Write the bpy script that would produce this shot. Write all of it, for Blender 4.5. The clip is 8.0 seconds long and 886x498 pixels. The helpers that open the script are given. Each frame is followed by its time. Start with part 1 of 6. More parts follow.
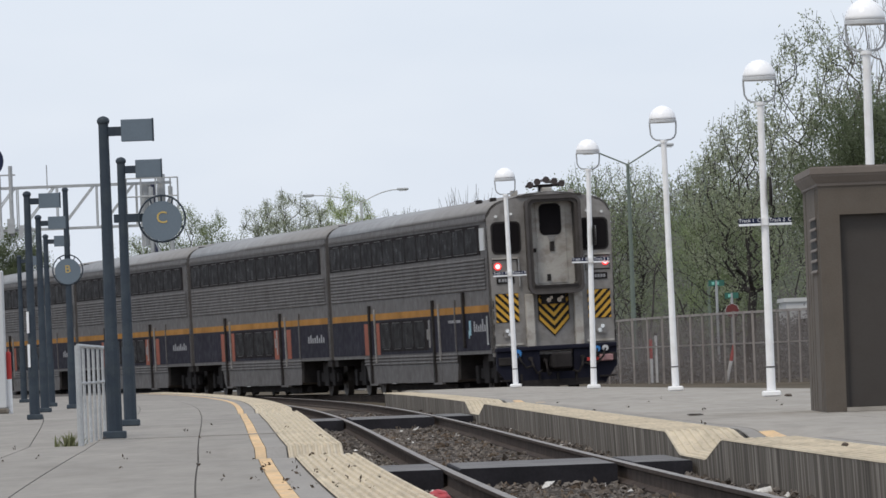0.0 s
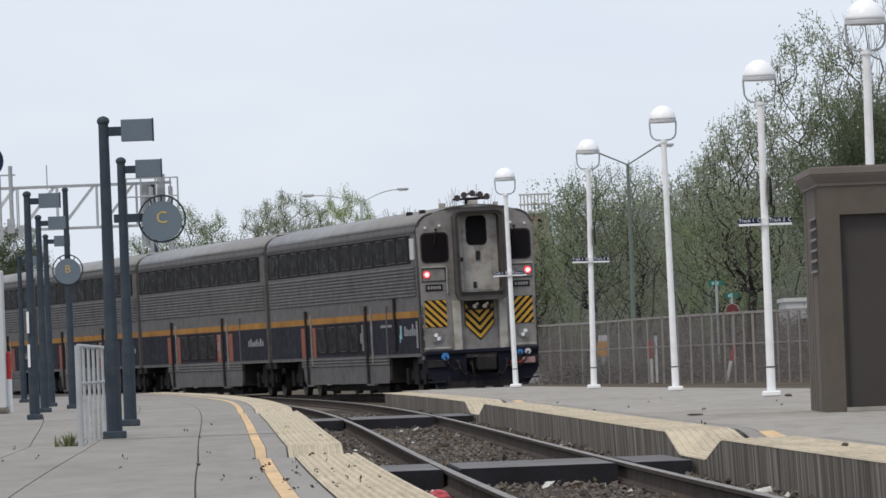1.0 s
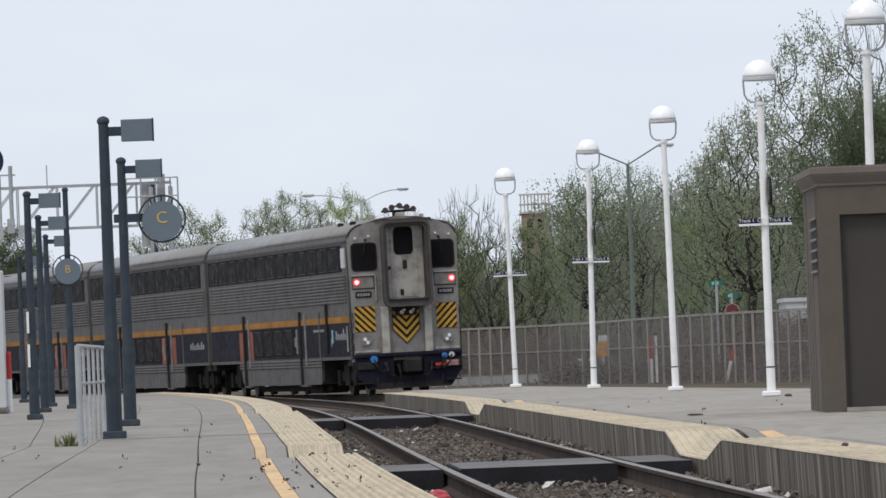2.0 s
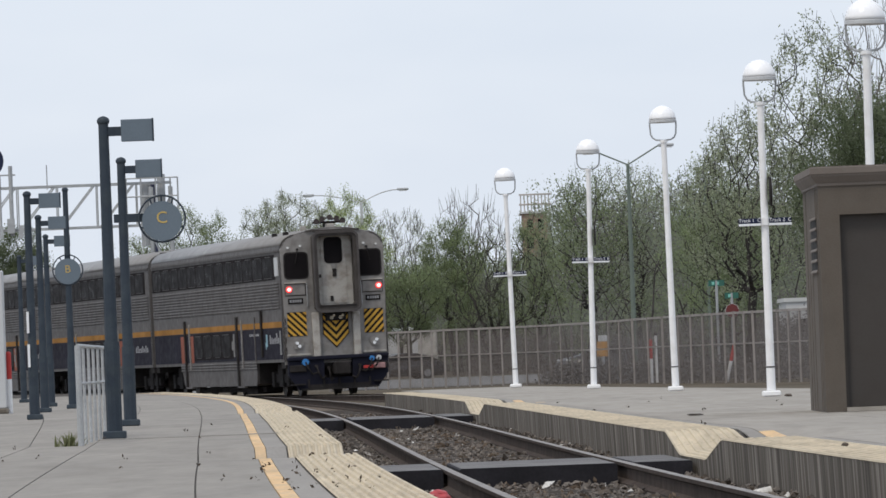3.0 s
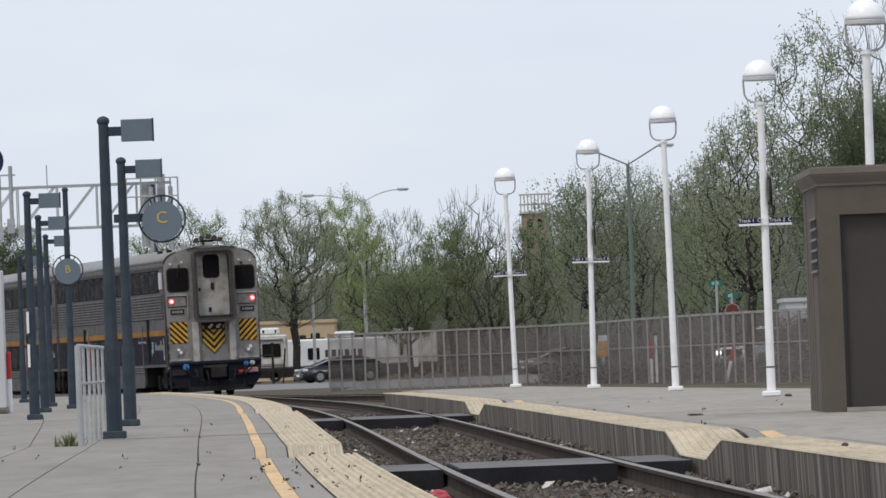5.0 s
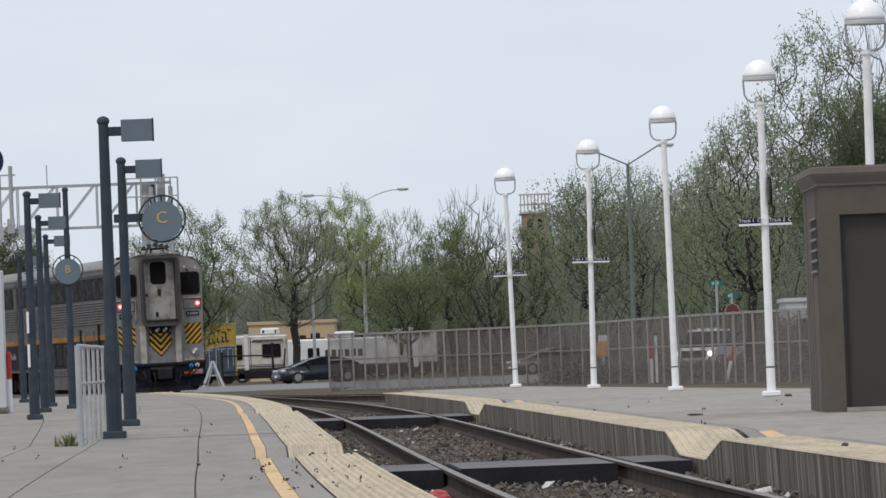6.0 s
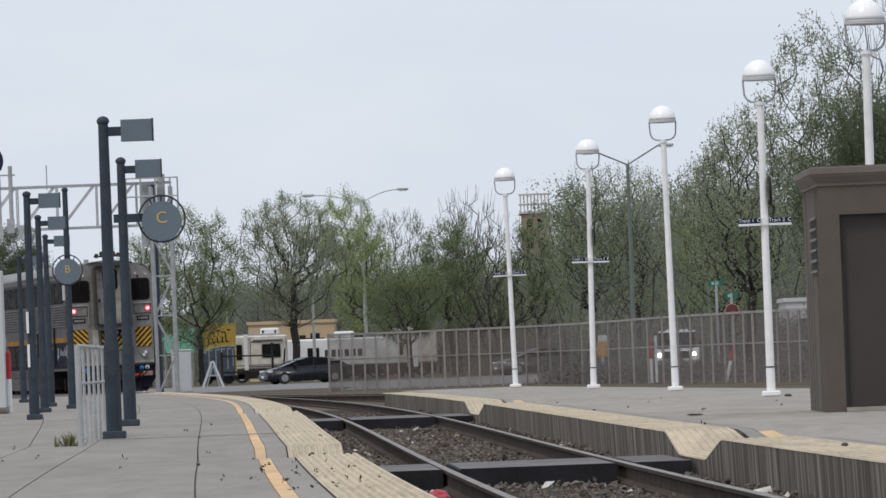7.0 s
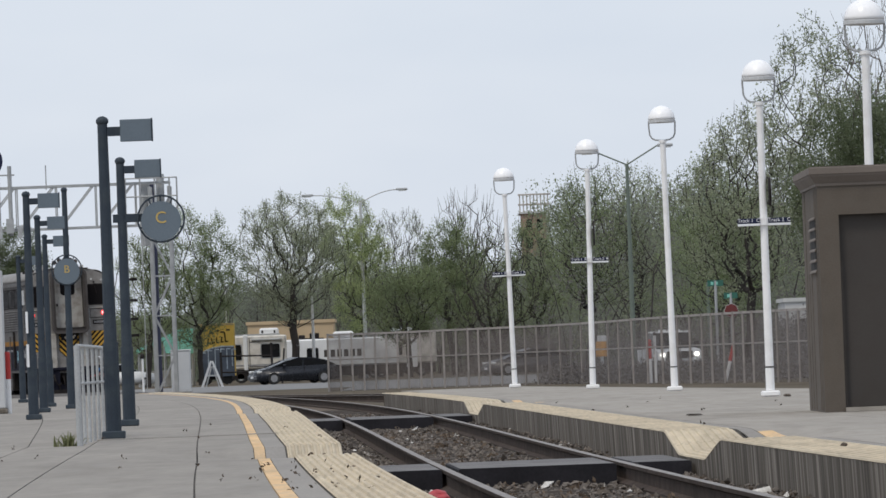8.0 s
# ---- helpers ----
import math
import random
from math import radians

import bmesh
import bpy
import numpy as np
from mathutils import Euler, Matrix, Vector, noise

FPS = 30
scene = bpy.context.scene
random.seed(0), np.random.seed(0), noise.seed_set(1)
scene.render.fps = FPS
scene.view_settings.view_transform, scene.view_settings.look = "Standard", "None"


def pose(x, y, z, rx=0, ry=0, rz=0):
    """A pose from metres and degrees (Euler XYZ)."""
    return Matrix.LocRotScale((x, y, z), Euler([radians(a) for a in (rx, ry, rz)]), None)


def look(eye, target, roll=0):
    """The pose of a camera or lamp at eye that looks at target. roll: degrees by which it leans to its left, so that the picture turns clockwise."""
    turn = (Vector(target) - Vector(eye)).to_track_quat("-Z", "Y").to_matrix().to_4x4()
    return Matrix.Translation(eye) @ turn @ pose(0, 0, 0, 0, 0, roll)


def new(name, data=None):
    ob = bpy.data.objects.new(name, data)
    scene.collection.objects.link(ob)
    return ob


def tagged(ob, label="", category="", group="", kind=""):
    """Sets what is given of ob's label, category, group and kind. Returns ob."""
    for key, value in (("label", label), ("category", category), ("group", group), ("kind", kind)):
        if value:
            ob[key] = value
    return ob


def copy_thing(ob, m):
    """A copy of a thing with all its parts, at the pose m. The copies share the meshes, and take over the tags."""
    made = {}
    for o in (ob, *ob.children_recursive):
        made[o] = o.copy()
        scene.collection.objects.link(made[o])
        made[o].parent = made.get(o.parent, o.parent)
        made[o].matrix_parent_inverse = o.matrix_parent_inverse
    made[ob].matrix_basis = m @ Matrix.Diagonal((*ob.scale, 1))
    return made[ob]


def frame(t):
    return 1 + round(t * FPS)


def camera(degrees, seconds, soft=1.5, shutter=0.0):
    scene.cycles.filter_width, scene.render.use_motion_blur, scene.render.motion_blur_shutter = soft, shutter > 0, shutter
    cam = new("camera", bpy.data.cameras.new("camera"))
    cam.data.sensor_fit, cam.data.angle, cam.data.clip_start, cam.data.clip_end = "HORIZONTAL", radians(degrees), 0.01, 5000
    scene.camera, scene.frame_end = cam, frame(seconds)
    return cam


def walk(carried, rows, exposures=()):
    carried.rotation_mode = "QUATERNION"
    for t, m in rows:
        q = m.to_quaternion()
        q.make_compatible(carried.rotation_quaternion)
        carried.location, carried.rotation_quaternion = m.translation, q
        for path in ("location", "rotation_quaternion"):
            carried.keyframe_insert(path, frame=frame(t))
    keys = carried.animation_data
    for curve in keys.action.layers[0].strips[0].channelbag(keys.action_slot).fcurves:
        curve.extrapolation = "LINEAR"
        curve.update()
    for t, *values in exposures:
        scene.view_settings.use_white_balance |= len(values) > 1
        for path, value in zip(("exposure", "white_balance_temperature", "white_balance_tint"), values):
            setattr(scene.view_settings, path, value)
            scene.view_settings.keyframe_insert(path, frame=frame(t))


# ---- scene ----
# camera on a low stand with a long lens, rails' top at z = 0
cam = camera(7.235, 8.0, soft=1.55, shutter=0.4)


def aim(yaw):
    return pose(0, 0, 0.93, 90.897, 0, yaw) @ pose(0, 0, 0, 0, 0, -2.2)


walk(cam, [(0.0, aim(0)), (6.5, aim(0)), (7.0, aim(-0.002)), (7.5, aim(-0.012)), (8.0, aim(-0.008))],
     exposures=[(0.0, 0.10), (4.5, 0.09), (6.0, 0.02), (8.0, 0.0)])

# world: an overcast sky, a veil of cloud over the blue
world = bpy.data.worlds.new("world")
scene.world = world
world.use_nodes = True
wt = world.node_tree
for n in list(wt.nodes):
    wt.nodes.remove(n)
sky = wt.nodes.new("ShaderNodeTexSky")
sky.sky_type, sky.sun_disc = "NISHITA", False
sky.sun_elevation, sky.sun_rotation = radians(52), radians(215)
skyb = wt.nodes.new("ShaderNodeMix")
skyb.data_type, skyb.blend_type = "RGBA", "MULTIPLY"
skyb.inputs[0].default_value = 1
skyb.inputs[7].default_value = (0.1, 0.1, 0.1, 1)
wt.links.new(sky.outputs[0], skyb.inputs[6])
tc = wt.nodes.new("ShaderNodeTexCoord")
mp = wt.nodes.new("ShaderNodeMapping")
mp.inputs["Scale"].default_value = (9, 9, 30)
wt.links.new(tc.outputs["Generated"], mp.inputs[0])
nz = wt.nodes.new("ShaderNodeTexNoise")
nz.inputs["Scale"].default_value, nz.inputs["Detail"].default_value = 2.0, 3
wt.links.new(mp.outputs[0], nz.inputs[0])
rp = wt.nodes.new("ShaderNodeValToRGB")
rp.color_ramp.elements[0].position, rp.color_ramp.elements[0].color = 0.3, (0.69, 0.755, 0.865, 1)
rp.color_ramp.elements[1].position, rp.color_ramp.elements[1].color = 0.7, (0.75, 0.805, 0.90, 1)
wt.links.new(nz.outputs[0], rp.inputs[0])
mx = wt.nodes.new("ShaderNodeMix")
mx.data_type = "RGBA"
mx.inputs[0].default_value = 0.9
wt.links.new(skyb.outputs[2], mx.inputs[6])
wt.links.new(rp.outputs[0], mx.inputs[7])
bg = wt.nodes.new("ShaderNodeBackground")
bg.inputs[1].default_value = 1.0
wo = wt.nodes.new("ShaderNodeOutputWorld")
wt.links.new(mx.outputs[2], bg.inputs[0])
wt.links.new(bg.outputs[0], wo.inputs[0])

sun = new("sun", bpy.data.lights.new("sun", "SUN"))
sun.data.energy, sun.data.angle, sun.data.color = 1.45, radians(14), (1.0, 0.92, 0.80)
sun.matrix_world = look((-40, -60, 110), (0, 0, 0))

# ---- materials ----
def mat(name, color, rough=0.7, metal=0.0, var=0.18, scale=3.0, fine=40.0, bump=0.0, bscale=60.0, stain=None, stain_amt=0.0,
        stretch=(1, 1, 1), emit=0.0, rnd=0.0, spec=0.5):
    """A surface with broad and fine variation, an optional stain colour, relief and a change from piece to piece."""
    m = bpy.data.materials.new(name)
    m.use_nodes = True
    nt = m.node_tree
    b = nt.nodes["Principled BSDF"]
    b.inputs["Roughness"].default_value, b.inputs["Metallic"].default_value = rough, metal
    b.inputs["Specular IOR Level"].default_value = spec
    co = nt.nodes.new("ShaderNodeTexCoord")
    ma = nt.nodes.new("ShaderNodeMapping")
    ma.inputs["Scale"].default_value = stretch
    nt.links.new(co.outputs["Object"], ma.inputs[0])

    def noisy(s, d):
        n = nt.nodes.new("ShaderNodeTexNoise")
        n.inputs["Scale"].default_value, n.inputs["Detail"].default_value = s, d
        nt.links.new(ma.outputs[0], n.inputs["Vector"])
        return n.outputs["Fac"]

    def scaled(src, lo, hi, a=0.3, z=0.7):
        r = nt.nodes.new("ShaderNodeMapRange")
        r.inputs["From Min"].default_value, r.inputs["From Max"].default_value = a, z
        r.inputs["To Min"].default_value, r.inputs["To Max"].default_value = lo, hi
        nt.links.new(src, r.inputs["Value"])
        return r.outputs[0]

    def times(p, q):
        k = nt.nodes.new("ShaderNodeMath")
        k.operation = "MULTIPLY"
        nt.links.new(p, k.inputs[0])
        nt.links.new(q, k.inputs[1])
        return k.outputs[0]

    f = times(scaled(noisy(scale, 4), 1 - var, 1 + var), scaled(noisy(fine, 2), 1 - var * 0.6, 1 + var * 0.6))
    if rnd:
        oi = nt.nodes.new("ShaderNodeObjectInfo")
        f = times(f, scaled(oi.outputs["Random"], 1 - rnd, 1 + rnd, 0, 1))
    src = nt.nodes.new("ShaderNodeMix")
    src.data_type = "RGBA"
    src.inputs[6].default_value = (*color, 1)
    src.inputs[7].default_value = (*(stain or color), 1)
    if stain:
        nt.links.new(scaled(noisy(scale * 2.3, 6), 0, stain_amt, 0.45, 0.7), src.inputs[0])
    else:
        src.inputs[0].default_value = 0
    sc = nt.nodes.new("ShaderNodeVectorMath")
    sc.operation = "SCALE"
    nt.links.new(src.outputs[2], sc.inputs[0])
    nt.links.new(f, sc.inputs["Scale"])
    nt.links.new(sc.outputs[0], b.inputs["Base Color"])
    nt.links.new(scaled(noisy(scale * 4, 3), max(rough - 0.1, 0.03), min(rough + 0.1, 1)), b.inputs["Roughness"])
    if bump:
        bp = nt.nodes.new("ShaderNodeBump")
        bp.inputs["Strength"].default_value, bp.inputs["Distance"].default_value = 0.6, bump
        nt.links.new(noisy(bscale, 4), bp.inputs["Height"])
        nt.links.new(bp.outputs[0], b.inputs["Normal"])
    if emit:
        b.inputs["Emission Color"].default_value = (*color, 1)
        b.inputs["Emission Strength"].default_value = emit
    return m


def leaf_mat(name, color, color2, island=0.3):
    """Small pieces that vary singly and from clump to clump."""
    m = bpy.data.materials.new(name)
    m.use_nodes = True
    nt = m.node_tree
    b = nt.nodes["Principled BSDF"]
    b.inputs["Roughness"].default_value = 0.6
    g = nt.nodes.new("ShaderNodeNewGeometry")
    r = nt.nodes.new("ShaderNodeValToRGB")
    r.color_ramp.elements[0].color, r.color_ramp.elements[1].color = (*color, 1), (*color2, 1)
    co = nt.nodes.new("ShaderNodeTexCoord")
    nz = nt.nodes.new("ShaderNodeTexNoise")
    nz.inputs["Scale"].default_value, nz.inputs["Detail"].default_value = 0.55, 3
    nt.links.new(co.outputs["Object"], nz.inputs["Vector"])
    mr = nt.nodes.new("ShaderNodeMapRange")
    mr.inputs["From Min"].default_value, mr.inputs["From Max"].default_value = 0.3, 0.7
    nt.links.new(nz.outputs["Fac"], mr.inputs["Value"])
    mx = nt.nodes.new("ShaderNodeMix")
    mx.inputs[0].default_value = island
    nt.links.new(mr.outputs[0], mx.inputs[2])
    nt.links.new(g.outputs["Random Per Island"], mx.inputs[3])
    nt.links.new(mx.outputs[0], r.inputs[0])
    nt.links.new(r.outputs[0], b.inputs["Base Color"])
    tr = nt.nodes.new("ShaderNodeBsdfTranslucent")
    nt.links.new(r.outputs[0], tr.inputs[0])
    mix = nt.nodes.new("ShaderNodeMixShader")
    mix.inputs[0].default_value = 0.45
    nt.links.new(b.outputs[0], mix.inputs[1])
    nt.links.new(tr.outputs[0], mix.inputs[2])
    nt.links.new(mix.outputs[0], nt.nodes["Material Output"].inputs[0])
    return m


def mesh_screen_mat(name, color, cover):
    """A fine woven wire mesh, too fine to tell its wires apart: part of the light goes straight through."""
    m = bpy.data.materials.new(name)
    m.use_nodes = True
    nt = m.node_tree
    b = nt.nodes["Principled BSDF"]
    b.inputs["Base Color"].default_value, b.inputs["Roughness"].default_value = (*color, 1), 0.7
    t = nt.nodes.new("ShaderNodeBsdfTransparent")
    co = nt.nodes.new("ShaderNodeTexCoord")
    n = nt.nodes.new("ShaderNodeTexNoise")
    n.inputs["Scale"].default_value, n.inputs["Detail"].default_value = 1.2, 4
    nt.links.new(co.outputs["Object"], n.inputs["Vector"])
    r = nt.nodes.new("ShaderNodeMapRange")
    r.inputs["From Min"].default_value, r.inputs["From Max"].default_value = 0.3, 0.7
    r.inputs["To Min"].default_value, r.inputs["To Max"].default_value = cover - 0.1, cover + 0.1
    nt.links.new(n.outputs["Fac"], r.inputs["Value"])
    mix = nt.nodes.new("ShaderNodeMixShader")
    nt.links.new(r.outputs[0], mix.inputs[0])
    nt.links.new(t.outputs[0], mix.inputs[1])
    nt.links.new(b.outputs[0], mix.inputs[2])
    nt.links.new(mix.outputs[0], nt.nodes["Material Output"].inputs[0])
    return m


M_CONC = mat("concrete", (0.322, 0.298, 0.266), 0.92, var=0.07, scale=1.6, fine=12, bump=0.002, stain=(0.222, 0.203, 0.178), stain_amt=0.5, rnd=0.05, spec=0.2, stretch=(1, 0.16, 1))
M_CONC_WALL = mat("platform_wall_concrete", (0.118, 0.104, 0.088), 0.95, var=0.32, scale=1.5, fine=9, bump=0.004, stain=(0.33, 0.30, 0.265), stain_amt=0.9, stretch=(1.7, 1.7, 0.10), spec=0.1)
M_TACT = mat("tactile_tile", (0.55, 0.47, 0.35), 0.85, var=0.08, scale=4, fine=30, stain=(0.36, 0.31, 0.235), stain_amt=0.6, rnd=0.06, spec=0.2, stretch=(1, 0.1, 1))
M_LINE = mat("yellow_paint", (0.66, 0.45, 0.245), 0.8, var=0.12, scale=3, stain=(0.42, 0.34, 0.25), stain_amt=0.6, spec=0.2, stretch=(1, 0.16, 1))
M_KERB = mat("edge_course_concrete", (0.275, 0.258, 0.238), 0.92, var=0.10, scale=2, spec=0.2, stretch=(1, 0.16, 1))
M_BALLAST = mat("ballast", (0.15, 0.122, 0.10), 0.95, var=0.4, scale=3, fine=22, bump=0.05, bscale=14, stain=(0.075, 0.056, 0.042), stain_amt=0.7, spec=0.1)
M_STONE_PALE = mat("pale_litter_stone", (0.62, 0.60, 0.57), 0.9, var=0.2, scale=8)
M_RUST = mat("rail_rust", (0.060, 0.046, 0.039), 0.9, var=0.3, scale=3, fine=30, spec=0.1)
M_RAILTOP = mat("rail_head_steel", (0.22, 0.195, 0.175), 0.55, 0.3, var=0.25, scale=2)
M_TIE = mat("sleeper_wood", (0.055, 0.045, 0.038), 0.95, var=0.3, scale=4, stretch=(0.3, 1, 1), rnd=0.2)
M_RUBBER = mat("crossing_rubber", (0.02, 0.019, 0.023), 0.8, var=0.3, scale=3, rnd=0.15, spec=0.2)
M_RUBBER_TOP = mat("crossing_grey_top", (0.15, 0.145, 0.145), 0.85, var=0.25, scale=3, rnd=0.1, spec=0.2)
M_WHITE = mat("white_post_paint", (0.86, 0.86, 0.865), 0.45, var=0.04, scale=2, stain=(0.55, 0.52, 0.48), stain_amt=0.3)
M_GLOBE = mat("opal_globe", (0.93, 0.93, 0.94), 0.3, var=0.02)
M_STEELBLUE = mat("bluegrey_post_paint", (0.036, 0.048, 0.064), 0.55, var=0.12, scale=2, stain=(0.07, 0.085, 0.09), stain_amt=0.4, spec=0.2)
M_SIGN = mat("bluegrey_sign_panel", (0.135, 0.17, 0.205), 0.6, var=0.06, scale=2, spec=0.25)
M_SIGNBLUE = mat("sign_blue", (0.016, 0.022, 0.055), 0.5, var=0.1, spec=0.2)
M_SIGNTXT = mat("sign_white", (0.75, 0.76, 0.78), 0.5, var=0.03)
M_GOLD = mat("gold_letter", (0.52, 0.37, 0.11), 0.5, var=0.08)
M_GALV = mat("galvanised_steel", (0.40, 0.412, 0.42), 0.6, 0.3, var=0.14, scale=3)
M_BROWN = mat("taupe_stucco", (0.105, 0.088, 0.072), 0.9, var=0.08, scale=1.5, fine=50, bump=0.003, stain=(0.085, 0.072, 0.06), stain_amt=0.5)
M_BROWNTRIM = mat("taupe_cornice", (0.155, 0.132, 0.115), 0.8, var=0.08, scale=2)
M_BROWNDOOR = mat("brown_steel_door", (0.042, 0.035, 0.03), 0.6, var=0.1, scale=1)
M_RED = mat("red_paint", (0.45, 0.03, 0.025), 0.5, var=0.15, scale=4)
M_DIRT = mat("dry_ground", (0.105, 0.085, 0.064), 0.95, var=0.3, scale=0.35, fine=6, stain=(0.07, 0.068, 0.04), stain_amt=0.7, spec=0.1)
M_ROAD = mat("asphalt", (0.19, 0.19, 0.19), 0.9, var=0.15, scale=0.5, fine=15)
M_FENCEBAR = mat("fence_bar", (0.285, 0.262, 0.248), 0.75, 0.1, var=0.2, scale=3, rnd=0.15)
M_FENCEMESH = mesh_screen_mat("fence_mesh", (0.145, 0.125, 0.116), 0.55)
M_BARK = mat("bark", (0.042, 0.036, 0.033), 0.95, var=0.3, scale=4, stretch=(1, 1, 0.3))
M_BARKMID = mat("brown_grey_bark", (0.085, 0.074, 0.068), 0.95, var=0.3, scale=4, stretch=(1, 1, 0.3))
M_BARKPALE = mat("grey_bark", (0.15, 0.135, 0.125), 0.95, var=0.25, scale=4)
M_LEAF_FRESH = leaf_mat("spring_leaves", (0.27, 0.335, 0.145), (0.47, 0.53, 0.26))
M_LEAF_MID = leaf_mat("green_leaves", (0.135, 0.165, 0.098), (0.275, 0.335, 0.155))
M_LEAF_DARK = leaf_mat("dark_leaves", (0.1, 0.125, 0.068), (0.165, 0.2, 0.105))
M_LEAF_GREY = leaf_mat("greygreen_leaves", (0.215, 0.245, 0.16), (0.41, 0.445, 0.3))
M_LEAF_BROWN = leaf_mat("twigs", (0.115, 0.105, 0.1), (0.2, 0.185, 0.175))

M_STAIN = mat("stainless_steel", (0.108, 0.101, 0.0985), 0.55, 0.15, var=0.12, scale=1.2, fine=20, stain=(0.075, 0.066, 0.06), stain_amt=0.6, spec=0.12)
# same steel as the sides, painted paler for the highlight along the top
M_ROOF = mat("lit_steel", (0.265, 0.26, 0.257), 0.5, 0.15, var=0.06, scale=0.6, fine=9, stain=(0.2, 0.19, 0.18), stain_amt=0.5, spec=0.3)
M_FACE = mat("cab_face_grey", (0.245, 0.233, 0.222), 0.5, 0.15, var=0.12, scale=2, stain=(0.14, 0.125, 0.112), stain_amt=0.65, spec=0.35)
M_DOORGREY = mat("end_door_grey", (0.40, 0.38, 0.35), 0.6, 0.1, var=0.10, scale=2, stain=(0.2, 0.17, 0.14), stain_amt=0.7, spec=0.3)
M_DIAPH = mat("diaphragm_grey", (0.068, 0.061, 0.057), 0.85, var=0.2, scale=3, spec=0.15)
M_NAVY = mat("navy_band", (0.023, 0.022, 0.032), 0.6, var=0.18, scale=1, spec=0.02)
M_ORANGE = mat("orange_stripe", (0.33, 0.165, 0.045), 0.65, var=0.2, scale=1, spec=0.03)
M_REDOR = mat("door_red_orange", (0.28, 0.10, 0.07), 0.65, var=0.12, scale=1, spec=0.03)
M_BAND = mat("window_band_black", (0.023, 0.020, 0.0205), 0.6, var=0.1, scale=1, spec=0.006)
M_GLASS = mat("tinted_window", (0.010, 0.010, 0.011), 0.2, var=0.1, scale=0.5, spec=0.14)
M_UNDER = mat("underframe_black", (0.030, 0.027, 0.0265), 0.85, var=0.3, scale=3, spec=0.1)
M_PILOT = mat("pilot_navy", (0.014, 0.0145, 0.024), 0.7, var=0.2, scale=2, spec=0.08)
M_WHEEL = mat("wheel_steel", (0.06, 0.052, 0.046), 0.6, 0.5, var=0.2, scale=3)
M_HAZY = mat("hazard_yellow", (0.56, 0.32, 0.05), 0.6, var=0.12, scale=2, spec=0.2)
M_HAZB = mat("hazard_black", (0.016, 0.0145, 0.014), 0.6, var=0.1, scale=2, spec=0.1)
M_TAIL = mat("tail_light_red", (1.0, 0.27, 0.27), 0.3, var=0.0, emit=3.0)
M_TAILHALO = mat("tail_halo_red", (0.9, 0.035, 0.03), 0.3, var=0.0, emit=0.9)
M_HEADGLASS = mat("bright_lamp_glass", (0.9, 0.9, 0.88), 0.08, 0.9, var=0.02)
M_FRAMESHEEN = mat("frame_sheen_grey", (0.06, 0.056, 0.056), 0.6, var=0.2, scale=1)
# lip colour darkened to hold the shadow gap round the door frame
M_DIAPHLIP = mat("lip_gap_shade", (0.075, 0.068, 0.066), 0.7, var=0.2, scale=3, spec=0.2)
M_PINKGREY = mat("faded_red_box", (0.36, 0.20, 0.20), 0.6, var=0.2, scale=5)
M_HORN = mat("brown_horn", (0.055, 0.042, 0.04), 0.5, 0.2, var=0.2, scale=5)
M_LAMPGLASS = mat("headlight_glass", (0.72, 0.72, 0.70), 0.15, 0.3, var=0.05)
M_HOSEBLUE = mat("blue_hose", (0.03, 0.18, 0.46), 0.5, var=0.1)
M_TEXTBLUE = mat("pale_blue_lettering", (0.22, 0.42, 0.50), 0.5, var=0.1)
M_TEXTWHITE = mat("grey_lettering", (0.27, 0.27, 0.28), 0.5, var=0.1)
M_CARBLACK = mat("dark_car_paint", (0.018, 0.020, 0.026), 0.25, 0.3, var=0.05, scale=1)
M_CARWHITE = mat("white_car_paint", (0.75, 0.76, 0.77), 0.4, var=0.06, scale=1)
M_CARSILVER = mat("silver_car_paint", (0.075, 0.073, 0.077), 0.35, 0.4, var=0.05, scale=1)
M_RVWHITE = mat("cream_fibreglass", (0.66, 0.63, 0.58), 0.6, var=0.08, scale=1, stain=(0.30, 0.28, 0.245), stain_amt=0.5)
M_WHEELRIM = mat("dull_wheel_rim", (0.26, 0.26, 0.265), 0.5, 0.3, var=0.2, scale=6)
M_TYRE = mat("tyre", (0.02, 0.02, 0.02), 0.9, var=0.1)
M_PALEPAINT = mat("pale_spray_paint", (0.45, 0.52, 0.58), 0.6, var=0.3, scale=4)
M_YELLOWBOX = mat("yellow_container", (0.80, 0.53, 0.10), 0.6, var=0.1, scale=1)
M_NAVYPAINT = mat("graffiti_blue", (0.095, 0.115, 0.15), 0.6, var=0.2, scale=2)
M_TEAL = mat("teal_sheet", (0.22, 0.56, 0.48), 0.6, var=0.12, scale=2)
M_NAVYPOST = mat("navy_post_paint", (0.022, 0.026, 0.058), 0.5, var=0.12, scale=2)
M_TAN = mat("tan_wall", (0.55, 0.42, 0.27), 0.85, var=0.08, scale=0.5)
M_PALEBLDG = mat("pale_wall", (0.5, 0.5, 0.49), 0.85, var=0.08, scale=0.4)
M_PALEWOOD = mat("weathered_frame", (0.46, 0.42, 0.39), 0.85, var=0.15, scale=3)
M_BRICK = mat("brick_red", (0.33, 0.225, 0.17), 0.9, var=0.2, scale=1.5)
M_CABINET = mat("pale_grey_cabinet", (0.52, 0.53, 0.54), 0.5, var=0.05, scale=1.5)
M_GREENSIGN = mat("street_sign_green", (0.03, 0.125, 0.095), 0.6, var=0.1)
M_HEAD = mat("lit_headlight", (1.0, 0.97, 0.9), 0.3, var=0.0, emit=6.0)
M_AMBER = mat("amber_board", (0.5, 0.25, 0.06), 0.6, var=0.1)
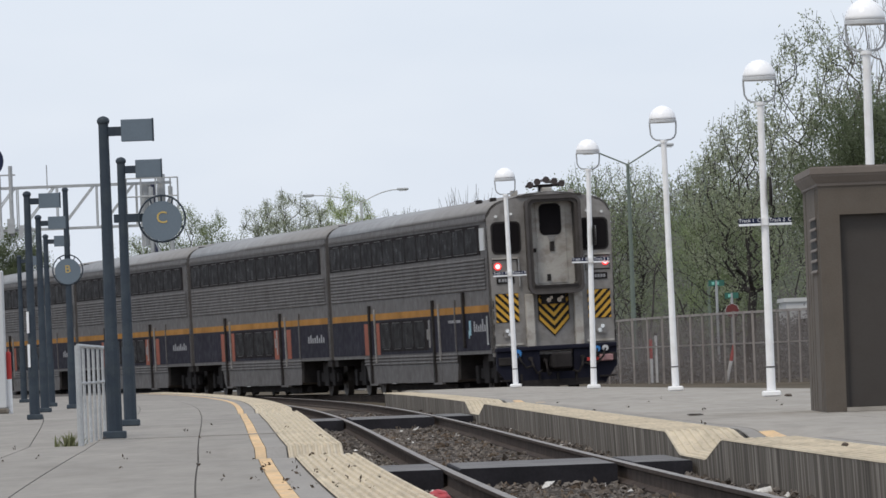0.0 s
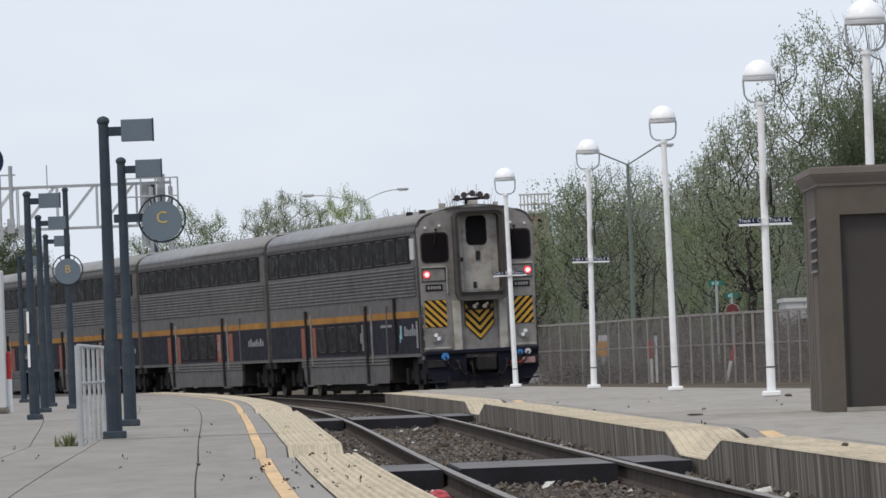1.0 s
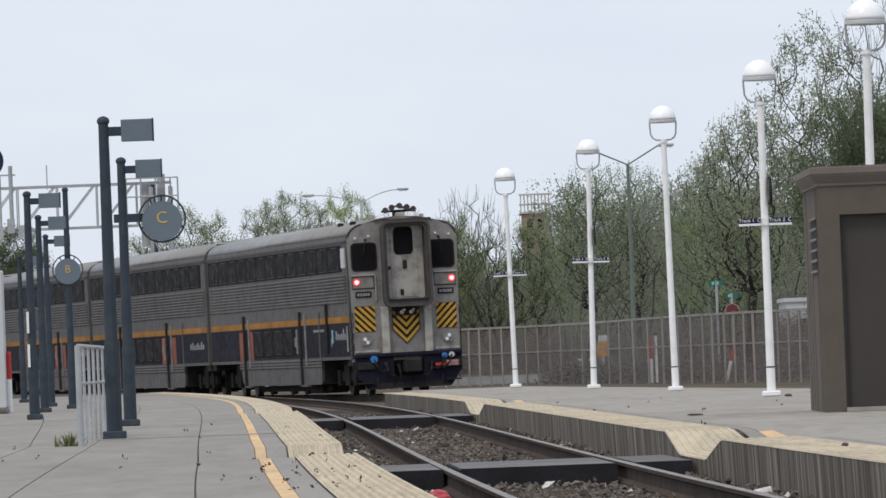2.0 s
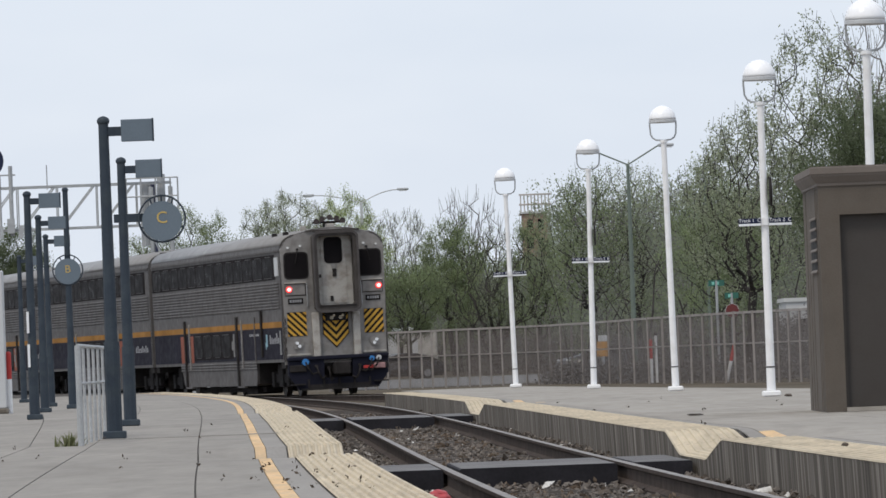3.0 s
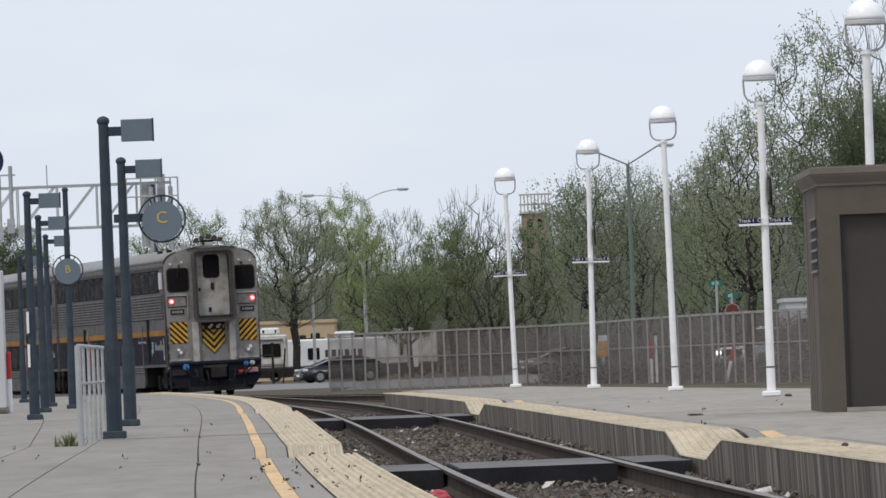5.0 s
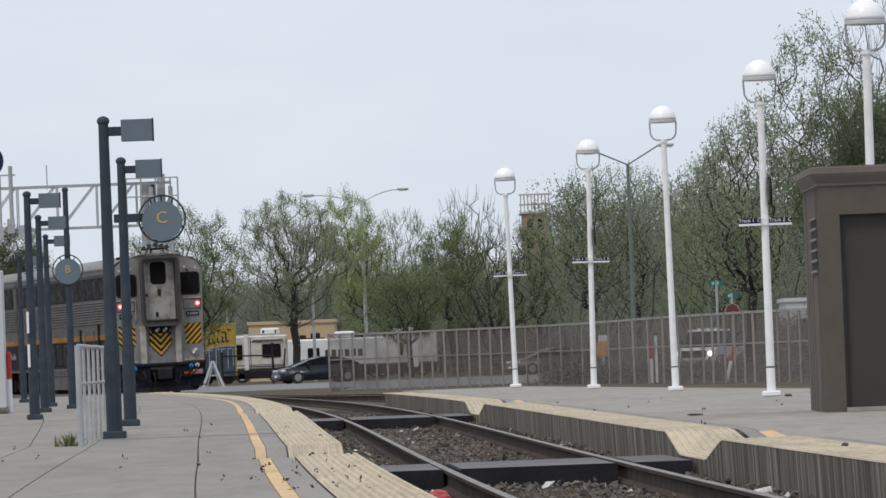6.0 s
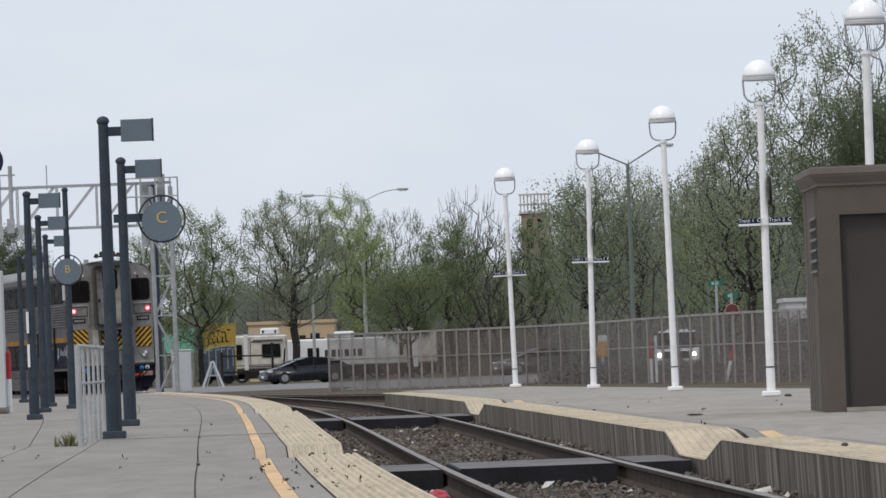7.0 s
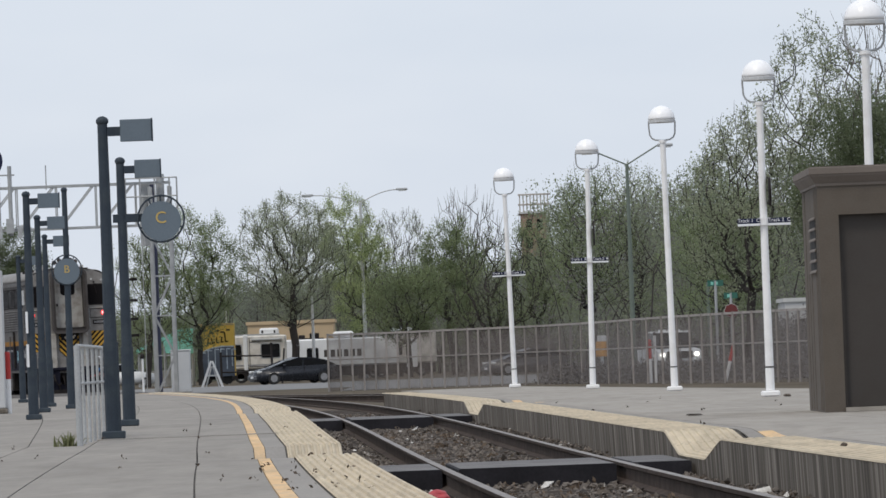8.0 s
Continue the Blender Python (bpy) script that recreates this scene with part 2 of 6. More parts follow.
M_STREETPOLE = mat("green_grey_pole", (0.14, 0.17, 0.14), 0.6, 0.2, var=0.1, scale=2)
M_BAG = mat("red_plastic", (0.40, 0.05, 0.06), 0.5, var=0.2, scale=8)
M_DEBRIS = mat("dead_leaf", (0.07, 0.05, 0.035), 0.9, var=0.3, scale=8)
M_WEED = leaf_mat("weed_blades", (0.10, 0.12, 0.05), (0.26, 0.26, 0.13))
M_TGLASS = mat("train_tinted_window", (0.014, 0.0125, 0.0135), 0.35, var=0.12, scale=0.9, fine=3, spec=0.004)
M_WOODS = leaf_mat("far_foliage", (0.175, 0.205, 0.13), (0.29, 0.33, 0.195), 0.25)
M_WOODSDARK = leaf_mat("far_dark_foliage", (0.17, 0.188, 0.15), (0.245, 0.268, 0.205), 0.25)
M_JOINT = mat("dark_joint", (0.105, 0.098, 0.092), 0.95, var=0.2, scale=4, spec=0.1)
M_CONC_L = mat("old_concrete", (0.275, 0.256, 0.232), 0.92, var=0.08, scale=1.6, fine=12, bump=0.002, stain=(0.19, 0.175, 0.157), stain_amt=0.38, rnd=0.05, spec=0.2, stretch=(1, 0.16, 1))
M_STOPRED = mat("stop_sign_red", (0.14, 0.024, 0.024), 0.6, var=0.12, scale=4)

# ---- mesh helpers ----
def part(name, bm, material, parent=None, label="", smooth=False):
    me = bpy.data.meshes.new(name)
    bmesh.ops.recalc_face_normals(bm, faces=bm.faces)
    bm.to_mesh(me)
    bm.free()
    me.materials.append(material)
    if smooth:
        for p in me.polygons:
            p.use_smooth = True
    ob = new(name, me)
    if parent:
        ob.parent = parent
    if label:
        tagged(ob, label)
    return ob


def quick(name, verts, faces, material, parent=None, label="", smooth=False):
    me = bpy.data.meshes.new(name)
    me.from_pydata(verts, [], faces)
    me.materials.append(material)
    if smooth:
        me.polygons.foreach_set("use_smooth", [True] * len(me.polygons))
    ob = new(name, me)
    if parent:
        ob.parent = parent
    if label:
        tagged(ob, label)
    return ob


def empty(name, m, label, category, group="", kind=""):
    ob = new(name)
    ob.empty_display_size = 0.1
    ob.matrix_basis = m
    return tagged(ob, label, category, group, kind)


def box(bm, x0, x1, y0, y1, z0, z1, bev=0.0):
    vs = [bm.verts.new(p) for p in ((x0, y0, z0), (x1, y0, z0), (x1, y1, z0), (x0, y1, z0), (x0, y0, z1), (x1, y0, z1), (x1, y1, z1), (x0, y1, z1))]
    fs = [bm.faces.new([vs[i] for i in f]) for f in ((3, 2, 1, 0), (4, 5, 6, 7), (0, 1, 5, 4), (1, 2, 6, 5), (2, 3, 7, 6), (3, 0, 4, 7))]
    if bev:
        es = list({e for f in fs for e in f.edges})
        bmesh.ops.bevel(bm, geom=es, offset=bev, segments=1, affect="EDGES")
    return bm


def boxes(*args, bev=0.0):
    bm = bmesh.new()
    for a in args:
        box(bm, *a, bev=bev)
    return bm


def tube(bm, p, q, r1, r2=None, n=8, caps=True):
    p, q = Vector(p), Vector(q)
    r2 = r1 if r2 is None else r2
    d = (q - p).normalized()
    a = d.orthogonal().normalized()
    b = d.cross(a)
    ring = lambda c, r: [bm.verts.new(c + r * (math.cos(2 * math.pi * i / n) * a + math.sin(2 * math.pi * i / n) * b)) for i in range(n)]
    u, v = ring(p, r1), ring(q, r2)
    for i in range(n):
        bm.faces.new((u[i], u[(i + 1) % n], v[(i + 1) % n], v[i]))
    if caps:
        bm.faces.new(u[::-1])
        bm.faces.new(v)
    return bm


def tubes(*args, n=8):
    bm = bmesh.new()
    for a in args:
        tube(bm, *a, n=n)
    return bm


def prism(bm, poly, lo, hi, axis="y"):
    """A polygon pulled along an axis; poly in the two other axes, in order."""
    def at(p, k):
        return (p[0], k, p[1]) if axis == "y" else (k, p[0], p[1]) if axis == "x" else (p[0], p[1], k)
    u = [bm.verts.new(at(p, lo)) for p in poly]
    v = [bm.verts.new(at(p, hi)) for p in poly]
    n = len(poly)
    for i in range(n):
        bm.faces.new((u[i], u[(i + 1) % n], v[(i + 1) % n], v[i]))
    bm.faces.new(u[::-1])
    bm.faces.new(v)
    return bm


def prisms(polys, lo, hi, axis="y"):
    bm = bmesh.new()
    for p in polys:
        prism(bm, p, lo, hi, axis)
    return bm


def rounded(x0, x1, z0, z1, r, n=4):
    pts = []
    for cx, cz, a0 in ((x1 - r, z1 - r, 0), (x0 + r, z1 - r, 90), (x0 + r, z0 + r, 180), (x1 - r, z0 + r, 270)):
        for i in range(n + 1):
            a = radians(a0 + 90 * i / n)
            pts.append((cx + r * math.cos(a), cz + r * math.sin(a)))
    return pts


def lathe(bm, rings, n=16, at=(0, 0, 0)):
    """Rings of (radius, z) turned about the vertical."""
    rows = [[bm.verts.new((at[0] + r * math.cos(2 * math.pi * i / n), at[1] + r * math.sin(2 * math.pi * i / n), at[2] + z)) for i in range(n)] for r, z in rings]
    for a, b in zip(rows, rows[1:]):
        for i in range(n):
            bm.faces.new((a[i], a[(i + 1) % n], b[(i + 1) % n], b[i]))
    bm.faces.new(rows[0][::-1])
    bm.faces.new(rows[-1])
    return bm


def text_part(name, words, size, material, parent, m, label="", depth=0.004):
    cu = bpy.data.curves.new(name, "FONT")
    cu.body, cu.size, cu.align_x, cu.align_y, cu.extrude = words, size, "CENTER", "CENTER", depth
    tmp = bpy.data.objects.new("letters", cu)
    scene.collection.objects.link(tmp)
    bpy.context.view_layer.update()
    me = bpy.data.meshes.new_from_object(tmp.evaluated_get(bpy.context.evaluated_depsgraph_get()))
    bpy.data.objects.remove(tmp)
    me.materials.clear()
    me.materials.append(material)
    ob = new(name, me)
    ob.parent = parent
    ob.matrix_basis = m
    if label:
        tagged(ob, label)
    return ob


# ---- plan: the two tracks as curves x(y) ----
def near_track(y):
    if y <= 150:
        return 3.219 - 0.058235 * y + 3.538e-4 * y * y - 1.4335e-6 * y ** 3
    return -2.394 - 0.0489 * (y - 150) - 2.9e-4 * (y - 150) ** 2


def far_track(y):
    d = y - 168
    if d < 0:
        return 2.8025 - 0.1516 * d
    if d < 92:
        return 2.8025 - 0.151571 * d - 6.437e-4 * d * d + 3.3546e-6 * d ** 3
    return -13.978 - 0.1848 * (d - 92) - 2e-4 * (d - 92) ** 2


def heading(track, y):
    return math.atan2(track(y - 0.5) - track(y + 0.5), 1.0)

# ---- ground, tracks, platforms ----
def strip(track, y0, y1, step, offs):
    """Verts and faces of a ribbon along a track: offs are (offset, z) columns, z may be a function of (offset, y)."""
    vs, fs = [], []
    n = max(1, round((y1 - y0) / step))
    for i in range(n + 1):
        y = y0 + (y1 - y0) * i / n
        for o, z in offs:
            vs.append((track(y) + o, y, z(o, y) if callable(z) else z))
    k = len(offs)
    for i in range(n):
        for j in range(k - 1):
            a = i * k + j
            fs.append((a, a + 1, a + k + 1, a + k))
    return vs, fs


# one sheet to the horizon, with a shallow bed round the tracks and a low bank on the far side
def ground_z(x, y):
    z = -0.30
    if y > 150:
        z += 0.18 * min(1.0, (y - 150) / 60)
    return z


gx = [-3000, -1200, -500, -250, -120, -70, -45] + list(range(-36, 37, 4)) + [45, 70, 120, 250, 500, 1200, 3000]
gy = [-1500, -400, -100, -20] + list(range(0, 480, 12)) + [500, 600, 800, 1200, 2000, 3000, 4500]
vs = [(x, y, ground_z(x, y)) for y in gy for x in gx]
nx = len(gx)
fs = [(j * nx + i, j * nx + i + 1, (j + 1) * nx + i + 1, (j + 1) * nx + i) for j in range(len(gy) - 1) for i in range(nx - 1)]
tagged(quick("ground", vs, fs, M_DIRT), "dry bare earth and thin grass beside the tracks", "ground", kind="structure")


def ballast_bed(track, y0, y1, half, zt=-0.20):
    v, f = strip(track, y0, y1, 3, [(-half - 0.3, -0.34), (-half, zt), (-0.55, zt + 0.015), (0, zt), (0.55, zt + 0.015), (half, zt), (half + 0.3, -0.34)])
    return tagged(quick("ballast_bed", v, f, M_BALLAST), "grey-brown crushed stone ballast under the rails", "ballast", kind="structure")


ballast_bed(near_track, -15, 330, 1.75)
ballast_bed(far_track, 60, 420, 1.9)


def rail(track, side, y0, y1, thing):
    o = side * 0.7525
    prof = [(-0.07, -0.175), (0.07, -0.175), (0.07, -0.16), (0.012, -0.135), (0.012, -0.045), (0.036, -0.03), (0.036, -0.003), (-0.036, -0.003), (-0.036, -0.03), (-0.012, -0.045), (-0.012, -0.135), (-0.07, -0.16), (-0.07, -0.175)]
    v, f = strip(track, y0, y1, 2.5, [(o + a, b) for a, b in prof])
    quick("rail_body", v, f, M_RUST, thing, "rusty rail web and foot")
    v, f = strip(track, y0, y1, 2.5, [(o - 0.034, -0.004), (o - 0.030, 0.0), (o + 0.030, 0.0), (o + 0.034, -0.004)])
    quick("rail_head", v, f, M_RAILTOP, thing, "worn bright running surface")


for trk, ya, yb, nm in ((near_track, -15, 330, "near"), (far_track, 60, 420, "far")):
    for sd in (-1, 1):
        th = empty("rail", Matrix.Identity(4), "long rusty steel rail on wooden sleepers", "rail", "rails of the two tracks", "structure")
        rail(trk, sd, ya, yb, th)

# sleepers, one by one where they pass near
sl = boxes((-1.25, 1.25, -0.11, 0.11, -0.30, -0.172), bev=0.01)
sl_me = part("sleeper", sl, M_TIE)
first = True
tie_root = empty("sleepers", Matrix.Identity(4), "row of dark wooden railway sleepers half buried in ballast", "sleepers", "", "structure")
for trk, ya, yb in ((near_track, -14, 165), (far_track, 172, 262)):
    y = ya
    while y < yb:
        ob = sl_me if first else new("sleeper", sl_me.data)
        first = False
        ob.parent = tie_root
        ob.matrix_basis = pose(trk(y) + random.uniform(-0.04, 0.04), y, random.uniform(-0.012, 0.004), 0, 0, math.degrees(heading(trk, y)))
        y += 0.56

CROSSINGS = ((58.7, 62.3), (112.8, 118.2))
DIPS = ((57.6, 60.9), (111.3, 115.0))


def dip(o, y, edge, back, dips):
    """Height of a platform top: 0.20, falling to the rails' level where a crossing meets its edge."""
    z = 0.20
    d = abs(o) - edge
    for a, b in dips:
        fl = 1.9 if a < 100 else 2.4
        along = 1.0 if a <= y <= b else max(0.0, 1 - (a - y) / fl) if y < a else max(0.0, 1 - (y - b) / fl)
        across = max(0.0, 1 - max(0.0, d) / back)
        z = min(z, 0.20 - 0.185 * along * across)
    return z


L_EDGE, R_EDGE = 1.57, 1.32
zl = lambda o, y: dip(o, y, L_EDGE, 1.7, DIPS)
zr = lambda o, y: dip(o, y, R_EDGE, 1.3, DIPS)


def platform_back(y):
    """Offset of the island platform's far edge from the near track."""
    pts = ((-20, 9.0), (60, 9.6), (100, 7.85), (117, 7.2), (136, 6.2), (159, 5.45), (172, 5.0))
    for (a, p), (b, q) in zip(pts, pts[1:]):
        if y <= b:
            return p + (q - p) * (y - a) / (b - a)
    return pts[-1][1]


def platform(name, side, edge, zf, y0, y1, width, label):
    th = empty(name, Matrix.Identity(4), label, "platform", "", "structure")
    s = side
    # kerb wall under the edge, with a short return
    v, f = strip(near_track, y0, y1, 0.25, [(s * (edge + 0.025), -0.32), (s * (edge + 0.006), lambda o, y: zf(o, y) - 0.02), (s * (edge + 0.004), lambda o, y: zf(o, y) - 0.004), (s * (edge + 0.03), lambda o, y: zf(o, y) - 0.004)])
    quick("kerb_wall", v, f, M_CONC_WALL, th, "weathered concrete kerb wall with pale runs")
    # bands across: tactile tiles, dark strip, painted line, slabs
    v, f = strip(near_track, y0, y1, 0.8, [(s * (edge + 0.02), lambda o, y: zf(o, y) - 0.012), (s * (edge + 4.5), lambda o, y: zf(o, y) - 0.012)])
    quick("bedding", v, f, M_JOINT, th, "dark joint bedding under the paving")
    return th


left_pf = platform("platform_left", -1, L_EDGE, zl, -15, 300, 16, "low concrete station platform with cream tactile edge and yellow line")
right_pf = platform("platform_right", 1, R_EDGE, zr, -15, 157, 9, "low concrete island platform with cream tactile edge")


def patch(name, side, o0, o1, y0, y1, zf, material, parent, lift, step=0.8, cols=2, gap=0.006, thick=0.012):
    """One paving piece that follows the platform's top, with its own thickness."""
    vs, fs = [], []
    n = max(1, round((y1 - y0) / step))
    k = cols + 1
    for i in range(n + 1):
        y = y0 + gap + (y1 - y0 - 2 * gap) * i / n
        u0, u1 = (o(y) if callable(o) else o for o in (o0, o1))
        for j in range(k):
            o = u0 + gap + (u1 - u0 - 2 * gap) * j / cols
            vs.append((near_track(y) + side * o, y, zf(o, y) + lift))
    for i in range(n):
        for j in range(cols):
            a = i * k + j
            fs.append((a, a + 1, a + k + 1, a + k))
    top = len(vs)
    rim = [j for j in range(k)] + [i * k + k - 1 for i in range(1, n + 1)] + [n * k + j for j in range(k - 2, -1, -1)] + [i * k for i in range(n - 1, 0, -1)]
    low = {r: top + q for q, r in enumerate(rim)}
    vs += [(vs[r][0], vs[r][1], vs[r][2] - thick) for r in rim]
    for a, b in zip(rim, rim[1:] + rim[:1]):
        fs.append((a, b, low[b], low[a]))
    return quick(name, vs, fs, material, parent)


def swell(y):
    """How far the paving bands of the near platform lean away from the track along the bend."""
    return float(np.interp(y, (62, 89, 100, 120, 150), (0.0, 0.07, 0.11, 0.13, 0.02)))


def tactile(side, edge, y0, y1, zf, parent):
    """A cream tactile tile with raised bars that run along the platform."""
    vs, fs = [], []
    w, n, bars = 0.495 if side < 0 else 0.62, 5 if any(a - 4 < y1 and y0 < b + 4 for a, b in DIPS) else 1, 9
    cols = []
    for b in range(bars):
        u = b / bars * w
        cols += [(u + 0.004, 0), (u + 0.012, 0.014), (u + 0.032, 0.014), (u + 0.040, 0)]
    cols.append((w - 0.003, 0))
    k = len(cols)
    for i in range(n + 1):
        y = y0 + 0.005 + (y1 - y0 - 0.01) * i / n
        for u, h in cols:
            o = edge + u * (1 + swell(y) / w if side < 0 else 1)
            vs.append((near_track(y) + side * o, y, zf(o, y) + h))
    for i in range(n):
        for j in range(k - 1):
            a = i * k + j
            fs.append((a, a + 1, a + k + 1, a + k))
    return quick("tactile_tile", vs, fs, M_TACT, parent)

# ---- the train ----
def car_profile(z0=1.03, inset=0.0):
    """Half-round cross-section of a bilevel coach from z0 up, as (x, z), anticlockwise."""
    w = 1.525 - inset
    pts = [(w, z0), (w, 4.30)]
    for i in range(1, 7):
        a = radians(90 * i / 6)
        pts.append((w - 0.50 * (1 - math.cos(a)), 4.30 + (0.42 - inset) * math.sin(a)))
    pts.append((0.55, 4.84 - inset))
    half = pts + [(0, 4.88 - inset)]
    return half + [(-x, z) for x, z in pts[::-1]]


def coach(cab):
    th = empty("cab_car" if cab else "passenger_coach", Matrix.Identity(4),
               "stainless bilevel cab car, chevron end, red tail lights lit" if cab else "stainless steel bilevel passenger coach with orange and navy band",
               "train car", "cars of the train")
    L = 25.75
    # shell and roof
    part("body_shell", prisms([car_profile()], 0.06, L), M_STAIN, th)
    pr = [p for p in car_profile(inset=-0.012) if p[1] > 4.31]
    part("roof", prisms([pr], 0.10, L - 0.04), M_ROOF, th, "smooth dull grey roof, painted paler for the top highlight", True)
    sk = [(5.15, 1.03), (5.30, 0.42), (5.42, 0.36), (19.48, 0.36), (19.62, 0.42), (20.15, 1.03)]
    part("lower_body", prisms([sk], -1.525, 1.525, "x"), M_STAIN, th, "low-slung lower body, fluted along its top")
    part("end_sill", boxes((-1.5, 1.5, 25.2, L, 0.85, 1.03)), M_UNDER, th)
    part("end_sill", boxes((-1.5, 1.5, 0.1, 0.9, 0.85, 1.03)), M_UNDER, th)
    # dark plates on the lower body's ends paint the wheel openings' shade
    for bk in ([(5.10, 1.02), (5.25, 0.42), (5.29, 0.42), (5.14, 1.02)], [(20.20, 1.02), (19.67, 0.42), (19.63, 0.42), (20.16, 1.02)]):
        part("bulkhead", prisms([bk], -1.46, 1.46, "x"), M_UNDER, th)
    for s in (-1, 1):
        x0, x1 = (1.526, 1.538) if s > 0 else (-1.538, -1.526)
        def corrugated(z0, z1, n, ends):
            """One pressed sheet whose profile steps in and out."""
            rows = []
            p = (z1 - z0) / n
            for i in range(n):
                rows += [(1.530, z0 + p * i), (1.552, z0 + p * (i + 0.22)), (1.552, z0 + p * (i + 0.52)), (1.530, z0 + p * (i + 0.72))]
            rows.append((1.530, z1))
            vs = [(s * x, ends(z)[k], z) for x, z in rows for k in (0, 1)]
            return vs, [(2 * i, 2 * i + 1, 2 * i + 3, 2 * i + 2) for i in range(len(rows) - 1)]

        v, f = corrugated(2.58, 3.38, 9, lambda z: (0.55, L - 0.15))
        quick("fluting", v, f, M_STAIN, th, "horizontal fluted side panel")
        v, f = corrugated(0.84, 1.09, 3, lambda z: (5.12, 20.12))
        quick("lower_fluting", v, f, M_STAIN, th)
        part("window_band", boxes((x0, x1, 1.08, L - 0.12, 3.44, 4.17)), M_BAND, th, "long black upper window band")
        for i in range(13):
            a = 1.45 + i * 1.85
            poly = [(y, z) for y, z in rounded(a, a + 1.72, 3.52, 4.09, 0.09, 2)]
            pane = part("window_pane", prisms([poly], s * 1.536, s * 1.541, "x"), M_TGLASS, th)
            # paler bars along the pane's edges paint in the frame's sheen
            for p, q, z in ((0.1, 1.55, 3.485), (0.2, 1.2, 4.105)):
                part("gasket", boxes((min(s * 1.536, s * 1.546), max(s * 1.536, s * 1.546), a + p, a + q, z, z + 0.018)), M_FRAMESHEEN, pane)
        part("rain_gutter", boxes((min(s * 1.52, s * 1.565), max(s * 1.52, s * 1.565), 0.2, L - 0.1, 4.24, 4.275)), M_STAIN, th, "thin gutter under the roof")
        part("orange_stripe", boxes((x0, x1, 0.35, L - 0.1, 2.045, 2.215)), M_ORANGE, th, "orange painted stripe")
        part("navy_band", boxes((x0, x1, 0.35, L - 0.1, 1.12, 2.04)), M_NAVY, th, "dark navy painted band")
        part("lower_window_band", boxes((x0 - 0.003, x1 + 0.003, 9.45, 17.2, 1.19, 2.0)), M_BAND, th, "black lower window band")
        for a, b in ((9.95, 11.6), (11.8, 13.45), (13.65, 15.3), (15.5, 17.1)):
            lw = part("lower_window", prisms([rounded(a, b, 1.28, 1.92, 0.09, 2)], s * 1.542, s * 1.548, "x"), M_TGLASS, th)
            # sheen on the lower window frame, put in as two grey bars
            for p, q, z in ((0.25, 0.2, 1.93), (0.3, 0.4, 1.25)):
                part("gasket", boxes((min(s * 1.542, s * 1.553), max(s * 1.542, s * 1.553), a + p, b - q, z, z + 0.016)), M_FRAMESHEEN, lw)
        for p, q, z0, z1 in ((9.1, 9.22, 1.25, 1.95), (9.38, 9.5, 1.45, 1.72)):
            part("silver_edge", boxes((min(s * 1.535, s * 1.565), max(s * 1.535, s * 1.565), p, q, z0, z1)), M_ROOF, th, "bright vertical trim beside the window")
        for a in (7.62, 18.02):
            door = part("side_door", boxes((s * 1.515 if s > 0 else -1.53, 1.53 if s > 0 else s * 1.515, a, a + 0.9, 0.34, 2.30)), M_STAIN, th, "narrow passenger door")
            part("door_glass", prisms([rounded(a + 0.2, a + 0.7, 1.25, 2.05, 0.08, 2)], s * 1.531, s * 1.536, "x"), M_TGLASS, door)
            part("door_post", boxes((min(s * 1.50, s * 1.59), max(s * 1.50, s * 1.59), a + 0.78, a + 0.98, 0.32, 2.44)), M_UNDER, door, "dark door pillar")
            part("grab_bar", boxes((min(s * 1.50, s * 1.575), max(s * 1.50, s * 1.575), a - 0.06, a + 0.06, 0.9, 2.34)), M_FACE, door, "pale door pillar")
            part("door_step", boxes((min(s * 1.50, s * 1.60), max(s * 1.50, s * 1.60), a - 0.3, a + 0.95, 0.31, 0.36)), M_STAIN, door)
        for a, b in ((17.35, 17.88), (19.3, 19.95)) + (() if cab else ((6.75, 7.45), (9.0, 9.75))):
            part("door_flash", boxes((x0 - 0.006, x1 + 0.006, a, b, 1.12, 1.96)), M_REDOR, th, "red-orange painted flash")
        # faint lettering, plain bars
        bars = [(1.0 + i * 0.36, 1.2 + i * 0.36, 1.53, 1.53 + h * 0.75) for i, h in enumerate((0.20, 0.30, 0.18, 0.28, 0.20, 0.18, 0.30, 0.24))]
        for a, b, c, d in () if cab else bars:
            part("letter_bar", boxes((x0 - 0.003, x1 + 0.003, a, b, c, d)), M_TEXTWHITE, th, "pale lettering as a plain bar")
        if cab:
            bars = [(0.55 + i * 0.30, 0.55 + i * 0.30 + 0.17, 1.58, 1.58 + h * 0.75) for i, h in enumerate((0.36, 0.22, 0.4, 0.24, 0.2, 0.24, 0.34))] + [(4.5 + i * 0.26, 4.68 + i * 0.26, 1.83, 1.90) for i in range(7)]
            for a, b, c, d in bars:
                part("letter_bar", boxes((x0 - 0.003, x1 + 0.003, a, b, c, d)), M_TEXTWHITE, th, "pale lettering as a plain bar")
            part("emblem", boxes((x0 - 0.003, x1 + 0.003, 2.95, 3.2, 1.50, 1.86), (x0 - 0.003, x1 + 0.003, 3.2, 3.32, 1.42, 1.62)), M_TEXTBLUE, th, "pale blue emblem")
            part("side_marker", boxes((min(s * 1.53, s * 1.56), max(s * 1.53, s * 1.56), 0.40, 0.98, 3.54, 4.08)), M_CABINET, th, "white side panel")
            part("side_handrail", boxes((min(s * 1.54, s * 1.60), max(s * 1.54, s * 1.60), 3.74, 3.9, 1.2, 2.58), bev=0.01), M_UNDER, th, "dark upright handrail")
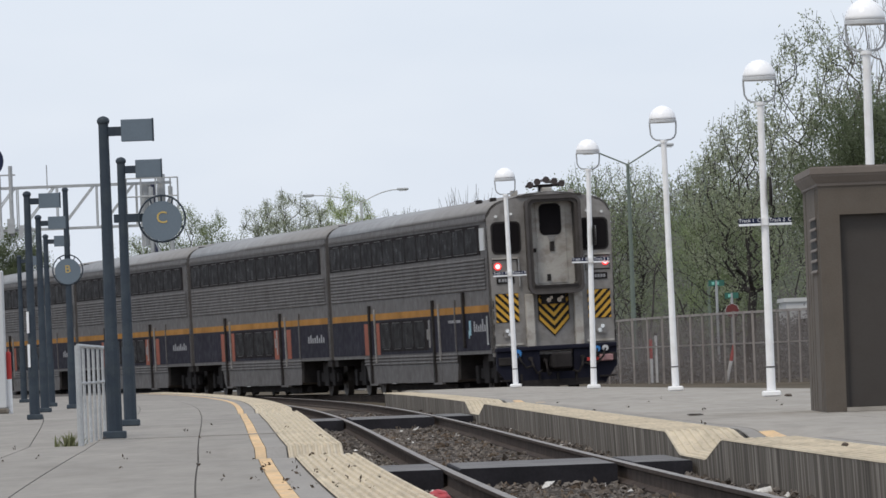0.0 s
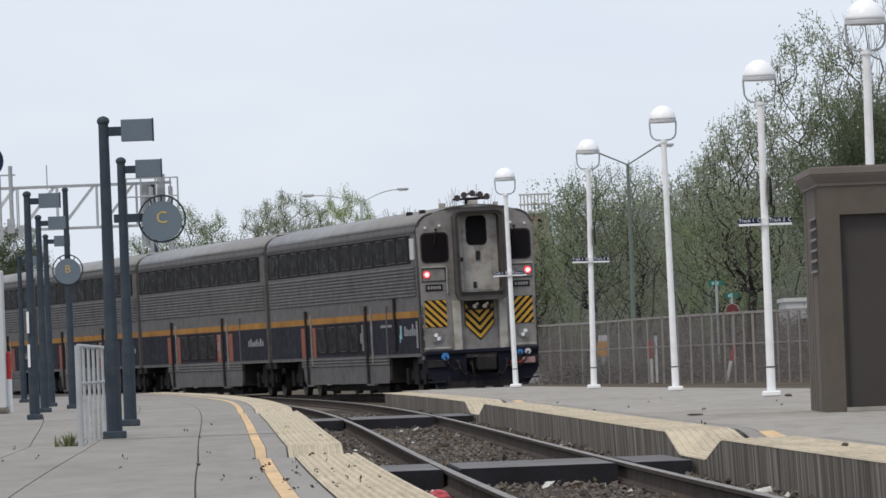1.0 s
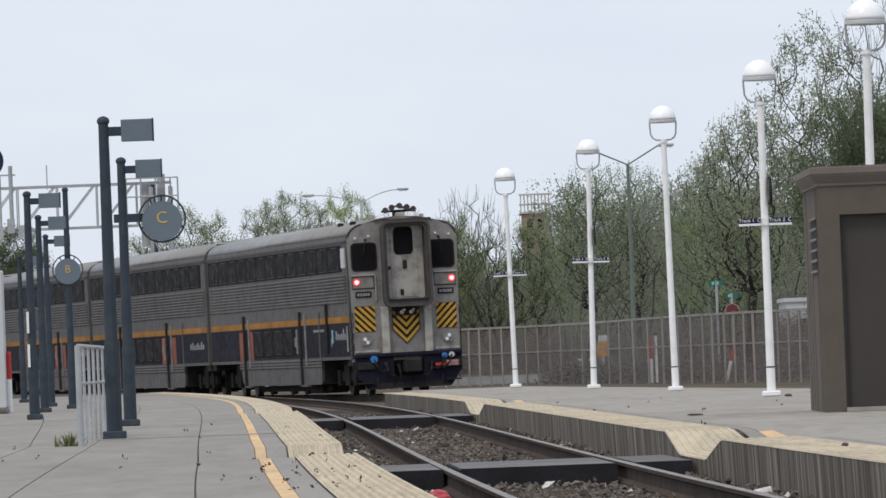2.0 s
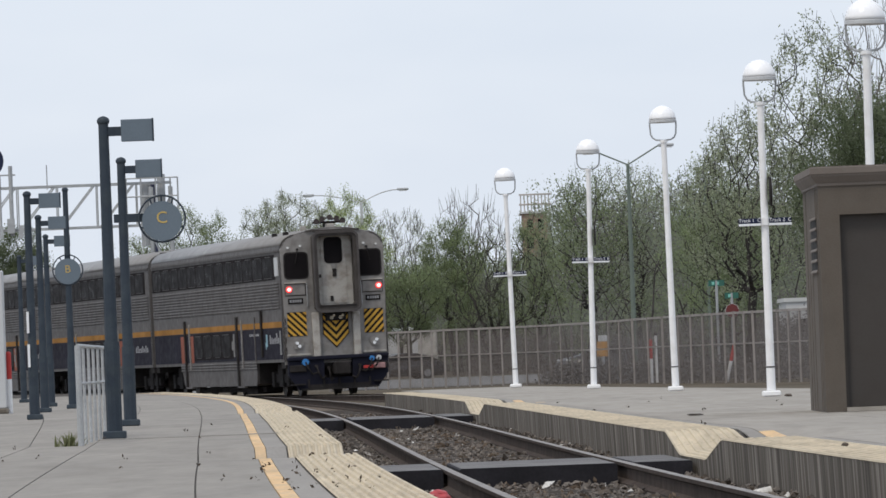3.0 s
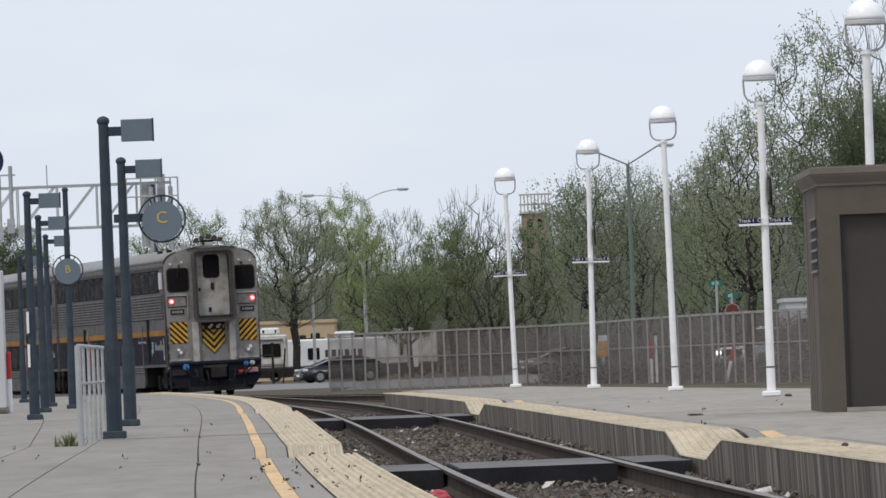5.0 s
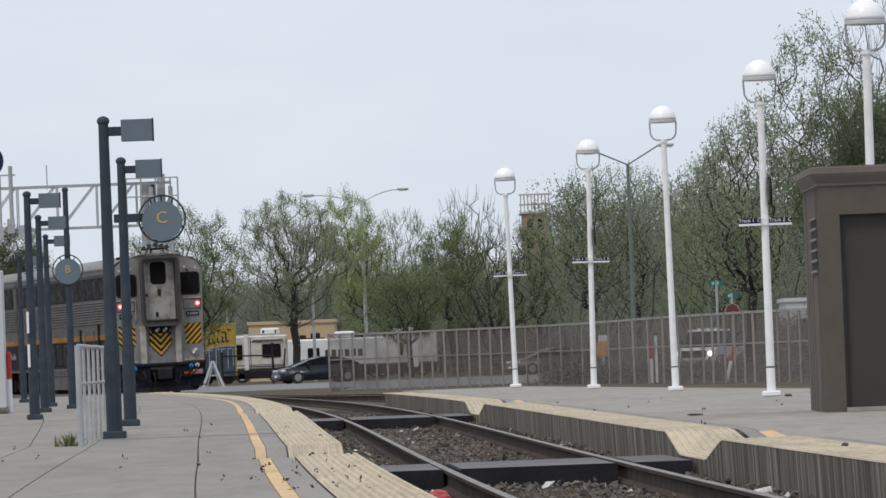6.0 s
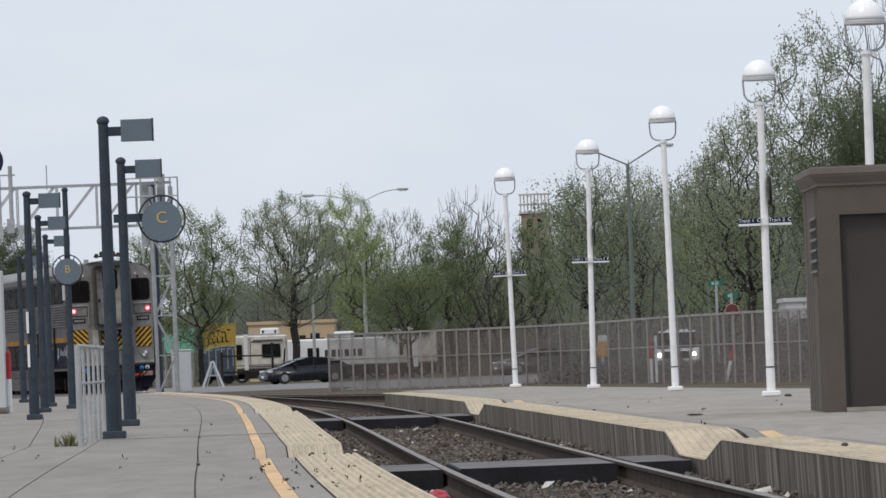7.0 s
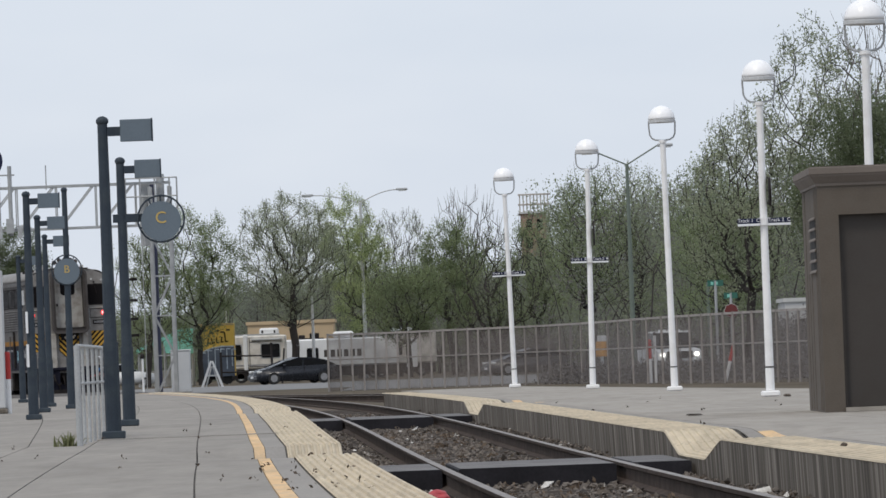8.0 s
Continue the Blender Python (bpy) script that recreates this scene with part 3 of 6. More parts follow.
            part("corner_handrail", tubes(((s * 1.57, 0.42, 1.25), (s * 1.57, 0.42, 1.95), 0.02), n=6), M_GALV, th, "bright corner handrail")
        part("side_rib", boxes((min(s * 1.52, s * 1.56), max(s * 1.52, s * 1.56), 5.15, 5.27, 1.1, 2.4)), M_STAIN, th)
    part("gangway", boxes((-0.62, 0.62, L, 26.12, 1.2, 4.4), (-1.2, 1.2, L - 0.02, L + 0.04, 1.0, 4.75)), M_UNDER, th, "black gangway bellows")
    # added black plate over the car's end darkens the gap between cars
    part("end_seal", prisms([car_profile(inset=0.03)], L, L + 0.05), M_UNDER, th, "black plate added to darken the gap between cars")
    part("corner_trim", prisms([car_profile(inset=-0.006)], 0.135, 0.165), M_UNDER, th, "thin dark seam round the end")
    part("underfloor_box", boxes((-1.1, 1.1, 6.2, 19.0, 0.16, 0.32), (-1.25, -0.5, 7, 9, 0.1, 0.3), (0.5, 1.25, 12, 15, 0.1, 0.3)), M_UNDER, th)
    part("coupler", boxes((-0.12, 0.12, 25.2, 26.1, 0.62, 0.9)), M_UNDER, th)
    for c in (3.2, 22.9):
        # the wide middle box is added filler that keeps the truck's inside dark
        tr = part("truck", boxes((-1.12, -0.98, c - 1.75, c + 1.75, 0.42, 0.68), (0.98, 1.12, c - 1.75, c + 1.75, 0.42, 0.68), (-1.0, 1.0, c - 0.25, c + 0.25, 0.5, 0.95), (-0.62, 0.62, c - 1.7, c + 1.7, 0.46, 0.92), (-1.1, 1.1, c - 0.85, c - 0.55, 0.40, 0.90), (-1.1, 1.1, c + 0.55, c + 0.85, 0.40, 0.90),
                                 (-1.16, -0.96, c - 0.35, c + 0.35, 0.3, 0.98), (0.96, 1.16, c - 0.35, c + 0.35, 0.3, 0.98),
                                 (-1.18, -0.96, c - 1.5, c - 1.1, 0.3, 0.75), (-1.18, -0.96, c + 1.1, c + 1.5, 0.3, 0.75), (0.96, 1.18, c - 1.5, c - 1.1, 0.3, 0.75), (0.96, 1.18, c + 1.1, c + 1.5, 0.3, 0.75), bev=0.02), M_UNDER, th, "black four-wheel truck")
        for d in (-1.3, 1.3):
            bm = bmesh.new()
            tube(bm, (-0.95, 0, 0), (0.95, 0, 0), 0.085)
            for s in (-1, 1):
                tube(bm, (s * 0.70, 0, 0), (s * 0.83, 0, 0), 0.45, n=24)
                tube(bm, (s * 0.67, 0, 0), (s * 0.70, 0, 0), 0.475, n=24)
                for q in range(3):
                    a = q * 2 * math.pi / 3
                    box(bm, s * 0.835 - 0.01, s * 0.835 + 0.01, 0.2 * math.cos(a) - 0.06, 0.2 * math.cos(a) + 0.06, 0.2 * math.sin(a) - 0.06, 0.2 * math.sin(a) + 0.06)
            w = part("wheelset", bm, M_WHEEL, tr)
            w.matrix_basis = pose(0, c + d, 0.455)
            WHEELSETS.append((w, c + d))
    if cab:
        cab_end(th)
    return th


def hazard_panel(u0, u1, z0, z1, lean, th, y):
    plate = part("hazard_panel", boxes((u0, u1, y - 0.012, y, z0, z1)), M_HAZB, th, "black and yellow diagonal hazard panel")
    step = (z1 - z0) / 3.6
    w = u1 - u0
    for i in range(-5, 8):
        a = z0 + i * step
        lo, hi = (a, a + w) if lean > 0 else (a + w, a)
        quad = [(u0, lo), (u1, hi), (u1, hi + step * 0.52), (u0, lo + step * 0.52)]
        clip = clip_poly(quad, z0 + 0.01, z1 - 0.01)
        if len(clip) > 2:
            part("hazard_stripe", prisms([clip], y - 0.017, y - 0.0125), M_HAZY, plate, "yellow stripe")


def clip_poly(poly, lo, hi):
    def half(pts, keep, cut):
        out = []
        for p, q in zip(pts, pts[1:] + pts[:1]):
            if keep(p):
                out.append(p)
            if keep(p) != keep(q):
                t = (cut - p[1]) / (q[1] - p[1])
                out.append((p[0] + t * (q[0] - p[0]), cut))
        return out
    poly = half(poly, lambda p: p[1] >= lo, lo)
    return half(poly, lambda p: p[1] <= hi, hi) if poly else poly


def cab_end(th):
    """The rear cab end: rounded grey face with a deep framed end door, windows, lights and warning panels. The face is at y = 0."""
    prof = [p for p in car_profile(0.95)]
    bm = prisms([prof], 0.0, 0.12)
    rim = [e for e in bm.edges if all(abs(v.co.y) < 1e-6 for v in e.verts)]
    bmesh.ops.bevel(bm, geom=rim, offset=0.06, segments=2, affect="EDGES")
    face = part("end_face", bm, M_FACE, th, "rounded grey cab end")
    for s in (-1, 1):
        part("cab_window_frame", prisms([rounded(min(s * 0.71, s * 1.44), max(s * 0.71, s * 1.44), 3.41, 4.20, 0.13)], -0.012, 0.0), M_UNDER, face, "black window gasket")
        part("cab_window", prisms([rounded(min(s * 0.75, s * 1.40), max(s * 0.75, s * 1.40), 3.45, 4.16, 0.11)], -0.018, -0.0125), M_TGLASS, face, "dark cab window")
        part("wiper", tubes(((s * 1.02, -0.05, 4.27), (s * 1.10, -0.05, 3.86), 0.012), ((s * 1.02, 0, 4.27), (s * 1.02, -0.06, 4.27), 0.035), n=6), M_UNDER, face)
        for u, z in ((0.93, 4.37), (1.30, 4.33)):
            part("marker_lamp", tubes(((s * u, 0, z), (s * u, -0.04, z), 0.035), n=8), M_LAMPGLASS, face, "small clear marker lamp")
        mb = part("marker_box", boxes((min(s * 0.82, s * 1.44), max(s * 0.82, s * 1.44), -0.012, 0, 2.93, 3.29)), M_DIAPH, face, "dark edge round the marker light box")
        part("marker_plate", boxes((min(s * 0.845, s * 1.42), max(s * 0.845, s * 1.42), -0.03, -0.0125, 2.955, 3.265), bev=0.008), M_FACE, mb)
        part("marker_ledge", boxes((min(s * 0.82, s * 1.44), max(s * 0.82, s * 1.44), -0.07, 0, 3.29, 3.33)), M_DOORGREY, mb, "pale ledge")
        # the glowing ring stands in for the red halo round the tail light
        lamp = part("tail_lamp_housing", tubes(((s * 1.32, -0.03, 3.12), (s * 1.32, -0.055, 3.12), 0.09), n=16), M_TAILHALO, mb, "glowing red ring that paints the lamp's halo")
        part("tail_light", tubes(((s * 1.32, -0.055, 3.12), (s * 1.32, -0.075, 3.12), 0.06), n=16), M_TAIL, lamp, "lit red tail light")
        plate = part("number_plate", boxes((min(s * 0.92, s * 1.36), max(s * 0.92, s * 1.36), -0.02, 0, 2.70, 2.86)), M_HAZB, face, "dark number board")
        part("number_bar", boxes(*[(s * 1.14 + a, s * 1.14 + a + 0.05, -0.024, -0.0205, 2.74, 2.82) for a in (-0.17, -0.09, -0.02, 0.05, 0.12)]), M_TEXTWHITE, plate, "number as plain bars")
        hazard_panel(min(s * 0.85, s * 1.41), max(s * 0.85, s * 1.41), 1.76, 2.46, s, face, -0.002)
        hl = part("headlight_bracket", prisms([[(s * 0.98, 1.62), (s * 0.98, 1.50), (s * 1.06, 1.39), (s * 1.24, 1.39), (s * 1.27, 1.50), (s * 1.18, 1.64)]], -0.05, 0), M_FACE, face, "grey headlight bracket")
        part("headlight", tubes(((s * 1.10, -0.05, 1.47), (s * 1.10, -0.09, 1.47), 0.05), ((s * 1.17, -0.05, 1.56), (s * 1.17, -0.09, 1.56), 0.05), n=12), M_HEADGLASS, hl, "unlit clear headlights")
        part("corner_step", boxes((min(s * 0.49, s * 0.70), max(s * 0.49, s * 0.70), -0.16, 0, 1.10, 2.42), bev=0.02), M_DOORGREY, face, "pale grey vertical step box")
        for z in (1.35, 1.65, 1.95, 2.2):
            part("grab_rung", tubes(((s * 1.48, -0.06, z - 0.1), (s * 1.48, -0.06, z + 0.1), 0.012), n=5), M_UNDER, face)
        part("grab_rail", tubes(((s * 0.80, -0.06, 2.62), (s * 0.80, -0.06, 3.28), 0.014), ((s * 0.80, 0, 2.62), (s * 0.80, -0.06, 2.62), 0.014), ((s * 0.80, 0, 3.28), (s * 0.80, -0.06, 3.28), 0.014), n=5), M_GALV, face)
        part("lower_ledge", boxes((min(s * 0.78, s * 1.45), max(s * 0.78, s * 1.45), -0.05, 0, 1.20, 1.25)), M_DOORGREY, face)
    # end door in its deep frame
    def rim_ring(o, i, ro, ri, y0, y1):
        """A hollow frame between two rounded outlines."""
        bm = bmesh.new()
        po, pi_ = rounded(*o, ro, 5), rounded(*i, ri, 5)
        rings = [[bm.verts.new((x, y, z)) for x, z in p] for p, y in ((po, y1), (po, y0), (pi_, y0), (pi_, y1))]
        for a, b in zip(rings, rings[1:] + rings[:1]):
            for k in range(len(a)):
                bm.faces.new((a[k], a[(k + 1) % len(a)], b[(k + 1) % len(a)], b[k]))
        return bm

    dia = part("diaphragm_frame", rim_ring((-0.60, 0.68, 2.44, 4.72), (-0.49, 0.57, 2.60, 4.62), 0.17, 0.12, -0.40, 0.0), M_DIAPH, th, "deep dark frame round the end door")
    part("diaphragm_lip", rim_ring((-0.64, 0.72, 2.40, 4.76), (-0.575, 0.655, 2.47, 4.69), 0.20, 0.15, -0.45, -0.40), M_DIAPHLIP, dia, "grey-brown outer lip, darkened for its shadow gap")
    part("buffer_sill", boxes((-0.5, 0.58, -0.42, -0.05, 2.56, 2.62)), M_UNDER, dia)
    part("hood", boxes((-0.75, 0.83, -0.05, 0.02, 4.77, 4.81)), M_DIAPH, th, "dark rain ledge over the end door")
    door = part("end_door", boxes((-0.50, 0.56, -0.05, 0.02, 2.54, 4.70)), M_DOORGREY, th, "scuffed pale grey end door")
    part("door_panel", boxes((-0.34, 0.40, -0.065, -0.05, 2.66, 4.64), bev=0.005), M_DOORGREY, door)
    part("door_window", prisms([rounded(-0.25, 0.29, 3.82, 4.58, 0.13)], -0.078, -0.066), M_TGLASS, door, "dark rounded door window")
    part("door_handle", boxes((-0.02, 0.09, -0.10, -0.065, 3.44, 3.66)), M_UNDER, door)
    part("handle_plate", prisms([[(-0.07, 3.80), (0.13, 3.80), (0.09, 3.68), (-0.03, 3.68)]], -0.085, -0.065), M_FACE, door, "grey handle plate")
    part("door_latch", boxes((-0.42, -0.36, -0.09, -0.05, 3.42, 3.52)), M_UNDER, door)
    part("foot_plate", boxes((-0.12, -0.03, -0.09, -0.065, 2.72, 2.88)), M_UNDER, door)
    # chevron under the door
    shield = [(-0.38, 2.42), (-0.38, 1.78), (0.0, 1.38), (0.38, 1.78), (0.38, 2.42)]
    ch = part("chevron_panel", prisms([shield], -0.03, -0.002), M_HAZB, face, "black and yellow chevron shield")
    for i in range(4):
        zt = 2.36 - i * 0.212
        for s in (-1, 1):
            q = [(0, zt - 0.20), (s * 0.36, zt + 0.18), (s * 0.36, zt + 0.075), (0, zt - 0.305)]
            q = [(x, min(z, 2.39)) for x, z in q]
            part("chevron_stripe", prisms([q if s > 0 else q[::-1]], -0.036, -0.0305), M_HAZY, ch, "yellow stripe")
    tl = part("twin_lamp_bracket", boxes((-0.30, 0.30, -0.1, -0.037, 2.16, 2.40)), M_UNDER, face)
    for u in (-0.13, 0.13):
        part("lamp", tubes(((u, -0.1, 2.26), (u, -0.16, 2.25), 0.058), ((u + 0.07, -0.1, 2.32), (u + 0.07, -0.13, 2.31), 0.04), n=12), M_HEADGLASS, tl, "clear round lamp")
    # pilot and coupler
    plow = [(-1.47, 1.10), (-1.47, 0.62), (-1.16, 0.20), (1.16, 0.20), (1.47, 0.62), (1.47, 1.10), (0.42, 1.10), (0.42, 0.52), (-0.42, 0.52), (-0.42, 1.10)]
    pl = part("pilot", prisms([plow], -0.14, 0.06), M_PILOT, th, "dark navy pilot plough and buffer beam")
    for x in (-0.9, -0.45, 0.0, 0.45, 0.9):
        part("pilot_rib", boxes((x - 0.025, x + 0.025, -0.19, -0.14, 0.26, 0.50)), M_UNDER, pl)
    part("pilot_lip", boxes((-1.12, 1.12, -0.24, -0.14, 0.18, 0.24)), M_UNDER, pl)
    part("bumper_block", boxes((-1.44, -0.95, -0.2, -0.14, 0.72, 0.92), bev=0.02), M_UNDER, pl)
    part("bumper_block", boxes((0.95, 1.44, -0.2, -0.14, 0.72, 0.92), bev=0.02), M_UNDER, pl)
    part("anticlimber", boxes((-1.48, 1.48, -0.2, 0.1, 1.04, 1.16), bev=0.03), M_PILOT, pl)
    part("coupler", boxes((-0.16, 0.16, -0.75, 0.2, 0.62, 0.92), (-0.24, 0.22, -0.95, -0.65, 0.60, 0.98), bev=0.04), M_UNDER, th, "black coupler")
    for u, z, r, m in ((-0.98, 1.00, 0.10, M_HOSEBLUE), (-0.66, 0.86, 0.05, M_UNDER), (0.98, 1.02, 0.075, M_HOSEBLUE), (1.18, 1.03, 0.075, M_CABINET), (-0.3, 0.8, 0.05, M_UNDER), (0.62, 0.84, 0.05, M_UNDER)):
        plug = part("connector", tubes(((u, -0.14, z), (u, -0.25, z), r), n=12), m, pl, "round cable connector")
        part("hose", tubes(((u, -0.24, z), (u * 0.93, -0.32, z - 0.2), 0.025), ((u * 0.93, -0.32, z - 0.2), (u * 0.8, -0.26, z - 0.36), 0.025), ((u * 0.8, -0.26, z - 0.36), (u * 0.6, -0.2, z - 0.3), 0.025), n=6), M_UNDER, plug, "hanging black hose")
    part("junction_box", boxes((1.02, 1.36, -0.24, -0.14, 0.72, 0.88), bev=0.02), M_PINKGREY, pl, "faded pinkish junction box")
    part("red_cock", boxes((0.72, 1.0, -0.26, -0.2, 0.74, 0.82)), M_RED, pl, "red valve bar")
    part("step", boxes((-1.42, -1.02, -0.32, -0.1, 0.34, 0.38), (1.02, 1.42, -0.32, -0.1, 0.34, 0.38), (-0.9, 0.9, -0.16, -0.12, 0.24, 0.34)), M_UNDER, pl)
    # horns and roof fittings
    part("horn_mount", boxes((-0.10, 0.14, 0.1, 0.34, 4.84, 4.98), bev=0.02), M_DOORGREY, th, "pale horn mount")
    horn = part("air_horn", boxes((-0.12, 0.18, 0.35, 0.6, 4.86, 5.06)), M_UNDER, th, "cluster of black roof air horns")
    for i, (u, z) in enumerate(((-0.38, 5.05), (-0.20, 5.12), (0.02, 5.16), (0.22, 5.12), (0.40, 5.06))):
        part("trumpet", tubes(((u * 0.7, 0.85, z), (u, 0.32, z), 0.03, 0.04), ((u, 0.32, z), (u, 0.18, z), 0.04, 0.085), n=12), M_HORN, horn)
    part("horn_bar", tubes(((-0.42, 0.6, 5.03), (0.44, 0.6, 5.03), 0.03), n=6), M_UNDER, horn)
    part("roof_beacon", boxes((-0.75, -0.6, 0.7, 0.9, 4.78, 4.95)), M_DOORGREY, th)
    part("roof_beacon", boxes((0.62, 0.74, 0.5, 0.62, 4.78, 4.92)), M_DOORGREY, th)
    for y in (1.4, 3.4):
        part("roof_vent", boxes((-1.15, -1.0, y, y + 0.2, 4.62, 4.82), bev=0.02), M_UNDER, th)


WHEELSETS = []
CAB = coach(True)
CAB_WHEELS, WHEELSETS = WHEELSETS, []
COACH = coach(False)
COACHES = [COACH] + [copy_thing(COACH, Matrix.Identity(4)) for i in range(4)]

# ---- platform furniture ----
def lamp_post(m, h, label, sign=None, disc=False):
    """White post with a domed globe held in a U-shaped bracket. h: height of the dome's top over the platform."""
    th = empty("lamp_post", m, label, "lamp post", "white lamp posts along the island platform")
    pt = h - 0.66
    part("base_plate", boxes((-0.135, 0.135, -0.135, 0.135, 0, 0.085), bev=0.02), M_WHITE, th)
    bm = tube(bmesh.new(), (0, 0, 0.09), (0, 0, 0.42), 0.066, 0.064, n=12)
    part("pole_foot", bm, M_WHITE, th)
    part("pole_band", tubes(((0, 0, 0.42), (0, 0, 0.44), 0.068), n=12), M_UNDER, th, "dark seam band")
    part("pole", tubes(((0, 0, 0.44), (0, 0, pt), 0.062, 0.05), n=12), M_WHITE, th)
    part("pole_cap", lathe(bmesh.new(), [(0.07, pt), (0.07, pt + 0.04), (0.03, pt + 0.05)], 12), M_WHITE, th)
    br = bmesh.new()
    pts = []
    for i in range(9):
        a = radians(180 + 180 * i / 8)
        c, sn = math.cos(a), math.sin(a)
        pts.append((0.235 * math.copysign(abs(c) ** 0.6, c), pt + 0.30 + 0.26 * math.copysign(abs(sn) ** 0.6, sn)))
    pts = [(-0.235, pt + 0.38)] + pts + [(0.235, pt + 0.38)]
    rings = []
    for k, (px, pz) in enumerate(pts):
        a0, a1 = pts[max(k - 1, 0)], pts[min(k + 1, len(pts) - 1)]
        tx, tz = a1[0] - a0[0], a1[1] - a0[1]
        ln = math.hypot(tx, tz)
        nx_, nz_ = -tz / ln, tx / ln
        rings.append([br.verts.new((px + 0.014 * math.cos(q) * nx_, 0.014 * math.sin(q), pz + 0.014 * math.cos(q) * nz_)) for q in [2 * math.pi * i / 6 for i in range(6)]])
    for u_, w_ in zip(rings, rings[1:]):
        for i in range(6):
            br.faces.new((u_[i], u_[(i + 1) % 6], w_[(i + 1) % 6], w_[i]))
    part("bracket", br, M_GALV, th, "grey U-shaped lamp bracket")
    part("rim", lathe(bmesh.new(), [(0.23, pt + 0.355), (0.245, pt + 0.36), (0.245, pt + 0.40), (0.235, pt + 0.41)], 20), M_CABINET, th, "grey metal rim")
    dome = [(0.24, pt + 0.411)] + [(0.24 * math.cos(radians(a)), pt + 0.411 + 0.25 * math.sin(radians(a))) for a in range(10, 90, 10)] + [(0.01, pt + 0.661)]
    part("dome", lathe(bmesh.new(), dome, 20), M_GLOBE, th, "white opal dome", True)
    if sign:
        z, right = sign
        for s in (-1, 1):
            x0, x1 = (0.06, 0.385) if s > 0 else (-0.385, -0.06)
            pl = part("track_sign", boxes((x0, x1, -0.10, -0.08, z, z + 0.075)), M_SIGNBLUE, th, "small navy track sign with white lettering")
            part("sign_stripe", boxes((x0, x1, -0.104, -0.078, z - 0.035, z - 0.002)), M_SIGNTXT, pl, "white stripe")
            text_part("sign_text", ("Track 1  " if s < 0 else "Track 2  ") + right, 0.074, M_SIGNTXT, pl, pose((x0 + x1) / 2, -0.103, z + 0.042, 90), "white words")
        part("sign_clamp", tubes(((0, 0, z - 0.03), (0, 0, z + 0.08), 0.095), n=10), M_WHITE, th)
    if disc:
        d = part("edge_sign", tubes(((0.085, -0.03, disc), (0.115, -0.03, disc), 0.21), n=20), M_UNDER, th, "round sign seen edge on")
        part("edge_sign_rim", tubes(((0.115, -0.03, disc), (0.122, -0.03, disc), 0.20), n=20), M_GALV, d)
    return th


lp = "tall white lamp post with domed globe on the platform"
lamp_post(pose(5.08, 83.0, 0.20, 0, 0.3, 0), 4.80, "tall white lamp post with domed globe beside the kiosk")
lamp_post(pose(4.69, 101.85, 0.20, 0, 0.0, 0), 4.90, "tall white lamp post with domed globe and track sign", (2.52, "C"), 2.98)
lamp_post(pose(4.05, 124.9, 0.20, 0, -0.6, 0), 5.09, lp)
lamp_post(pose(2.99, 144.0, 0.20, 0, 0.7, 0), 5.13, "tall white lamp post with domed globe and track sign", (2.62, "B"), 3.15)
lamp_post(pose(1.57, 162.7, 0.20, 0, -0.9, 0), 5.11, "tall white lamp post with domed globe and track sign", (2.62, "B"))


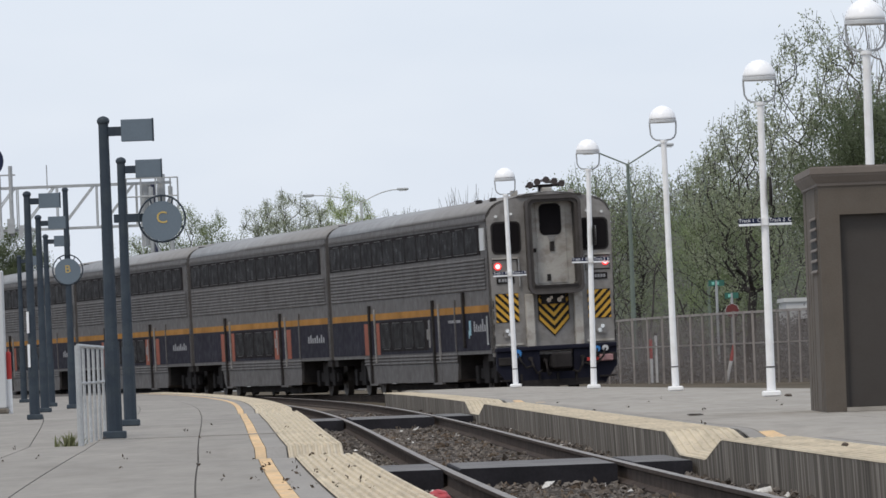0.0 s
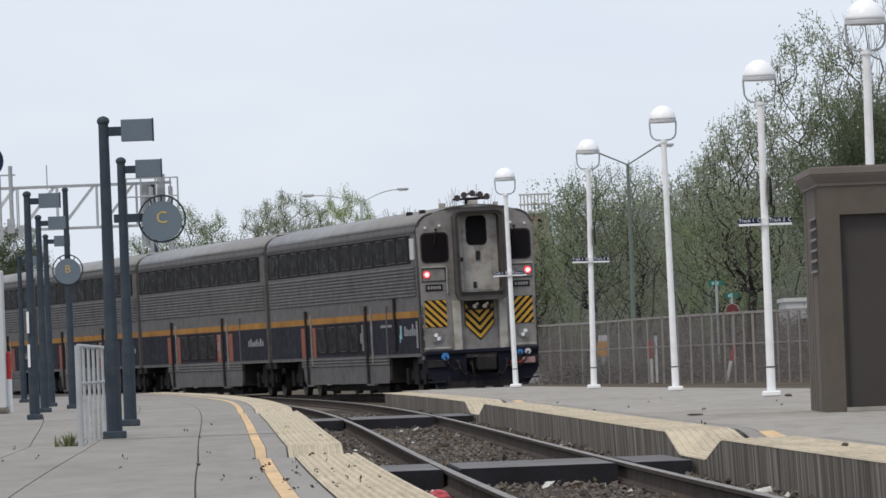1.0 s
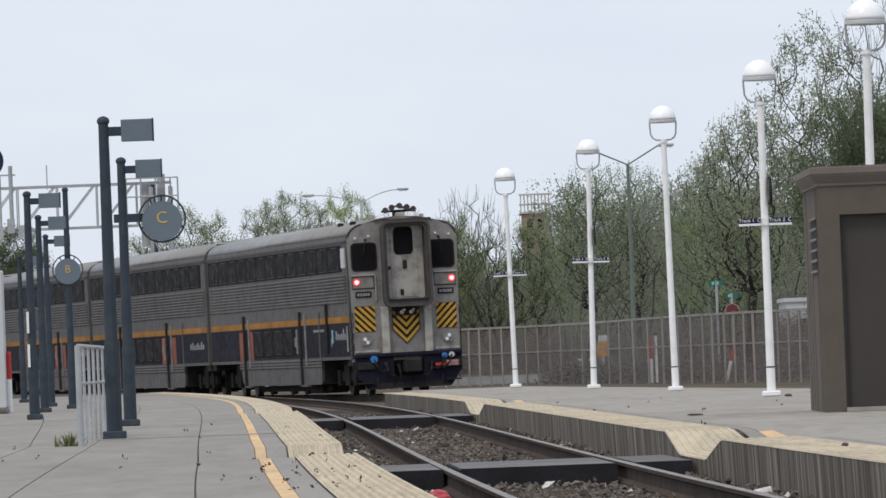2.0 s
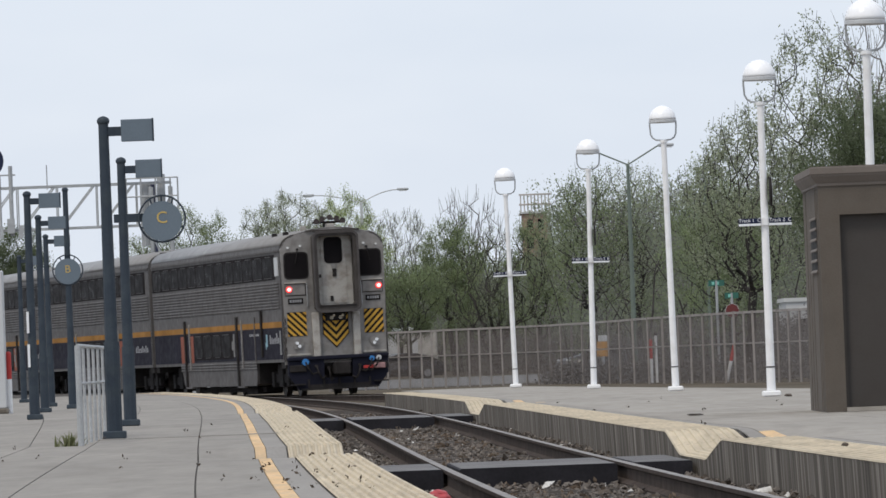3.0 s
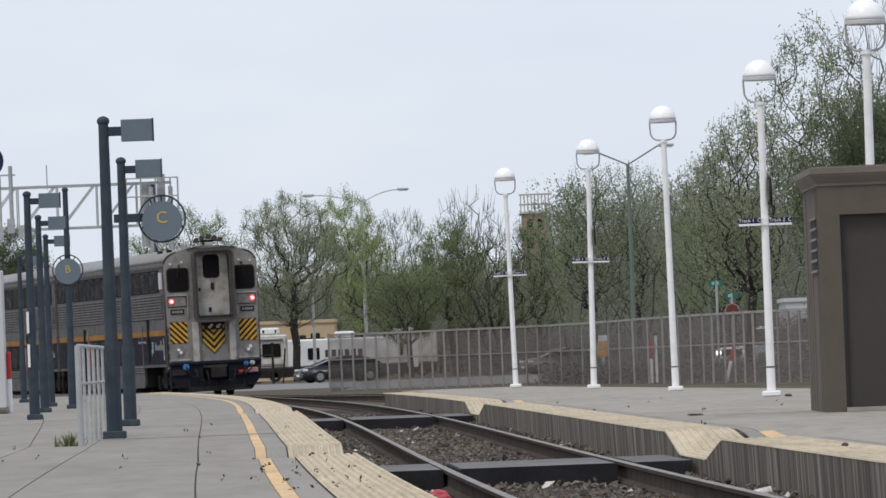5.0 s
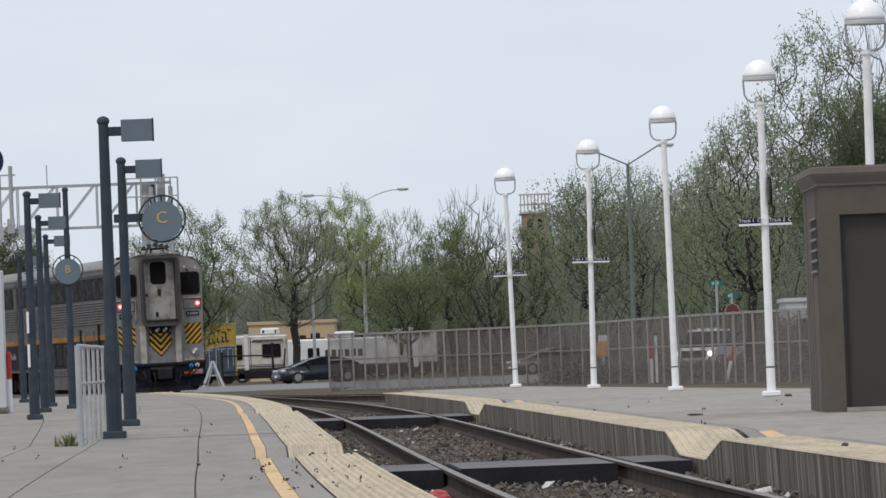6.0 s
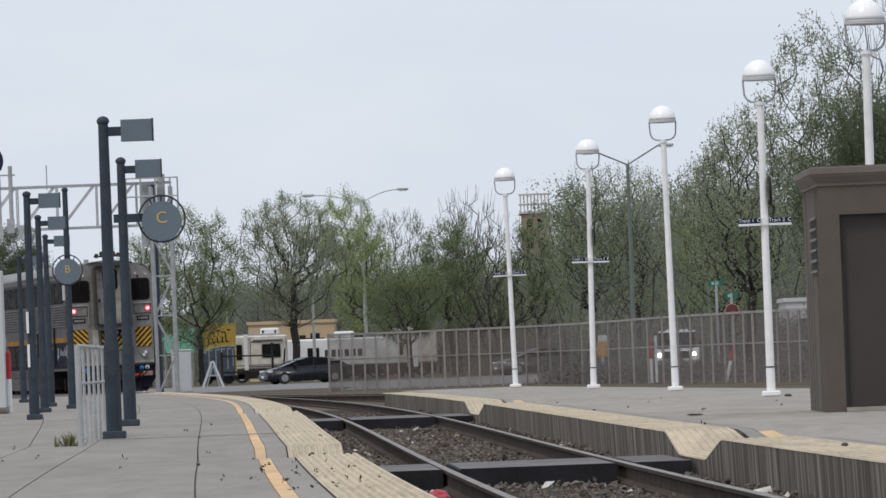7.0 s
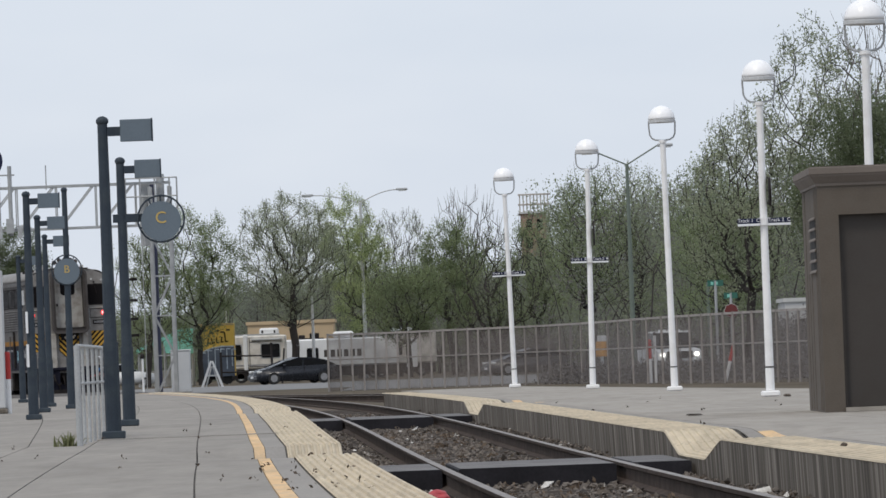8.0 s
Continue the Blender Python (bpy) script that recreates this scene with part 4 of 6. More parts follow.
def sign_post(m, h, label, panel=True, disc=None, strip_z=()):
    """Blue-grey round post with a ball top, a flag-shaped sign panel and, on some, a round letter sign."""
    th = empty("sign_post", m, label, "sign post", "blue-grey sign posts")
    part("base_plate", boxes((-0.125, 0.125, -0.125, 0.125, 0, 0.085), bev=0.012), M_STEELBLUE, th)
    part("pole_foot", tubes(((0, 0, 0.085), (0, 0, 1.05), 0.088, 0.085), n=12), M_STEELBLUE, th)
    part("pole", tubes(((0, 0, 1.05), (0, 0, h - 0.04), 0.072, 0.055), n=12), M_STEELBLUE, th)
    part("ball_top", lathe(bmesh.new(), [(0.03, h - 0.10)] + [(0.07 * math.cos(radians(a)), h - 0.055 + 0.055 * math.sin(radians(a))) for a in range(-40, 90, 20)] + [(0.01, h)], 12), M_STEELBLUE, th, "", True)
    if panel:
        part("arm", boxes((0.05, 0.20, -0.03, 0.03, h - 0.22, h - 0.12)), M_STEELBLUE, th)
        pn = part("sign_panel", boxes((0.19, 0.535, -0.035, 0.035, h - 0.285, h - 0.045), bev=0.006), M_SIGN, th, "plain blue-grey sign panel")
        part("panel_edge", boxes((0.528, 0.545, -0.04, 0.04, h - 0.29, h - 0.04)), M_STEELBLUE, pn)
    if disc:
        z, letter, off = disc
        if off:
            part("disc_arm", boxes((-0.12, off - 0.24, -0.04, 0.04, z + 0.0, z + 0.11)), M_STEELBLUE, th)
        ring = bmesh.new()
        n = 24
        for i in range(n):
            a, b = 2 * math.pi * i / n, 2 * math.pi * (i + 1) / n
            tube(ring, (off + 0.31 * math.cos(a), -0.06, z + 0.03 + 0.31 * math.sin(a)), (off + 0.31 * math.cos(b), -0.06, z + 0.03 + 0.31 * math.sin(b)), 0.014, n=5, caps=False)
        part("disc_ring", ring, M_STEELBLUE, th, "dark ring round the letter sign")
        d = part("letter_disc", tubes(((off, -0.04, z + 0.0), (off, -0.08, z + 0.0), 0.265), n=28), M_SIGN, th, "round blue-grey sign with a gold letter")
        text_part("letter", letter, 0.22, M_GOLD, d, pose(off, -0.082, z + 0.04, 90), "gold letter")
        for a in (60, 90, 120, 200, 340, 270):
            ca, sa = math.cos(radians(a)), math.sin(radians(a))
            part("ring_tie", tubes(((off + 0.25 * ca, -0.06, z + 0.25 * sa), (off + 0.31 * ca, -0.06, z + 0.03 + 0.31 * sa), 0.012), n=5), M_STEELBLUE, d)
    for z0, z1 in strip_z:
        part("white_strip", boxes((-0.075, -0.035, -0.105, -0.085, z0, z1)), M_SIGNTXT, th, "white reflective strip")
    return th


sp = "dark blue-grey sign post with ball top and blank panel"
sign_post(pose(-3.63, 75.95, 0.20, 0, 0.0, 0), 3.50, "blue-grey sign post with blank panel beside the railing")
sign_post(pose(-4.23, 93.0, 0.20, 0, 0.0, 0), 3.57, "blue-grey sign post with blank panel and round letter sign", True, (2.70, "C", 0.52))
sign_post(pose(-6.70, 113.4, 0.20), 3.70, "blue-grey sign post with blank panel and white strips", True, None, ((0.85, 1.22), (1.40, 1.75)))
sign_post(pose(-7.72, 134.0, 0.20), 3.78, sp)
sign_post(pose(-8.86, 156.4, 0.20), 3.85, sp)
sign_post(pose(-11.2, 185.0, 0.20), 3.9, "blue-grey sign post far along the platform")
sign_post(pose(-7.72, 144.0, 0.20), 4.55, "tall blue-grey post with round letter B sign", False, (2.82, "B", 0.0))


def railing():
    th = empty("railing", pose(-3.68, 69.9, 0.20), "galvanised steel railing panel standing on the platform", "railing")
    ang = math.atan2(-(-3.99 + 3.68), 16.0)
    th.matrix_basis = pose(-3.68, 69.9, 0.20, 0, 0, math.degrees(ang))
    part("top_rail", tubes(((0, 0, 1.0), (0, 13, 1.0), 0.02), n=8), M_GALV, th)
    part("mid_rail", tubes(((0, 0, 0.62), (0, 13, 0.62), 0.014), n=8), M_GALV, th)
    for i in range(9):
        y = i * 13 / 8
        r = 0.032 if i in (0, 8) else 0.016
        part("baluster", tubes(((0, y, 0), (0, y, 1.0), r), n=8), M_GALV, th)
    return th


railing()


def bollard(m, label):
    th = empty("bollard", m, label, "bollard")
    part("white_sleeve", tubes(((0, 0, 0), (0, 0, 0.66), 0.055), n=12), M_WHITE, th, "white lower sleeve")
    part("red_top", tubes(((0, 0, 0.66), (0, 0, 1.15), 0.057), n=12), M_RED, th, "red painted top")
    part("cap", lathe(bmesh.new(), [(0.057, 1.15), (0.04, 1.18), (0.01, 1.19)], 12), M_RED, th)
    return th


bollard(pose(-8.45, 135.0, 0.20), "red and white striped guide post on the platform")

col = empty("shelter_column", pose(-8.66, 134.9, 0.20), "pale grey shelter column standing on the platform", "column")
part("shaft", boxes((-0.32, 0.17, -0.2, 0.2, 0.1, 2.75), bev=0.02), M_CABINET, col)
part("plinth", boxes((-0.35, 0.20, -0.24, 0.24, 0, 0.1), bev=0.02), M_CONC_WALL, col)
part("upper_post", boxes((-0.30, 0.10, -0.12, 0.12, 2.75, 4.2), bev=0.02), M_STEELBLUE, col, "dark blue upper post")
part("round_sign", tubes(((-0.05, -0.16, 4.86), (-0.05, -0.22, 4.86), 0.33), n=24), M_SIGNBLUE, col, "dark blue round sign")
part("sign_stem", tubes(((-0.05, -0.10, 4.1), (-0.05, -0.16, 4.86), 0.05), n=8), M_STEELBLUE, col)


# ---- brown kiosk on the island platform ----
def kiosk():
    th = empty("kiosk", pose(4.035, 75.0, 0.20), "taupe stucco equipment kiosk with a dark steel door", "kiosk")
    W, D, H = 2.6, 3.2, 2.45
    part("side_wall", boxes((0, 0.16, 0.0, D, 0, H)), M_BROWN, th)
    part("side_wall", boxes((W - 0.16, W, 0.0, D, 0, H)), M_BROWN, th)
    part("rear_wall", boxes((0.16, W - 0.16, D - 0.16, D, 0, H)), M_BROWN, th)
    part("front_jamb", boxes((0.16, 0.22, 0.0, 0.16, 0, H)), M_BROWN, th)
    part("front_jamb", boxes((W - 0.4, W - 0.16, 0.0, 0.16, 0, H)), M_BROWN, th)
    part("lintel", boxes((0.22, W - 0.4, 0.0, 0.16, 2.11, H)), M_BROWN, th)
    dr = part("door", boxes((0.22, W - 0.4, 0.10, 0.14, 0.05, 2.11)), M_BROWNDOOR, th, "dark brown steel door")
    part("threshold", boxes((0.22, W - 0.4, -0.03, 0.10, 0, 0.045)), M_CONC, th, "pale worn threshold")
    part("door_seam", boxes((1.2, 1.215, 0.094, 0.102, 0.05, 2.10)), M_UNDER, dr)
    cor = bmesh.new()
    loops = [[cor.verts.new(p) for p in ((-o, -o, z), (W + o, -o, z), (W + o, D + o, z), (-o, D + o, z))] for o, z in
             ((0.004, H - 0.03), (0.014, H - 0.03), (0.016, H), (0.03, H + 0.015), (0.072, H + 0.075), (0.078, H + 0.095), (0.088, H + 0.10), (0.088, H + 0.165), (0.08, H + 0.172))]
    for lo, hi in zip(loops, loops[1:]):
        for i in range(4):
            cor.faces.new((lo[i], lo[(i + 1) % 4], hi[(i + 1) % 4], hi[i]))
    cor.faces.new(loops[-1])
    part("cornice", cor, M_BROWNTRIM, th, "stepped overhanging cornice")
    part("roof", boxes((-0.06, W + 0.06, -0.06, D + 0.06, H + 0.174, H + 0.18)), M_BROWNTRIM, th)
    v = part("side_vent", boxes((-0.006, 0.0, 0.5, 1.7, 1.52, 2.09)), M_HAZB, th, "dark louvred side vent")
    for i in range(6):
        part("louvre", prisms([[(-0.006, 1.51 + i * 0.114), (-0.02, 1.50 + i * 0.114), (-0.02, 1.515 + i * 0.114), (-0.006, 1.535 + i * 0.114)]], 0.5, 1.7), M_BROWNTRIM, v)
    for i in range(6):
        y = 0.12 + i * (0.26 if i < 3 else 0.5)
        part("panel_rib", boxes((-0.006, 0.0, y, y + 0.07, 0.02, 1.5 if 2 < i < 5 else H - 0.05)), M_BROWN, th)
    part("door_frame", boxes((0.22, 0.245, 0.03, 0.10, 0.05, 1.62)), M_BROWNDOOR, th, "dark door stop")
    return th


kiosk()

# ---- crossing panels between and beside the rails ----
for (a, b), zt in zip(CROSSINGS, (0.004, 0.004)):
    th = empty("track_crossing", Matrix.Identity(4), "dark rubber pedestrian crossing panels between the rails", "crossing", "track crossings", "structure")
    for o0, o1 in ((-L_EDGE + 0.03, -0.80), (-0.66, 0.66), (0.80, R_EDGE - 0.03)):
        n = 2 if a < 100 else 3
        for i in range(n):
            y0, y1 = a + (b - a) * i / n, a + (b - a) * (i + 1) / n
            v, f = strip(near_track, y0 + 0.008, y1 - 0.008, 2, [(o0, -0.25), (o0, zt - 0.012), (o0 + 0.015, zt - 0.004), (o1 - 0.015, zt - 0.004), (o1, zt - 0.012), (o1, -0.25)])
            k = 6
            f += [(0, 1, 2, 3, 4, 5), tuple(len(v) - k + q for q in (5, 4, 3, 2, 1, 0))]
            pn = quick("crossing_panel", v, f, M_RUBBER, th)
            # top sheet in a paler grey than the panel's sides
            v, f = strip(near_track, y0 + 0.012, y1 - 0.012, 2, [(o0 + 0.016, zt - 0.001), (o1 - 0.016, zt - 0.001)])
            quick("worn_tread", v, f, M_RUBBER_TOP, pn, "grey tread")

# ---- beyond the tracks ----
def fence_line():
    pts = [(-4.34, 257.5), (-1.9, 258.5), (0.2, 255.0), (4.1, 246.0), (7.1, 218.0), (10.4, 202.0), (14.5, 186.0)]
    out = []
    n = 40
    for i in range(len(pts) - 1):
        p0, p1, p2, p3 = pts[max(i - 1, 0)], pts[i], pts[i + 1], pts[min(i + 2, len(pts) - 1)]
        for j in range(n):
            t = j / n
            out.append(tuple(0.5 * (2 * p1[k] + (p2[k] - p0[k]) * t + (2 * p0[k] - 5 * p1[k] + 4 * p2[k] - p3[k]) * t * t + (3 * p1[k] - p0[k] - 3 * p2[k] + p3[k]) * t ** 3) for k in (0, 1)))
    return out + [pts[-1]]


def fence():
    line = fence_line()
    th = empty("fence", Matrix.Identity(4), "brown steel fence of upright bars backed by fine mesh", "fence")
    z0 = -0.16
    top = lambda q: 2.0
    # posts set by their spread across the view, about 0.42 m apart along x
    bar = boxes((-0.036, 0.036, -0.03, 0.03, 0, 2.16))
    me = None
    acc, last, want = 0.0, line[0], 0.0
    for p in line:
        acc += math.hypot(p[0] - last[0], (p[1] - last[1]) * 0.02)
        last = p
        if acc >= want:
            want += 0.42 if p[0] < 3 else 0.36 if p[0] < 7.2 else 0.27
            ob = part("fence_bar", bar, M_FENCEBAR, th) if me is None else new("fence_bar", me)
            me = ob.data
            ob.parent = th
            ob.matrix_basis = pose(p[0], p[1] - 0.05, z0 + random.uniform(-0.02, 0.02), random.uniform(-0.4, 0.4), random.uniform(-0.6, 0.6), 0)
    sub = line[::8] + [line[-1]]
    for name, za, zb in (("top_rail", 1.93, 2.0), ("mid_rail", 1.02, 1.07)):
        vs, fs = [], []
        for x, y in sub:
            vs += [(x, y - 0.07, za), (x, y - 0.07, zb), (x, y - 0.02, zb), (x, y - 0.02, za)]
        for i in range(len(sub) - 1):
            for k in range(4):
                a, b = i * 4 + k, i * 4 + (k + 1) % 4
                fs.append((a, b, b + 4, a + 4))
        quick(name, vs, fs, M_FENCEBAR, th)
    vs = [(x, y, z) for x, y in sub for z in (z0 - 0.05, 1.96)]
    quick("mesh_infill", vs, [(2 * i, 2 * i + 2, 2 * i + 3, 2 * i + 1) for i in range(len(sub) - 1)], M_FENCEMESH, th, "dusty brown fine wire mesh")


fence()


# ---- signal bridge over the tracks ----
def signal_bridge():
    y0 = 286.0
    th = empty("signal_bridge", pose(0, y0, -0.12), "pale grey lattice signal bridge over the tracks", "signal bridge")
    z = lambda v: v + 0.12
    # two legs: four uprights each, with lacing
    ys = (-0.55, 0.55)
    for xs in ((-11.83, -11.03), (-30.4, -29.4)):
        for x in xs:
            for y in ys:
                part("leg_post", boxes((x - 0.07, x + 0.07, y - 0.07, y + 0.07, 0, z(8.4))), M_GALV, th)
        n = 5
        for i in range(n):
            a, b = z(8.0) * i / n, z(8.0) * (i + 1) / n
            for y in ys:
                p, q = (xs[0], y, a), (xs[1], y, b)
                if i % 2:
                    p, q = (xs[1], y, a), (xs[0], y, b)
                part("lacing", tubes((p, q, 0.035), n=4), M_GALV, th)
                part("strut", tubes(((xs[0], y, b), (xs[1], y, b), 0.035), n=4), M_GALV, th)
            for x in xs:
                p, q = ((x, ys[0], a), (x, ys[1], b)) if i % 2 else ((x, ys[1], a), (x, ys[0], b))
                part("lacing", tubes((p, q, 0.035), n=4), M_GALV, th)
        part("footing", boxes((xs[0] - 0.35, xs[1] + 0.35, -0.9, 0.9, -0.1, 0.12)), M_CONC, th)
    # the span
    x1 = -30.0
    for y in ys:
        for h in (8.56, 6.84):
            part("chord", boxes((x1, -11.0, y - 0.045, y + 0.045, z(h) - 0.045, z(h) + 0.045)), M_GALV, th)
        for i in range(11):
            a = -12.42 - i * 1.62
            part("web_post", tubes(((a, y, z(6.84)), (a, y, z(8.56)), 0.034), n=4), M_GALV, th)
            part("web_diagonal", tubes(((a - 1.5, y, z(6.84)), (a - 0.1, y, z(8.56)), 0.034), n=4), M_GALV, th)
    # railed cage at the end
    for x in (-12.8, -12.2, -11.6, -11.0, -10.7):
        part("cage_post", tubes(((x, -0.7, z(6.3)), (x, -0.7, z(8.75)), 0.035), n=5), M_GALV, th)
    for h in (8.75, 8.0, 7.3):
        part("cage_rail", tubes(((-12.8, -0.7, z(h)), (-10.7, -0.7, z(h)), 0.03), n=5), M_GALV, th)
    part("signal_mast", tubes(((-11.4, -0.2, z(6.3)), (-11.4, -0.2, z(8.9)), 0.17), n=10), M_GALV, th)
    part("signal_mast", tubes(((-12.05, -0.2, z(6.0)), (-12.05, -0.2, z(8.5)), 0.22), n=10), M_GALV, th)
    # signal stand on the span
    sg = part("signal_head", boxes((-17.68, -17.38, -0.9, -0.7, z(6.7), z(7.3)), (-18.05, -17.85, -0.9, -0.7, z(6.5), z(7.0)), (-17.22, -17.05, -0.9, -0.7, z(6.5), z(7.0))), M_GALV, th, "small grey signal heads")
    part("mast_pipe", tubes(((-17.50, -0.6, z(6.6)), (-17.50, -0.6, z(9.45)), 0.085), n=8), M_GALV, th)
    part("crossarm", boxes((-18.1, -17.3, -0.65, -0.55, z(9.05), z(9.11))), M_GALV, th)
    part("mast_pipe", tubes(((-17.95, -0.6, z(6.6)), (-17.95, -0.6, z(9.1)), 0.05), n=6), M_GALV, th)
    part("antenna", tubes(((-16.05, 0, z(8.45)), (-16.05, 0, z(9.45)), 0.025), n=5), M_GALV, th)
    for x in (-12.0, -18.6):
        part("ladder_rail", tubes(((x - 0.2, -0.75, z(0)), (x - 0.2, -0.75, z(6.6)), 0.025), ((x + 0.2, -0.75, z(0)), (x + 0.2, -0.75, z(6.6)), 0.025), n=4), M_GALV, th)


signal_bridge()

cab2 = empty("equipment_cabinet", pose(-11.475, 303, -0.12), "pale grey trackside equipment cabinet", "cabinet")
part("body", boxes((-0.42, 0.42, -0.3, 0.3, 0.05, 1.82), bev=0.02), M_CABINET, cab2)
part("lid", boxes((-0.45, 0.45, -0.33, 0.33, 1.82, 1.88), bev=0.02), M_CABINET, cab2)
part("cabinet_door", boxes((-0.36, 0.36, -0.315, -0.3, 0.15, 1.72)), M_CABINET, cab2)
part("plinth", boxes((-0.44, 0.44, -0.32, 0.32, 0, 0.05)), M_CONC, cab2)

bar_ = empty("folding_barricade", pose(-12.55, 375, -0.12), "pale metal A-frame barricade standing on the road", "barricade")
for s in (-1, 1):
    part("leg", prisms([[(s * 0.62, 0), (s * 0.48, 0), (s * 0.0 - s * 0.02, 1.40), (s * 0.08, 1.42)]], -0.05, 0.05), M_CABINET, bar_)
    part("leg", prisms([[(s * 0.40, 0), (s * 0.32, 0), (s * 0.0, 1.10), (s * 0.06, 1.16)]], 0.25, 0.32), M_GALV, bar_)
part("brace", boxes((-0.30, 0.30, -0.03, 0.03, 0.6, 0.66)), M_GALV, bar_)

# road behind the tracks
v = [(-60, 296, -0.112), (-4.0, 296, -0.112), (-4.0, 262, -0.112), (-2.0, 262, -0.112), (60, 330, -0.112), (60, 385, -0.112), (-60, 385, -0.112)]
tagged(quick("road", v, [tuple(range(7))], M_ROAD), "pale worn asphalt road and lot beyond the tracks", "road", kind="structure")


# ---- vehicles ----
def wheel(th, x, y, r, w=0.2):
    t = part("wheel", tubes(((x - w / 2, y, r), (x + w / 2, y, r), r), n=20), M_TYRE, th)
    part("rim", tubes(((x - w / 2 - 0.012, y, r), (x + w / 2 + 0.012, y, r), r * 0.6), n=16), M_WHEELRIM, t)
    return t


def sedan(paint, label):
    """A dark saloon; its nose points along +y of its own space."""
    th = empty("sedan", Matrix.Identity(4), label, "car")
    prof = [(-2.44, 0.30), (-2.48, 0.62), (-2.42, 0.92), (-1.75, 1.0), (1.25, 0.93), (1.95, 0.80), (2.28, 0.64), (2.34, 0.40), (2.26, 0.16), (-2.36, 0.16)]
    bm = prisms([prof], -0.86, 0.86, "x")
    bmesh.ops.bevel(bm, geom=list(bm.edges), offset=0.05, segments=2, affect="EDGES")
    part("body", bm, paint, th, "glossy bodywork", True)
    cabin = [(-2.25, 0.97), (-1.6, 1.24), (-0.9, 1.38), (-0.1, 1.41), (0.5, 1.26), (1.45, 0.92)]
    bm = bmesh.new()
    prism(bm, cabin, -0.66, 0.66, "x")
    part("cabin_glass", bm, M_GLASS, th, "dark windows")
    part("roof", prisms([[(-2.2, 1.0), (-1.62, 1.255), (-0.9, 1.40), (-0.1, 1.43), (0.5, 1.275), (-0.1, 1.37), (-0.9, 1.34), (-1.6, 1.2)]], -0.68, 0.68, "x"), paint, th)
    for s in (-1, 1):
        x = s * 0.665
        part("pillar", prisms([[(0.48, 1.27), (1.42, 0.93), (1.50, 0.93), (0.52, 1.29)]], x - 0.015, x + 0.015, "x"), paint, th)
        part("pillar", prisms([[(-0.42, 1.41), (-0.36, 0.96), (-0.28, 0.96), (-0.34, 1.41)]], x - 0.015, x + 0.015, "x"), paint, th)
        part("mirror", boxes((min(s * 0.86, s * 1.0), max(s * 0.86, s * 1.0), 0.72, 0.88, 0.95, 1.08), bev=0.02), paint, th)
        part("headlight", boxes((min(s * 0.5, s * 0.84), max(s * 0.5, s * 0.84), 2.05, 2.27, 0.63, 0.76), bev=0.03), M_LAMPGLASS, th, "clear unlit headlight")
        part("door_seam", boxes((min(s * 0.862, s * 0.868), max(s * 0.862, s * 0.868), -0.36, -0.345, 0.35, 0.95)), M_UNDER, th)
        for y in (-1.45, 1.40):
            wheel(th, s * 0.78, y, 0.33)
    part("bumper", boxes((-0.8, 0.8, 2.28, 2.37, 0.28, 0.5), bev=0.03), paint, th)
    part("plate_bar", boxes((-0.22, 0.22, 2.365, 2.38, 0.36, 0.47)), M_SIGNTXT, th)
    return th


SEDAN = sedan(M_CARBLACK, "dark grey sedan car driving slowly along the road")
SEDAN_BEHIND = sedan(M_CARSILVER, "dull dark silver sedan car following along the road behind the fence")


def pickup():
    th = empty("pickup_truck", Matrix.Identity(4), "white pickup truck with headlights on, behind the fence", "truck")
    prof = [(-2.6, 0.45), (-2.65, 1.1), (-0.6, 1.12), (1.0, 1.12), (2.3, 1.05), (2.62, 0.95), (2.65, 0.45)]
    part("body", prisms([prof], -0.95, 0.95, "x"), M_CABINET, th, "white bodywork")
    part("cabin_glass", prisms([[(-0.8, 1.12), (-0.6, 1.78), (0.55, 1.80), (1.2, 1.12)]], -0.78, 0.78, "x"), M_GLASS, th, "dark windscreen")
    part("cab_roof", boxes((-0.80, 0.80, -0.62, 0.58, 1.77, 1.86), bev=0.03), M_CARWHITE, th)
    part("roof_lamps", boxes(*[(x - 0.06, x + 0.06, 0.1, 0.2, 1.86, 1.93) for x in (-0.4, -0.2, 0, 0.2, 0.4)]), M_CARWHITE, th)
    part("grille", boxes((-0.55, 0.55, 2.62, 2.68, 0.68, 0.98)), M_UNDER, th)
    part("bumper", boxes((-0.95, 0.95, 2.62, 2.78, 0.42, 0.62), bev=0.03), M_GALV, th)
    for s in (-1, 1):
        part("headlight", tubes(((s * 0.74, 2.6, 0.84), (s * 0.74, 2.70, 0.84), 0.095), n=14), M_HEAD, th, "lit headlight")
        part("mirror", boxes((min(s * 0.95, s * 1.15), max(s * 0.95, s * 1.15), 0.85, 0.95, 1.15, 1.4)), M_UNDER, th)
        for y in (-1.65, 1.7):
            wheel(th, s * 0.82, y, 0.4, 0.26)
    return th


PICKUP = pickup()


def camper(m, L, H, label, name="motorhome", paint=M_RVWHITE):
    th = empty(name, m, label, "motorhome")
    part("body", boxes((-L / 2, L / 2, -1.2, 1.2, 0.85, H), bev=0.09), paint, th, "pale fibreglass body")
    # dark box under the body stands in for the shadowed underside
    part("skirt", boxes((-L / 2 + 0.1, L / 2 - 0.1, -1.18, 1.18, 0.25, 0.85)), M_UNDER, th)
    for x in (-L * 0.28, L * 0.28):
        for y in (-1.05, 1.05):
            t = part("wheel", tubes(((x, y - 0.12, 0.38), (x, y + 0.12, 0.38), 0.38), n=18), M_TYRE, th)
            part("rim", tubes(((x, y - 0.13, 0.38), (x, y + 0.13, 0.38), 0.22), n=14), M_GALV, t)
    return th


